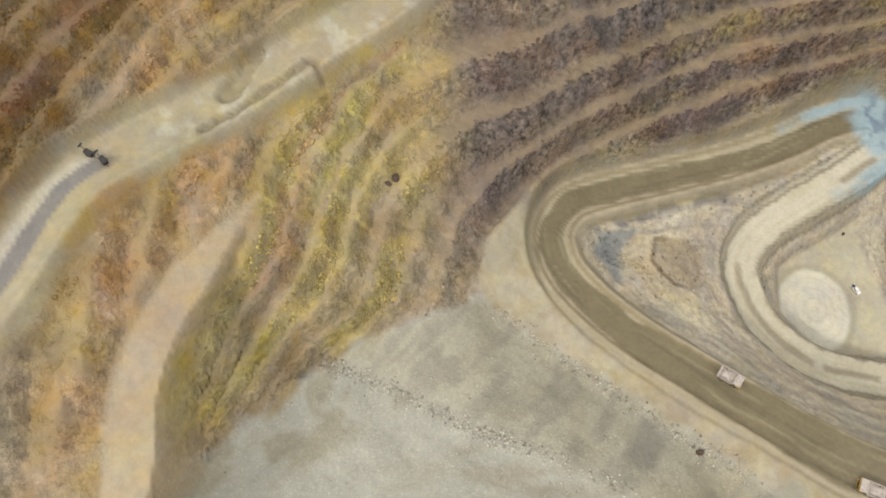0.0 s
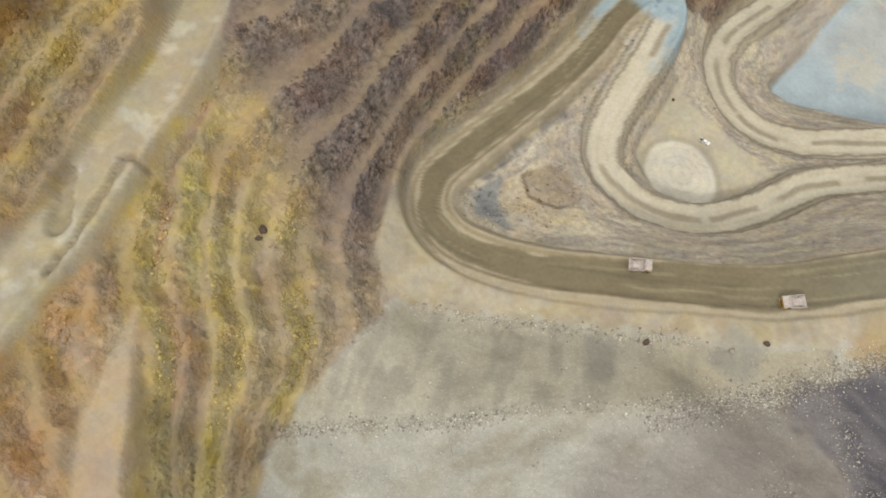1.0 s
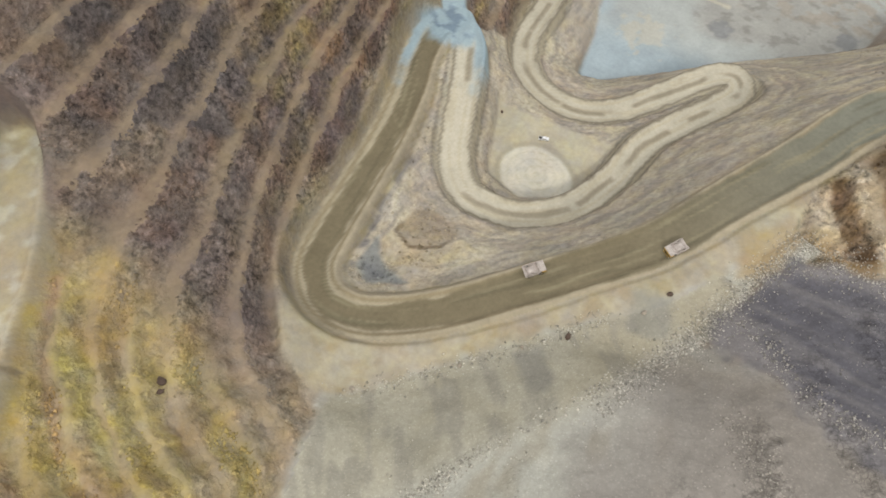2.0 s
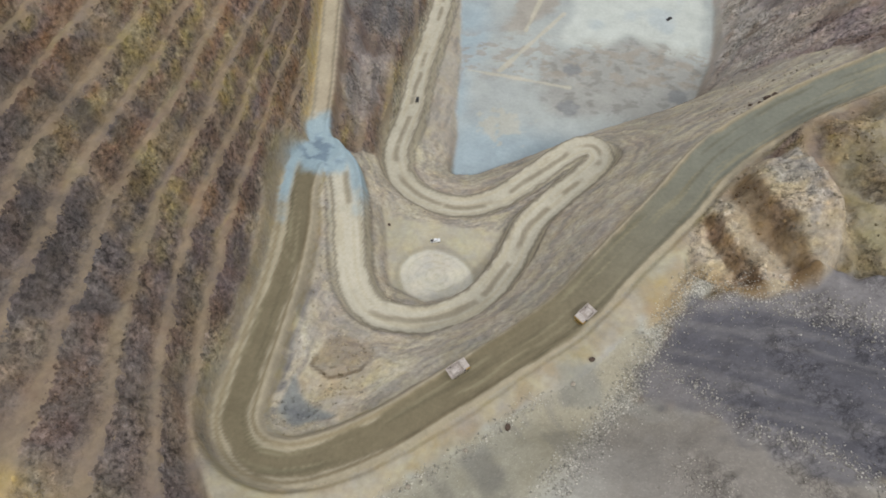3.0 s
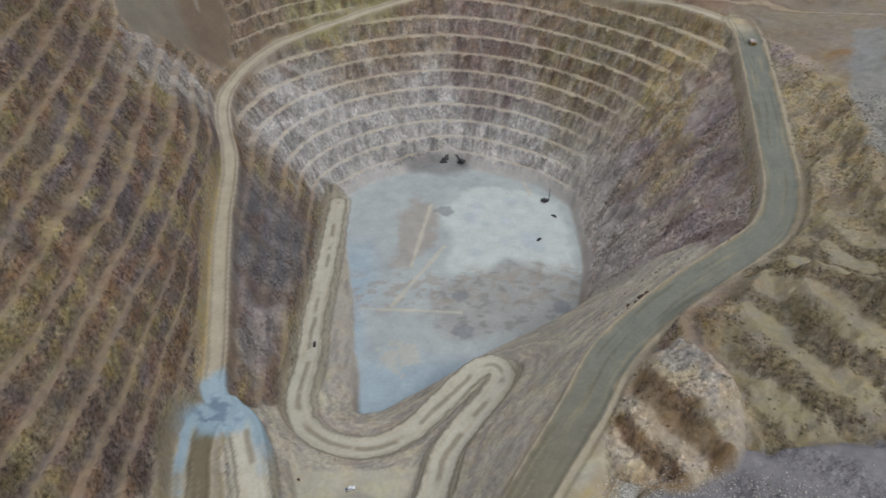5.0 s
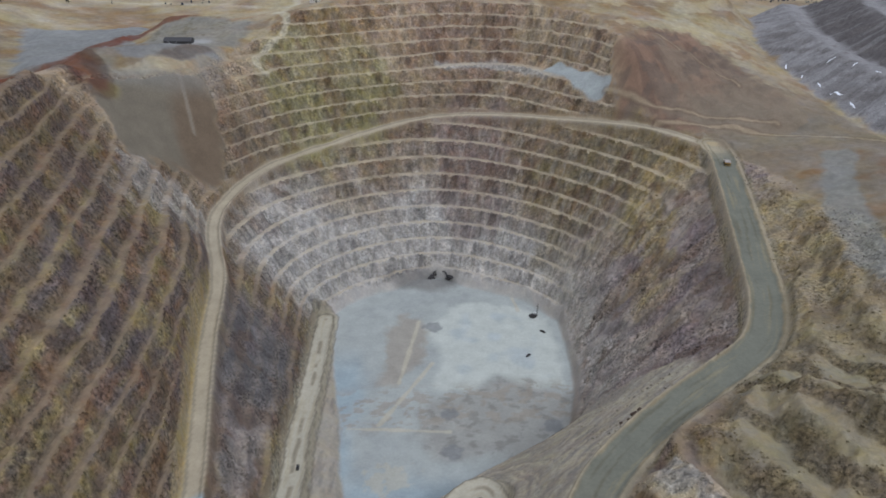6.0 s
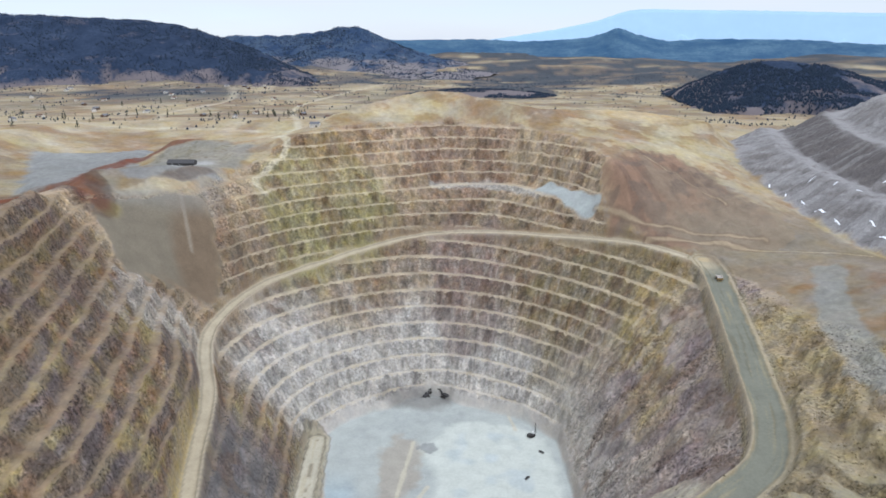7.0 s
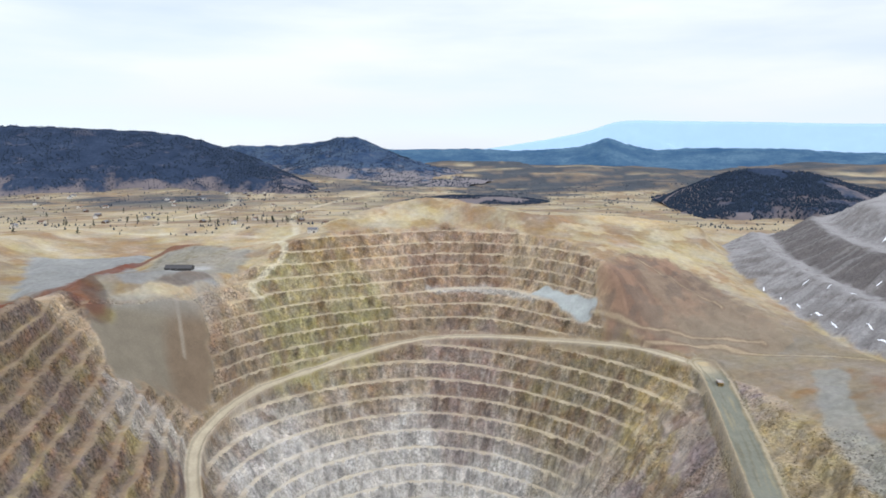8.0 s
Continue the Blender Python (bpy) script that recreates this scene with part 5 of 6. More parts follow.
# ---- hills and mountains beyond the mine ----
def hill_mat(name, dark, light, scale, contrast=0.5, glow=None, scrub=None):
    m, nt, bsdf = node_mat(name)
    geo = nt.nodes.new("ShaderNodeNewGeometry").outputs["Position"]
    mix = nt.nodes.new("ShaderNodeMix")
    mix.data_type = "RGBA"
    mix.inputs["A"].default_value, mix.inputs["B"].default_value = (*dark, 1), (*light, 1)
    n1, n2 = noise_node(nt, geo, scale, 6, 0.65), noise_node(nt, geo, scale * 9, 4, 0.7)
    f = times(nt, remap(nt, n1, 0.5 - contrast * 0.3, 0.5 + contrast * 0.3, 0, 1), remap(nt, n2, 0.35, 0.62, 0.3, 1.0))
    nt.links.new(f, mix.inputs["Factor"])
    shade = mix.outputs["Result"]
    if scrub is not None:
        # bare grey-brown scrub covers the lower slopes and a few clearings
        place = nt.nodes.new("ShaderNodeSeparateXYZ")
        nt.links.new(geo, place.inputs[0])
        low = nt.nodes.new("ShaderNodeMath")
        low.operation = "MULTIPLY_ADD"
        nt.links.new(noise_node(nt, geo, 0.006, 6, 0.62), low.inputs[0])
        low.inputs[1].default_value = 260.0
        nt.links.new(place.outputs["Z"], low.inputs[2])
        shade = mixed(nt, remap(nt, low.outputs[0], 345, 375, 0.9, 0.0), shade, (*scrub, 1), "RGBA")
        clear = times(nt, remap(nt, noise_node(nt, geo, 0.011, 5, 0.6), 0.60, 0.66, 0.0, 0.35), remap(nt, n2, 0.45, 0.55, 0.2, 1.0))
        shade = mixed(nt, clear, shade, (*scrub, 1), "RGBA")
    nt.links.new(shade, bsdf.inputs["Base Color"])
    bsdf.inputs["Roughness"].default_value, bsdf.inputs["Specular IOR Level"].default_value = 1.0, 0.05
    # distance haze, added as a glow of the hill itself
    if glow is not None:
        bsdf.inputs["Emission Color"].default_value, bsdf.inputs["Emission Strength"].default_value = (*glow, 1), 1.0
    return m


def mountain(name, crest, width, foot, material, label, lumps=30.0, seed=0):
    """A ridge with a wandering crest and spurs. crest: bearing, distance and height of the top; width: from crest to foot."""
    top = smooth_line([(math.sin(radians(a)) * r, math.cos(radians(a)) * r, z) for a, r, z in crest], 14)
    across = np.linspace(-1, 1, 41)
    chord = top[-1, :2] - top[0, :2]
    side = np.tile(np.array([chord[1], -chord[0]]) / np.linalg.norm(chord), (len(top), 1))
    px = top[:, None, 0] + side[:, None, 0] * across[None] * width
    py = top[:, None, 1] + side[:, None, 1] * across[None] * width
    spur = fbm(px, py, width * 0.35, 4, 300 + seed)
    shape = np.clip(1 - np.abs(across[None]) * (1 + 0.35 * spur), 0, 1) ** 1.15
    shape = shape * step(1.0, 0.8, np.abs(across[None]))
    pz = foot + (top[:, None, 2] - foot) * shape + lumps * spur * shape * (1 - shape) * 2 + lumps * 0.10 * fbm(px, py, 45, 3, 320 + seed) * (shape > 0.03)
    n, w = pz.shape
    verts = np.stack([px, py, pz - 4 - 45 * step(0.22, 0.0, shape)], -1).reshape(-1, 3)
    i, j = np.meshgrid(np.arange(n - 1), np.arange(w - 1), indexing="ij")
    quads = np.stack([i * w + j, i * w + j + 1, (i + 1) * w + j + 1, (i + 1) * w + j], -1).reshape(-1, 4)
    me = bpy.data.meshes.new(name)
    me.from_pydata(verts.tolist(), [], quads.tolist())
    me.polygons.foreach_set("use_smooth", np.ones(len(quads), bool))
    me.materials.append(material)
    ob = tagged(new(name, me), label, "mountain", kind="structure")
    return ob, verts


def up(distance, degrees):
    return EYE + distance * math.tan(radians(degrees))


# pine colours blued to carry the haze of the distance
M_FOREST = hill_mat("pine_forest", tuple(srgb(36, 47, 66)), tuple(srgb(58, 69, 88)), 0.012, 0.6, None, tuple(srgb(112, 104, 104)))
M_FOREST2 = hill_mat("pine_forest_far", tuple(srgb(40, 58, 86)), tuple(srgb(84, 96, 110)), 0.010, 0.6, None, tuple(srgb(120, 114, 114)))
# the two farthest ranges: haze painted in as blue colour and glow
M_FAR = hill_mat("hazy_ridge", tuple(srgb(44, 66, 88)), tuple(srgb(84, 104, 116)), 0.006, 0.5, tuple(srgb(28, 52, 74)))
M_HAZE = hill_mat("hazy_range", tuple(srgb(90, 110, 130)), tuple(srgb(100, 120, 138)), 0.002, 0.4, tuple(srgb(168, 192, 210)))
far_hills = []
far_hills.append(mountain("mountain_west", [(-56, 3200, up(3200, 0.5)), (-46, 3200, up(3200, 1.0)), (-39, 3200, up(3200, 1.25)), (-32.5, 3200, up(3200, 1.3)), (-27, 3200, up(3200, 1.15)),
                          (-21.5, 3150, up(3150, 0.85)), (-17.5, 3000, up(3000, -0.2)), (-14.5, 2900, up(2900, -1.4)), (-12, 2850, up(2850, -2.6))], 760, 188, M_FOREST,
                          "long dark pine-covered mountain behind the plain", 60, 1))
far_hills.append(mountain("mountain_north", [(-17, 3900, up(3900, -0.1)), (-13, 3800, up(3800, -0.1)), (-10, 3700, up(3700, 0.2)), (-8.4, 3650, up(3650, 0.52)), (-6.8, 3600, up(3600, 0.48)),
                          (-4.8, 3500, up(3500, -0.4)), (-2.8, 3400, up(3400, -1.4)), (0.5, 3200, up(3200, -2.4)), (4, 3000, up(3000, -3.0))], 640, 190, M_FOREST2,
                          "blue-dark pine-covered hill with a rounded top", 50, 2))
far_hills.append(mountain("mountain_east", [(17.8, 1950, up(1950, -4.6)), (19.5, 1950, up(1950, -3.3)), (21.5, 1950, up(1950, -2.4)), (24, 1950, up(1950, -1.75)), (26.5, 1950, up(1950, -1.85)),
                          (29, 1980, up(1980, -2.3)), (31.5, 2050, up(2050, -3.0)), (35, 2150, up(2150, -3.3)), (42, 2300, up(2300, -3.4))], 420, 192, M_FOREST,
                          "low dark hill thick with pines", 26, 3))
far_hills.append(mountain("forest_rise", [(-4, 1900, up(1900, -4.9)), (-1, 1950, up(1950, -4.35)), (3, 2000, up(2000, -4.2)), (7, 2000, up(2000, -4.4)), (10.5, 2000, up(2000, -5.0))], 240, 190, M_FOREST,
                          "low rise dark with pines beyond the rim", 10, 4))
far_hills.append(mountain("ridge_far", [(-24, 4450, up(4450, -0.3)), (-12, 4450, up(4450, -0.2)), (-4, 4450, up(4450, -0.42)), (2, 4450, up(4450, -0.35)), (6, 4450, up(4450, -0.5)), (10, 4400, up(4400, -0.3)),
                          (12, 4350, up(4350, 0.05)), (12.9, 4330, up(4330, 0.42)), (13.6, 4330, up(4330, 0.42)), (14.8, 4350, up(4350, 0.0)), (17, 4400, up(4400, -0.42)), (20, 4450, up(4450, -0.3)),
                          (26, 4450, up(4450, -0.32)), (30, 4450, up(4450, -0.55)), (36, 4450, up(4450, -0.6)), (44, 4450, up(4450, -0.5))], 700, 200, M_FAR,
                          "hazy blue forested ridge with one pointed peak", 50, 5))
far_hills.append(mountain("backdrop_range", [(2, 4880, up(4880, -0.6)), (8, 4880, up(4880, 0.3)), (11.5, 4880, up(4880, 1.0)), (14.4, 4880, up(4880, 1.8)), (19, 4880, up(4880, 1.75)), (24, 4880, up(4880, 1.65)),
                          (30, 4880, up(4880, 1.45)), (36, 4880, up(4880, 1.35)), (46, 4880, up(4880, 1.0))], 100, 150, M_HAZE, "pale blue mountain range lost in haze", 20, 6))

# ---- helpers for things ----
def box(bm, c, s, bevel=0.0, rot=None, taper=(1, 1)):
    """A box of size s at c; taper shrinks its top in x and y."""
    r = bmesh.ops.create_cube(bm, size=1.0)
    for v in r["verts"]:
        k = taper if v.co.z > 0 else (1, 1)
        v.co = Vector((v.co.x * s[0] * k[0], v.co.y * s[1] * k[1], v.co.z * s[2]))
        if rot is not None:
            v.co = rot @ v.co
        v.co += Vector(c)
    if bevel:
        edges = list({e for v in r["verts"] for e in v.link_edges})
        bmesh.ops.bevel(bm, geom=edges, offset=bevel, segments=1, affect="EDGES")


def tube(bm, a, b, r1, r2=None, n=12):
    """A round bar from a to b."""
    a, b = Vector(a), Vector(b)
    q = (b - a).to_track_quat("Z", "Y").to_matrix().to_4x4()
    bmesh.ops.create_cone(bm, cap_ends=True, segments=n, radius1=r1, radius2=r1 if r2 is None else r2, depth=(b - a).length,
                          matrix=Matrix.Translation((a + b) / 2) @ q)


def slab(bm, outline_pts, y0, y1):
    """An outline in x, z drawn out from y0 to y1."""
    lo = [bm.verts.new((x, y0, z)) for x, z in outline_pts]
    hi = [bm.verts.new((x, y1, z)) for x, z in outline_pts]
    bm.faces.new(lo)
    bm.faces.new(hi[::-1])
    n = len(lo)
    for k in range(n):
        bm.faces.new((lo[(k + 1) % n], lo[k], hi[k], hi[(k + 1) % n]))


def part(name, bm, material, parent, label=""):
    bmesh.ops.recalc_face_normals(bm, faces=bm.faces)
    me = bpy.data.meshes.new(name)
    bm.to_mesh(me)
    bm.free()
    me.materials.append(material)
    ob = new(name, me)
    ob.parent = parent
    if label:
        ob["label"] = label
    return ob


def made(*steps):
    bm = bmesh.new()
    for f in steps:
        f(bm)
    return bm


def thing(name, label, category, group=""):
    return tagged(new(name), label, category, group)


def put(ob, x, y, heading, z=None):
    """Stands a thing on the land, turned to a compass heading in degrees."""
    ob.matrix_world = pose(x, y, ground_at(x, y) if z is None else z, 0, 0, 90 - heading)
    return ob


def heading_on(line, x, y):
    k = int(np.argmin(np.hypot(line[:, 0] - x, line[:, 1] - y)))
    a, b = line[max(k - 1, 0)], line[min(k + 1, len(line) - 1)]
    return math.degrees(math.atan2(b[0] - a[0], b[1] - a[1])), math.degrees(math.atan2(b[2] - a[2], math.hypot(b[0] - a[0], b[1] - a[1])))


M_BED = plain("dusty_cream_paint", tuple(srgb(176, 166, 156)), 0.7, 0.0, 0.35, 0.6)
M_YELLOW = plain("worn_yellow_paint", tuple(srgb(176, 142, 62)), 0.55, 0.0, 0.35, 0.8)
M_STEEL = plain("dark_steel", tuple(srgb(70, 66, 62)), 0.6, 0.4, 0.35, 1.0)
M_TYRE = plain("dusty_rubber", tuple(srgb(52, 50, 48)), 0.9, 0.0, 0.3, 1.2)
M_RIM = plain("dusty_rim", tuple(srgb(150, 138, 112)), 0.7, 0.1, 0.3, 1.5)
M_GLASS = plain("dark_glass", tuple(srgb(30, 36, 42)), 0.12, 0.0, 0.1, 2.0, 0.6)
M_WHITE = plain("white_paint", tuple(srgb(222, 222, 220)), 0.45, 0.0, 0.15, 1.5)
M_DARKPAINT = plain("dark_grey_paint", tuple(srgb(58, 56, 56)), 0.5, 0.0, 0.25, 1.5)
M_LAMP = plain("lamp_lens", tuple(srgb(220, 216, 200)), 0.2, 0.0, 0.1, 3.0)
M_ROOF = plain("grey_metal_roof", tuple(srgb(104, 104, 108)), 0.5, 0.3, 0.2, 0.4)
M_WALLP = plain("pale_siding", tuple(srgb(204, 198, 186)), 0.8, 0.0, 0.2, 0.6)
M_BROWNROOF = plain("brown_shingle", tuple(srgb(104, 82, 68)), 0.85, 0.0, 0.3, 0.6)
M_BARK = plain("pine_bark", tuple(srgb(82, 66, 54)), 0.95, 0.0, 0.3, 2.0)
M_NEEDLE = plain("pine_needles", tuple(srgb(52, 60, 46)), 0.9, 0.0, 0.45, 0.8)
M_SNOW = plain("old_snow", tuple(srgb(236, 238, 242)), 0.7, 0.0, 0.06, 0.3)


def wheel(parent, x, y, r, w):
    t = part("wheel", made(lambda bm: tube(bm, (x, y - w / 2, r), (x, y + w / 2, r), r, n=20)), M_TYRE, parent)
    part("rim", made(lambda bm: tube(bm, (x, y - w / 2 - 0.04, r), (x, y + w / 2 + 0.04, r), r * 0.55, n=14)), M_RIM, t)
    return t


def haul_truck(label):
    """Rigid dump truck, 12 m long, nose to +x."""
    t = thing("haul_truck", label, "haul truck", "haul trucks of the mine")
    part("chassis", made(lambda bm: box(bm, (-0.3, 0.9, 1.9), (10.2, 0.5, 0.9), 0.06), lambda bm: box(bm, (-0.3, -0.9, 1.9), (10.2, 0.5, 0.9), 0.06),
                         lambda bm: box(bm, (3.2, 0, 1.9), (0.6, 5.0, 0.6)), lambda bm: box(bm, (-3.0, 0, 1.8), (0.8, 4.6, 0.8))), M_STEEL, t)
    bed = part("dump_bed", made(lambda bm: slab(bm, [(-6.2, 3.1), (-4.6, 2.35), (1.5, 2.9), (2.4, 4.6), (2.1, 4.75), (1.2, 3.25), (-4.5, 2.7), (-6.1, 3.4)], -3.1, 3.1)), M_BED, t)
    for s in (-1, 1):
        part("side_plate", made(lambda bm: slab(bm, [(-6.3, 3.2), (-4.6, 2.3), (1.6, 2.85), (2.6, 4.8), (-3.4, 4.75), (-6.0, 4.1)], s * 3.3 - 0.14, s * 3.3 + 0.14)), M_BED, bed)
        for k in range(5):
            part("rib", made(lambda bm: box(bm, (-4.3 + 1.35 * k, s * 3.52, 3.55), (0.28, 0.22, 1.9), 0.03)), M_BED, bed)
    part("canopy", made(lambda bm: box(bm, (4.1, 0, 5.0), (3.6, 6.4, 0.28), 0.06), lambda bm: box(bm, (5.8, 0, 5.1), (0.25, 6.4, 0.5), 0.04)), M_BED, bed, "flat canopy plate over the cab")
    part("load", made(lambda bm: box(bm, (-1.9, 0, 3.6), (6.4, 5.8, 1.6), 0.5, None, (0.5, 0.45))), M_BED, bed, "heaped pale ore")
    part("deck", made(lambda bm: box(bm, (4.7, 0, 3.3), (2.6, 6.6, 0.25), 0.05)), M_YELLOW, t)
    cab = part("cab", made(lambda bm: box(bm, (4.5, 1.9, 4.2), (1.9, 1.9, 1.6), 0.12, None, (0.9, 0.95))), M_YELLOW, t)
    part("windscreen", made(lambda bm: box(bm, (5.45, 1.9, 4.4), (0.06, 1.6, 0.8))), M_GLASS, cab)
    part("side_window", made(lambda bm: box(bm, (4.5, 2.86, 4.4), (1.3, 0.06, 0.8))), M_GLASS, cab)
    part("radiator", made(lambda bm: box(bm, (5.6, 0, 2.3), (0.9, 3.4, 1.9), 0.1)), M_STEEL, t)
    part("bumper", made(lambda bm: box(bm, (6.0, 0, 1.3), (0.5, 6.0, 0.5), 0.08)), M_YELLOW, t)
    for s in (-1, 1):
        part("headlight", made(lambda bm: box(bm, (6.1, s * 2.4, 2.0), (0.15, 0.5, 0.35), 0.04)), M_LAMP, t)
        part("ladder", made(lambda bm: tube(bm, (6.1, s * 2.9, 1.1), (5.7, s * 2.9, 3.3), 0.06, n=6), lambda bm: tube(bm, (6.1, s * 2.3, 1.1), (5.7, s * 2.3, 3.3), 0.06, n=6),
                            *[(lambda k: (lambda bm: tube(bm, (6.05 - 0.09 * k, s * 2.9, 1.3 + 0.45 * k), (6.05 - 0.09 * k, s * 2.3, 1.3 + 0.45 * k), 0.05, n=6)))(k) for k in range(5)]), M_STEEL, t)
        part("handrail", made(lambda bm: tube(bm, (5.9, s * 3.2, 3.4), (5.9, s * 3.2, 4.3), 0.05, n=6), lambda bm: tube(bm, (3.6, s * 3.2, 3.4), (3.6, s * 3.2, 4.3), 0.05, n=6),
                              lambda bm: tube(bm, (3.6, s * 3.2, 4.3), (5.9, s * 3.2, 4.3), 0.05, n=6)), M_YELLOW, t)
        wheel(t, 3.2, s * 2.7, 1.45, 1.0)
        wheel(t, -3.0, s * 2.9, 1.45, 0.9)
        wheel(t, -3.0, s * 1.8, 1.45, 0.9)
    return t


def pickup(label, paint):
    """Pickup truck, 5.6 m long, nose to +x."""
    t = thing("pickup_truck", label, "pickup truck", "pickups of the mine")
    part("body", made(lambda bm: slab(bm, [(-2.8, 0.5), (2.7, 0.5), (2.75, 0.95), (2.6, 1.1), (1.2, 1.18), (-2.8, 1.15)], -0.98, 0.98)), paint, t)
    cab = part("cab", made(lambda bm: box(bm, (0.1, 0, 1.5), (2.5, 1.8, 0.75), 0.08, None, (0.72, 0.86))), paint, t)
    part("windscreen", made(lambda bm: box(bm, (1.12, 0, 1.5), (0.1, 1.5, 0.5), 0, Matrix.Rotation(radians(-32), 3, "Y"))), M_GLASS, cab)
    part("rear_window", made(lambda bm: box(bm, (-0.95, 0, 1.52), (0.08, 1.4, 0.42), 0, Matrix.Rotation(radians(28), 3, "Y"))), M_GLASS, cab)
    for s in (-1, 1):
        part("side_window", made(lambda bm: box(bm, (0.1, s * 0.87, 1.52), (1.7, 0.06, 0.42), 0, Matrix.Rotation(radians(s * 8), 3, "X"))), M_GLASS, cab)
        part("headlight", made(lambda bm: box(bm, (2.74, s * 0.72, 0.85), (0.08, 0.35, 0.2), 0.02)), M_LAMP, t)
    part("cargo_bed", made(lambda bm: box(bm, (-1.95, 0, 1.17), (1.5, 1.6, 0.06))), M_STEEL, t)
    for x in (-1.75, 1.75):
        for s in (-1, 1):
            wheel(t, x, s * 0.85, 0.42, 0.3)
    return t


def excavator(label):
    """Large crawler excavator, boom to +x."""
    t = thing("excavator", label, "excavator", "excavators at the digging face")
    for s in (-1, 1):
        tr = part("track", made(lambda bm: slab(bm, [(-3.2, 0.5), (-2.7, 0.05), (2.7, 0.05), (3.2, 0.5), (3.2, 1.0), (2.7, 1.4), (-2.7, 1.4), (-3.2, 1.0)], s * 2.1 - 0.45, s * 2.1 + 0.45)), M_TYRE, t)
        part("track_frame", made(lambda bm: box(bm, (0, s * 2.1, 0.72), (4.6, 1.0, 0.6), 0.08)), M_STEEL, tr)
    part("turntable", made(lambda bm: tube(bm, (0, 0, 1.2), (0, 0, 1.8), 1.5, n=20), lambda bm: box(bm, (0, 0, 1.0), (2.6, 3.6, 0.6), 0.1)), M_STEEL, t)
    house = part("house", made(lambda bm: box(bm, (-1.2, 0, 2.9), (6.0, 4.2, 2.2), 0.2)), M_DARKPAINT, t)
    part("counterweight", made(lambda bm: box(bm, (-4.4, 0, 2.7), (1.0, 4.2, 1.8), 0.3)), M_DARKPAINT, house)
    part("exhaust", made(lambda bm: tube(bm, (-3.0, -1.2, 3.9), (-3.0, -1.2, 4.9), 0.16, n=10)), M_STEEL, house)
    cab = part("cab", made(lambda bm: box(bm, (1.2, 1.4, 4.0), (2.0, 1.6, 2.2), 0.12)), M_DARKPAINT, t)
    part("windscreen", made(lambda bm: box(bm, (2.22, 1.4, 4.1), (0.05, 1.35, 1.6))), M_GLASS, cab)
    boom = part("boom", made(lambda bm: slab(bm, [(1.2, 2.6), (1.9, 2.4), (5.4, 6.6), (8.6, 6.0), (8.8, 6.5), (5.2, 7.4), (4.6, 7.0)], -0.45, 0.45)), M_DARKPAINT, t)
    for s in (-1, 1):
        part("boom_cylinder", made(lambda bm: tube(bm, (2.0, s * 0.65, 2.6), (5.0, s * 0.65, 6.2), 0.18, n=10)), M_STEEL, boom)
    stick = part("stick", made(lambda bm: slab(bm, [(8.2, 6.9), (8.9, 6.6), (8.4, 2.4), (8.0, 2.4)], -0.35, 0.35)), M_DARKPAINT, t)
    part("bucket", made(lambda bm: slab(bm, [(8.7, 2.6), (7.9, 2.7), (6.9, 2.0), (6.7, 1.0), (7.2, 1.0), (7.4, 1.7), (8.1, 2.2), (8.8, 2.1)], -1.1, 1.1)), M_STEEL, stick)
    return t


def drill_rig(label):
    t = thing("drill_rig", label, "drill rig")
    for s in (-1, 1):
        part("track", made(lambda bm: slab(bm, [(-2.8, 0.4), (-2.4, 0.05), (2.4, 0.05), (2.8, 0.4), (2.8, 0.8), (2.4, 1.1), (-2.4, 1.1), (-2.8, 0.8)], s * 1.7 - 0.35, s * 1.7 + 0.35)), M_TYRE, t)
    part("deck", made(lambda bm: box(bm, (-0.5, 0, 1.6), (8.0, 3.4, 0.8), 0.1)), M_DARKPAINT, t)
    part("engine_house", made(lambda bm: box(bm, (-2.2, 0, 2.9), (4.2, 2.8, 1.8), 0.15)), M_DARKPAINT, t)
    cab = part("cab", made(lambda bm: box(bm, (2.4, 1.0, 3.1), (1.6, 1.6, 2.0), 0.1)), M_WHITE, t)
    part("windscreen", made(lambda bm: box(bm, (3.22, 1.0, 3.3), (0.05, 1.3, 1.2))), M_GLASS, cab)
    mast = part("mast", made(*[(lambda y, x: (lambda bm: tube(bm, (x, y, 0.6), (x, y, 13.5), 0.1, n=6)))(y, x) for y in (-1.1, -0.3) for x in (3.4, 4.2)],
                             *[(lambda k: (lambda bm: tube(bm, (3.4, -1.1, 1 + k), (4.2, -0.3, 2 + k), 0.05, n=5)))(k) for k in range(12)]), M_STEEL, t)
    part("drill_rod", made(lambda bm: tube(bm, (3.8, -0.7, 0.1), (3.8, -0.7, 12.5), 0.14, n=8)), M_STEEL, mast)
    return t


def put_on_road(ob, line, x, y, flip=False, size=0.74):
    h, g = heading_on(line, x, y)
    z = ground_at(x, y) - 0.05
    ob.matrix_world = pose(x, y, z, 0, 0, 90 - (h + (180 if flip else 0))) @ pose(0, 0, 0, 0, g if flip else -g, 0) @ Matrix.Scale(size, 4)
    return ob


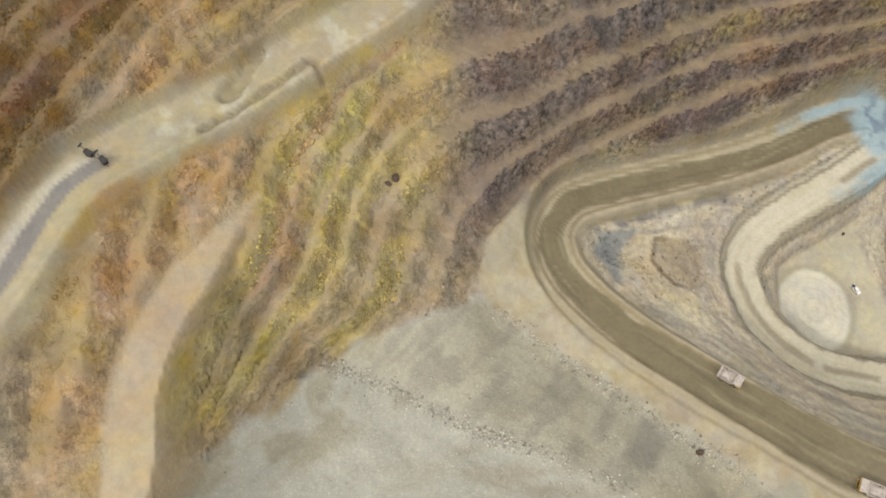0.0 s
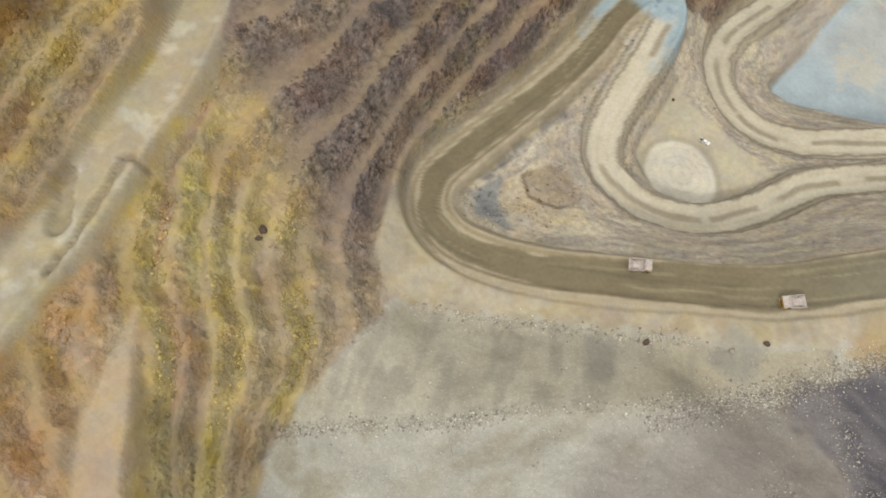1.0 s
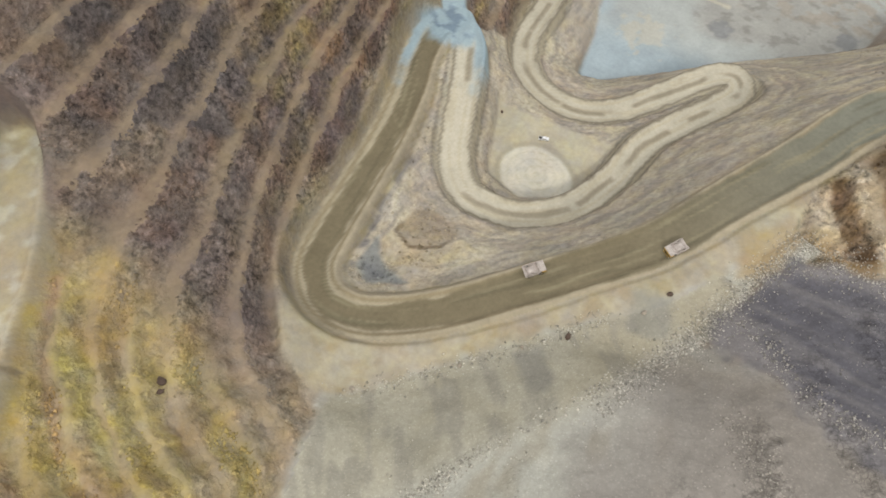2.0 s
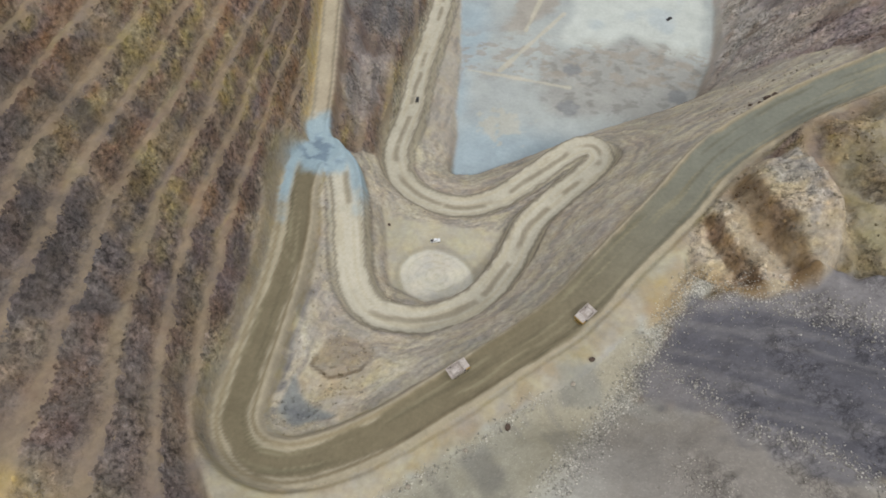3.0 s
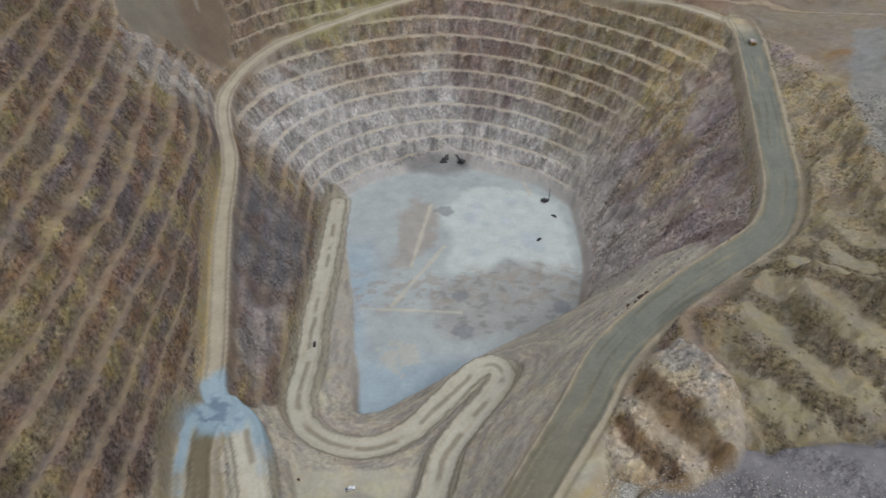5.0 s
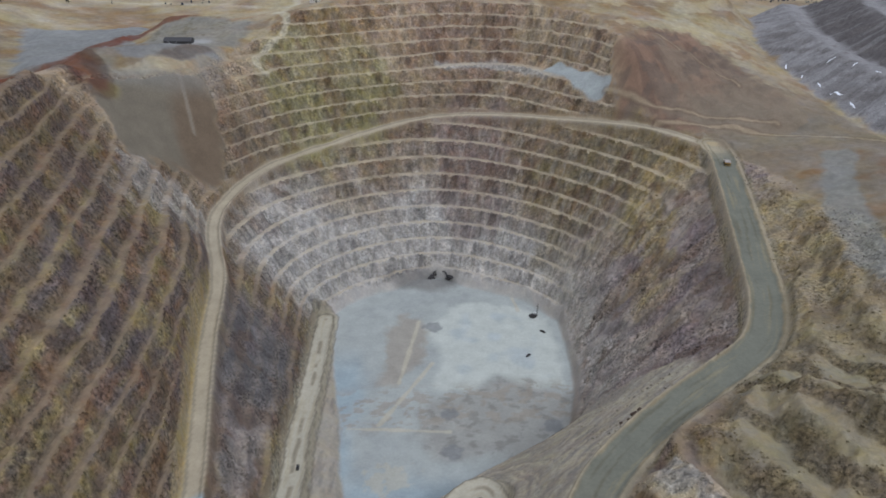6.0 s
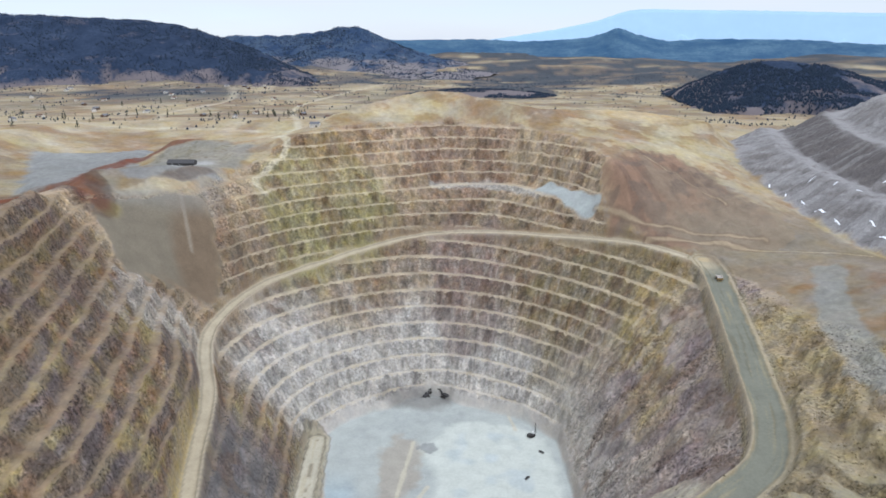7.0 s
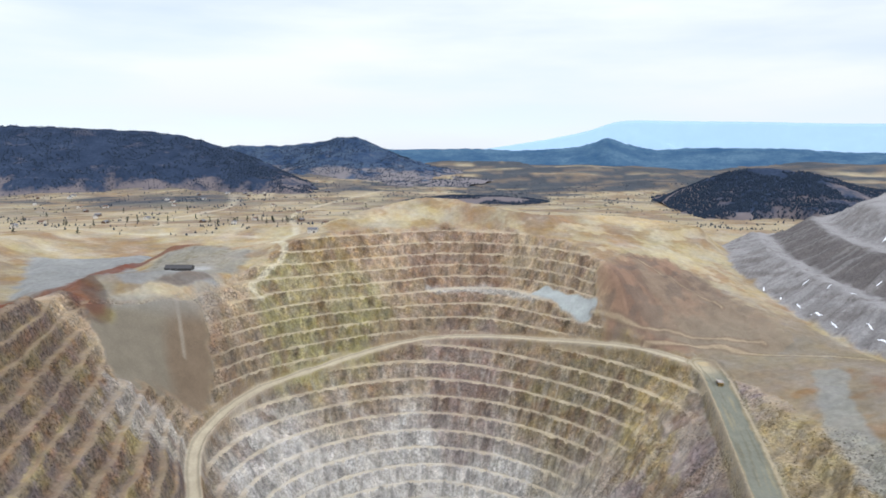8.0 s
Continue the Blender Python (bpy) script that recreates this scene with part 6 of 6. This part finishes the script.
# ---- vehicles ----
truck_up = haul_truck("dusty cream dump truck loaded with pale ore on the haul road")
put_on_road(truck_up, HAUL, -22, 116)
truck_down = copy_thing(truck_up, Matrix())
truck_down["label"] = "dusty cream dump truck driving down the haul road"
put_on_road(truck_down, HAUL, 25, 150, True)
truck_top = copy_thing(truck_up, Matrix())
truck_top["label"] = "far dump truck at the top of the haul road"
put_on_road(truck_top, HAUL, 243, 580, True)
dark_pickup = pickup("dark grey pickup truck driving on the pale ramp", M_DARKPAINT)
put_on_road(dark_pickup, RAMP, -101, 342, True, 1.0)
white_pickup = pickup("white pickup truck parked on the dusty pad", M_WHITE)
put(white_pickup, -56, 212, 70)
for fx, fy, fh in ((86, 538, 130), (69, 500, 40)):
    p_ = copy_thing(dark_pickup, Matrix())
    p_["label"] = "dark grey pickup truck parked on the pit floor"
    put(p_, fx, fy, fh)
digger = excavator("dark crawler excavator digging at the foot of the north wall")
put(digger, -20, 630, 30)
digger_2 = copy_thing(digger, Matrix())
digger_2["label"] = "dark crawler excavator beside the muck pile"
put(digger_2, -2, 631, 310)
rig = drill_rig("dark blast-hole drill rig on the pit floor")
put(rig, 80, 564, 60)


def generator(label):
    t = thing("light_plant", label, "light plant", "light plants on the shelf")
    part("housing", made(lambda bm: box(bm, (0, 0, 1.2), (2.8, 1.7, 1.5), 0.15)), M_DARKPAINT, t)
    part("drawbar", made(lambda bm: tube(bm, (1.4, 0, 0.6), (2.7, 0, 0.5), 0.08, n=8)), M_STEEL, t)
    mast = part("mast", made(lambda bm: tube(bm, (-0.9, 0, 1.9), (-0.9, 0, 5.2), 0.09, n=8)), M_STEEL, t)
    part("lamp_head", made(lambda bm: box(bm, (-0.9, 0, 5.3), (0.5, 1.6, 0.4), 0.05)), M_DARKPAINT, mast)
    for s in (-1, 1):
        wheel(t, -0.2, s * 0.85, 0.4, 0.28)
    return t


plant = generator("dark towed light plant beside the shelf road")
put(plant, -113, -85, 40)
plant_2 = copy_thing(plant, Matrix())
put(plant_2, -110, -81, 60)

# ---- sheds above the rim and houses on the plain ----
def shed(label, lx, ly, hz, wall_mat, roof_mat, name="shed", category="shed", group=""):
    t = thing(name, label, category, group)
    part("wall", made(lambda bm: slab(bm, [(-ly / 2, -1), (ly / 2, -1), (ly / 2, hz), (0, hz + ly * 0.28), (-ly / 2, hz)], -lx / 2, lx / 2),
                      lambda bm: bmesh.ops.rotate(bm, verts=bm.verts, cent=(0, 0, 0), matrix=Matrix.Rotation(radians(90), 3, "Z"))), wall_mat, t)
    for s in (-1, 1):
        part("roof", made(lambda bm: slab(bm, [(0, hz + ly * 0.28), (s * (ly / 2 + 0.5), hz - 0.28), (s * (ly / 2 + 0.5), hz - 0.02), (0, hz + ly * 0.28 + 0.3)], -lx / 2 - 0.4, lx / 2 + 0.4),
                          lambda bm: bmesh.ops.rotate(bm, verts=bm.verts, cent=(0, 0, 0), matrix=Matrix.Rotation(radians(90), 3, "Z"))), roof_mat, t)
    part("door", made(lambda bm: box(bm, (lx * 0.2, -ly / 2 - 0.05, 1.1), (min(3.0, lx * 0.2), 0.12, 2.2))), M_STEEL, t)
    for k in (-0.3, -0.05):
        w = part("window", made(lambda bm: box(bm, (lx * k, -ly / 2 - 0.04, hz * 0.6), (1.4, 0.12, 1.1))), M_WHITE, t)
        part("pane", made(lambda bm: box(bm, (lx * k, -ly / 2 - 0.08, hz * 0.6), (1.1, 0.12, 0.8))), M_GLASS, w)
    return t


big_shed = shed("long dark metal crusher shed on the grey pad", 30, 11, 3.6, M_DARKPAINT, M_DARKPAINT)
put(big_shed, -300, 772, 90)
rim_shed = shed("small pale shed on the rim of the pit", 12, 7, 4, M_WALLP, M_ROOF)
put(rim_shed, -165, 868, 100)
random.seed(5)
HOUSES = [shed("small pale house with a grey metal roof on the plain", 14, 9, 4, M_WALLP, M_ROOF, "house", "house", "houses on the plain"),
          shed("small brown-roofed house on the dry plain", 12, 9, 3.6, M_WALLP, M_BROWNROOF, "house", "house", "houses on the plain"),
          shed("dark timber house on the dry plain", 13, 8, 4, M_BROWNROOF, M_ROOF, "house", "house", "houses on the plain")]
spots = []
while len(spots) < 42:
    a, r = radians(random.uniform(-36, -9)), random.uniform(1350, 2450)
    hx, hy = r * math.sin(a), r * math.cos(a)
    if all(math.hypot(hx - q[0], hy - q[1]) > 40 for q in spots):
        spots.append((hx, hy))
for k, (hx, hy) in enumerate(spots):
    h = HOUSES[k] if k < 3 else copy_thing(HOUSES[k % 3], Matrix())
    put(h, hx, hy, random.uniform(0, 180))

# ---- loose rock ----
def lookup(grid, x, y):
    i = np.clip(np.searchsorted(YS, y) - 1, 0, len(YS) - 2)
    j = np.clip(np.searchsorted(XS, x) - 1, 0, len(XS) - 2)
    a, b = (x - XS[j]) / (XS[j + 1] - XS[j]), (y - YS[i]) / (YS[i + 1] - YS[i])
    if grid.ndim == 3:
        a, b = a[:, None], b[:, None]
    return (grid[i, j] * (1 - a) + grid[i, j + 1] * a) * (1 - b) + (grid[i + 1, j] * (1 - a) + grid[i + 1, j + 1] * a) * b


M_STONE = earth("loose_stone", 0.3, 1.2, 0.14, 0.2)
rng = np.random.default_rng(11)
OCTA = np.array([(1, 0, 0), (0, 1, 0), (-1, 0, 0), (0, -1, 0), (0, 0, 1), (0, 0, -1)], float)
OCTA_F = np.array([(0, 1, 4), (1, 2, 4), (2, 3, 4), (3, 0, 4), (1, 0, 5), (2, 1, 5), (3, 2, 5), (0, 3, 5)])


def stones(name, x, y, size, label, shade=(0.55, 1.25), tone=None, mix=0.5):
    """Many small angular stones lying on the land, one mesh."""
    n = len(x)
    jit = OCTA[None] * (0.7 + 0.6 * rng.random((n, 6, 1))) + 0.35 * (rng.random((n, 6, 3)) - 0.5)
    turn = rng.random(n) * 6.283
    c, s = np.cos(turn)[:, None], np.sin(turn)[:, None]
    vx, vy = jit[..., 0] * c - jit[..., 1] * s * 0.8, jit[..., 0] * s + jit[..., 1] * c * 0.8
    co = np.stack([vx, vy, jit[..., 2] * 0.75], -1) * (size[:, None, None] * 0.5)
    co += np.stack([x, y, lookup(Z, x, y) + size * 0.12], -1)[:, None]
    faces = (OCTA_F[None] + 6 * np.arange(n)[:, None, None]).reshape(-1, 3)
    me = bpy.data.meshes.new(name)
    me.vertices.add(n * 6)
    me.vertices.foreach_set("co", co.ravel())
    me.loops.add(faces.size)
    me.loops.foreach_set("vertex_index", faces.ravel().astype(np.int32))
    me.polygons.add(len(faces))
    me.polygons.foreach_set("loop_start", np.arange(0, faces.size, 3, dtype=np.int32))
    me.update(calc_edges=True)
    base = lookup(tint, x, y)
    if tone is not None:
        base = base * (1 - mix) + tone * mix
    base = base * (shade[0] + (shade[1] - shade[0]) * rng.random((n, 1)))
    at = me.attributes.new("tint", "FLOAT_COLOR", "POINT")
    at.data.foreach_set("color", np.hstack([np.repeat(base, 6, 0), np.ones((n * 6, 1))]).ravel())
    me.materials.append(M_STONE)
    return tagged(new(name, me), label, "stones", kind="stuff")


def around(line, n, spread, pieces=6):
    p = smooth_line([(*q, 0) for q in line], pieces)
    k = rng.integers(0, len(p) - 1, n)
    s = rng.random(n)[:, None]
    q = p[k] * (1 - s) + p[k + 1] * s
    return q[:, 0] + rng.normal(0, spread, n), q[:, 1] + rng.normal(0, spread, n)


PALESTONE = srgb(206, 200, 186) * ALBEDO
# stone belts at the feet and crests of the dumps
x, y = around([(-50, -31), (-38, -10), (-19, 16), (-8, 35), (30, 93), (46, 118), (54, 142), (66, 166), (88, 178)], 2600, 1.5)
x2, y2 = around([(21, 70), (30, 88), (40, 108), (47, 122), (54, 143), (66, 168), (72, 176)], 3800, 3.6)
x4, y4 = around([(57, 130), (70, 117), (85, 102), (100, 97), (113, 87), (130, 76)], 1000, 2.6)
x5, y5 = around([(72, 166), (90, 168), (109, 160), (126, 148), (140, 136)], 2000, 5.5)
x2, y2 = np.r_[x2, x4, x5], np.r_[y2, y4, y5]
x3, y3 = around([(-66, 32), (-40, 57), (-20, 76), (0, 96), (14, 112)], 700, 2.2)
stones("stone_belt", np.r_[x, x2, x3], np.r_[y, y2, y3], 0.35 + 1.0 * rng.random(len(x) + len(x2) + len(x3)) ** 2.6, "pale angular stones along the foot of the dump slopes", (0.5, 1.4), PALESTONE, 0.6)
x, y = around([(60, 88), (72, 70), (90, 45), (110, 25)], 1500, 3.5)
u, v = rng.random(9000), rng.random(9000)
gx0, gy0 = -60 + 220 * u, -110 + 270 * v
ok = (outline(gx0, gy0, GREY) < -3) & (fbm(gx0 * 1.4 + gy0 * 0.5, gy0 * 0.5 - gx0 * 0.2, 22, 2, 161) > 0.12)
x, y = np.r_[x, gx0[ok]], np.r_[y, gy0[ok]]
stones("dump_stones", x, y, 0.3 + 0.75 * rng.random(len(x)) ** 2.5, "small stones strewn over the grey dump", (0.55, 1.35), PALESTONE, 0.45)
ok = outline(gx0, gy0, DARK) < -1
stones("dark_dump_stones", gx0[ok], gy0[ok], 0.3 + 0.8 * rng.random(ok.sum()) ** 2.5, "stones strewn over the dark rubble slope", (0.6, 1.5), PALESTONE, 0.25)


def on_walls(n, x0, x1, y0, y1, floor_=0.25):
    x, y = x0 + (x1 - x0) * rng.random(n), y0 + (y1 - y0) * rng.random(n)
    keep = rng.random(n) < np.clip(lookup(np.maximum(bare, 0.8 * firm * step(0.05, 0.4, climb)), x, y), 0, 1) * (floor_ + step(-0.1, 0.4, fbm(x, y, 26, 3, 162)))
    return x[keep], y[keep]


x, y = on_walls(110000, -260, -60, -120, 260, 0.15)
stones("fallen_rock_west", x, y, 0.4 + 1.5 * rng.random(len(x)) ** 2.5, "broken rock fallen on the benches of the west wall", (0.7, 1.35))
x, y = on_walls(50000, -320, -120, 250, 620)
stones("fallen_rock_northwest", x, y, 0.5 + 1.7 * rng.random(len(x)) ** 3, "broken rock fallen on the benches beside the ring road", (0.5, 1.35))
x, y = on_walls(60000, -220, 210, 480, 930)
stones("fallen_rock_north", x, y, 0.5 + 1.9 * rng.random(len(x)) ** 3, "broken rock fallen on the benches of the north wall", (0.6, 1.2))
x, y = on_walls(40000, 80, 300, 180, 640)
stones("fallen_rock_east", x, y, 0.5 + 1.8 * rng.random(len(x)) ** 3, "broken rock fallen on the east wall", (0.5, 1.35))


def boulder(size, seed, label, dark=1.0):
    bm = bmesh.new()
    bmesh.ops.create_icosphere(bm, subdivisions=2, radius=0.5)
    noise.seed_set(seed)
    squash = Vector((1.2, 0.9, 0.75))
    for v in bm.verts:
        d = v.co.normalized()
        k = 1 + 0.35 * noise.noise(d * 1.7 + Vector((seed, 0, 0))) + 0.12 * noise.noise(d * 4)
        v.co = Vector((v.co.x * squash.x, v.co.y * squash.y, v.co.z * squash.z)) * k * size
    me = bpy.data.meshes.new("boulder")
    bm.to_mesh(me)
    bm.free()
    me.materials.append(M_BOULDER_DARK if dark < 0.7 else M_BOULDER)
    return tagged(new("boulder", me), label, "boulder", "boulders of the mine")


M_BOULDER = plain("boulder_stone", tuple(srgb(158, 148, 132)), 0.95, 0.0, 0.4, 1.2, 0.1)
M_BOULDER_DARK = plain("dark_boulder_stone", tuple(srgb(92, 78, 68)), 0.95, 0.0, 0.4, 1.2, 0.1)
BOULDERS = [(-112, 4, 3.2, 0), (-110, 1, 2.2, 0), (2, 96, 2.6, 0), (-84, 217, 1.6, 0), (106, 309, 4.5, 0), (110, 314, 3.6, 0), (102, 305, 3.0, 0), (113, 310, 2.6, 0),
            (99, 310, 2.2, 0), (-50, -31, 2.4, 1), (-48, -29, 1.8, 1), (-52, -30, 1.5, 1), (30, 130, 2.2, 0), (24, 118, 1.8, 1), (-30, 66, 1.7, 1), (-12, 84, 1.6, 1), (-62, 38, 1.8, 1)]
for k, (bx, by, bs, pale) in enumerate(BOULDERS):
    b = boulder(bs, k + 3, "pale angular boulder on the dump slope" if pale else "dark angular boulder lying on bare ground", 1.0 if pale else 0.5)
    b.matrix_world = pose(bx, by, ground_at(bx, by) + bs * 0.22, 0, 0, 47 * k)


# ---- old snow in the gullies of the ore heap ----
def snow(x, y, lx, ly, turn, seed):
    n, m = 12, 7
    verts, faces = [], []
    c, s = math.cos(radians(turn)), math.sin(radians(turn))
    for i in range(n + 1):
        for j in range(m + 1):
            u, v = 2 * i / n - 1, 2 * j / m - 1
            w = math.sqrt(max(0.0, 1 - u * u)) * (0.75 + 0.4 * noise.noise((u * 2 + seed, v * 0.4, seed)))
            px, py = u * lx / 2, v * w * ly / 2
            qx, qy = x + c * px - s * py, y + s * px + c * py
            verts.append((qx, qy, ground_at(qx, qy) + 0.5 * (1 - abs(v)) + 0.25))
    for i in range(n):
        for j in range(m):
            a = i * (m + 1) + j
            faces.append((a, a + m + 1, a + m + 2, a + 1))
    me = bpy.data.meshes.new("snow_patch")
    me.from_pydata(verts, [], faces)
    me.materials.append(M_SNOW)
    tagged(new("snow_patch", me), "patch of old snow lying in a gully of the heap", "snow", "snow patches on the heap")


SNOW = [(366, 770, 12, 4, 70), (372, 742, 10, 3.5, 60), (378, 715, 16, 4, 80), (384, 690, 22, 5, 105), (388, 664, 14, 4, 95), (400, 745, 14, 3, 20), (412, 720, 10, 3, 30),
        (420, 690, 9, 3, 10), (408, 640, 12, 3.5, 100), (404, 612, 16, 4, 110), (440, 640, 8, 3, 40), (452, 700, 10, 3, 15), (505, 780, 14, 5, 30), (520, 742, 20, 5, 60)]
for k, q in enumerate(SNOW):
    snow(q[0], q[1], 0.75 * q[2], 0.6 * q[3], q[4], k)

# ---- trees ----
def cone_woods(name, x, y, z, tall, label):
    """Far woods: many small pines, each a ragged tapered crown of two tiers, in one mesh."""
    n, k = len(x), 5
    ang = np.arange(k) * 2 * math.pi / k
    r1 = tall * (0.30 + 0.14 * rng.random(n))
    spin = rng.random(n) * 6.28
    rx = np.cos(ang[None] + spin[:, None])
    ry = np.sin(ang[None] + spin[:, None])
    rag = 0.75 + 0.5 * rng.random((n, k))
    low = np.stack([x[:, None] + rx * r1[:, None] * rag, y[:, None] + ry * r1[:, None] * rag, np.broadcast_to((z + 0.12 * tall)[:, None], (n, k))], -1)
    mid_ = np.stack([x[:, None] + rx * r1[:, None] * 0.55 * rag, y[:, None] + ry * r1[:, None] * 0.55 * rag, np.broadcast_to((z + 0.5 * tall)[:, None], (n, k))], -1)
    top = np.stack([x, y, z + tall], -1)[:, None]
    co = np.concatenate([low, mid_, top], 1)
    f = []
    for i in range(k):
        j = (i + 1) % k
        f += [(i, j, k + j), (i, k + j, k + i), (k + i, k + j, 2 * k)]
    f = (np.array(f)[None] + (2 * k + 1) * np.arange(n)[:, None, None]).reshape(-1, 3)
    me = bpy.data.meshes.new(name)
    me.vertices.add(co.shape[0] * co.shape[1])
    me.vertices.foreach_set("co", co.ravel())
    me.loops.add(f.size)
    me.loops.foreach_set("vertex_index", f.ravel().astype(np.int32))
    me.polygons.add(len(f))
    me.polygons.foreach_set("loop_start", np.arange(0, f.size, 3, dtype=np.int32))
    me.update(calc_edges=True)
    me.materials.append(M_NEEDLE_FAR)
    return tagged(new(name, me), label, "woods", kind="stuff")


# needles of the far pines, with haze blue put into the colour
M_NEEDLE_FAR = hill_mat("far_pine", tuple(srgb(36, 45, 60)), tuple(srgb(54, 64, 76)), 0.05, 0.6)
for ob_, verts_ in far_hills[:4]:
    nx_ = 41
    grid_ = verts_.reshape(-1, nx_, 3)
    n_ = {"mountain_west": 26000, "mountain_north": 14000, "mountain_east": 26000, "forest_rise": 9000}[ob_.name]
    i_ = rng.random(n_) * (grid_.shape[0] - 1.001)
    j_ = rng.random(n_) * (nx_ - 1.001)
    a_, b_ = i_ - np.floor(i_), j_ - np.floor(j_)
    ii, jj = np.floor(i_).astype(int), np.floor(j_).astype(int)
    p_ = (grid_[ii, jj] * (1 - a_)[:, None] + grid_[ii + 1, jj] * a_[:, None]) * (1 - b_)[:, None] + (grid_[ii, jj + 1] * (1 - a_)[:, None] + grid_[ii + 1, jj + 1] * a_[:, None]) * b_[:, None]
    keep_ = (p_[:, 2] > lookup(Z, np.clip(p_[:, 0], XS[1], XS[-2]), np.clip(p_[:, 1], YS[1], YS[-2])) - 1) & (fbm(p_[:, 0], p_[:, 1], 160, 3, 171) > -0.35)
    p_ = p_[keep_]
    cone_woods("far_woods_" + ob_.name.split("_")[-1], p_[:, 0], p_[:, 1], p_[:, 2], 4 + 3 * rng.random(len(p_)), "dark pine woods on a far hillside")

# scrub and pine clumps out on the plain
n_ = 16000
a_, r_ = np.radians(-40 + 80 * rng.random(n_)), 1250 + 1700 * rng.random(n_)
px_, py_ = r_ * np.sin(a_), r_ * np.cos(a_)
dens_ = fbm(px_ * 0.7, py_, 110, 4, 172) - 0.1 + 0.25 * step(1500, 2600, r_)
ok_ = (rng.random(n_) < step(0.05, 0.5, dens_) * 0.8 + 0.02)
px_, py_ = px_[ok_], py_[ok_]
cone_woods("scrub_woods", px_, py_, lookup(Z, px_, py_), 2.5 + 3.5 * rng.random(len(px_)) ** 1.5, "scattered dark pines and scrub on the dry plain")


def pine(label, tall, seed):
    """A pine: tapered trunk, limbs and a ragged crown of many small needle clumps."""
    random.seed(seed)
    t = thing("pine_tree", label, "tree", "pines on the plain")
    part("trunk", made(lambda bm: tube(bm, (0, 0, -0.4), (0.1, 0.05, tall * 0.92), tall * 0.028, tall * 0.006, 8)), M_BARK, t)
    limbs = bmesh.new()
    crown = bmesh.new()
    for k in range(26):
        h = tall * (0.2 + 0.74 * k / 26)
        reach = tall * 0.24 * (1 - 0.9 * k / 26) * random.uniform(0.65, 1.15)
        a = random.uniform(0, 6.283)
        tip = (math.cos(a) * reach, math.sin(a) * reach, h - 0.12 * reach)
        tube(limbs, (0.08, 0.04, h), tip, tall * 0.006, tall * 0.002, 5)
        for s in (0.4, 0.7, 1.0):
            c = Vector((tip[0] * s, tip[1] * s, h - 0.12 * reach * s))
            r = bmesh.ops.create_icosphere(crown, subdivisions=1, radius=tall * 0.045 * random.uniform(0.7, 1.3))
            for v in r["verts"]:
                v.co = Vector((v.co.x, v.co.y, v.co.z * 0.55)) * random.uniform(0.7, 1.3) + c
    part("limb", limbs, M_BARK, t)
    part("crown", crown, M_NEEDLE, t)
    return t


PINES = [pine("dark green pine standing on the dry plain", 11, 1), pine("tall dark pine with a ragged crown", 14, 2), pine("small bushy pine on tan grass", 7, 3)]
random.seed(9)
for k in range(70):
    a, r = radians(random.uniform(-35, -6)), random.uniform(1180, 1900)
    if k % 3 == 0:
        a, r = radians(-17.5 + 6 * random.random()), 1420 + 90 * random.random()
    t_ = PINES[k] if k < 3 else copy_thing(PINES[k % 3], Matrix())
    put(t_, r * math.sin(a), r * math.cos(a), random.uniform(0, 360))
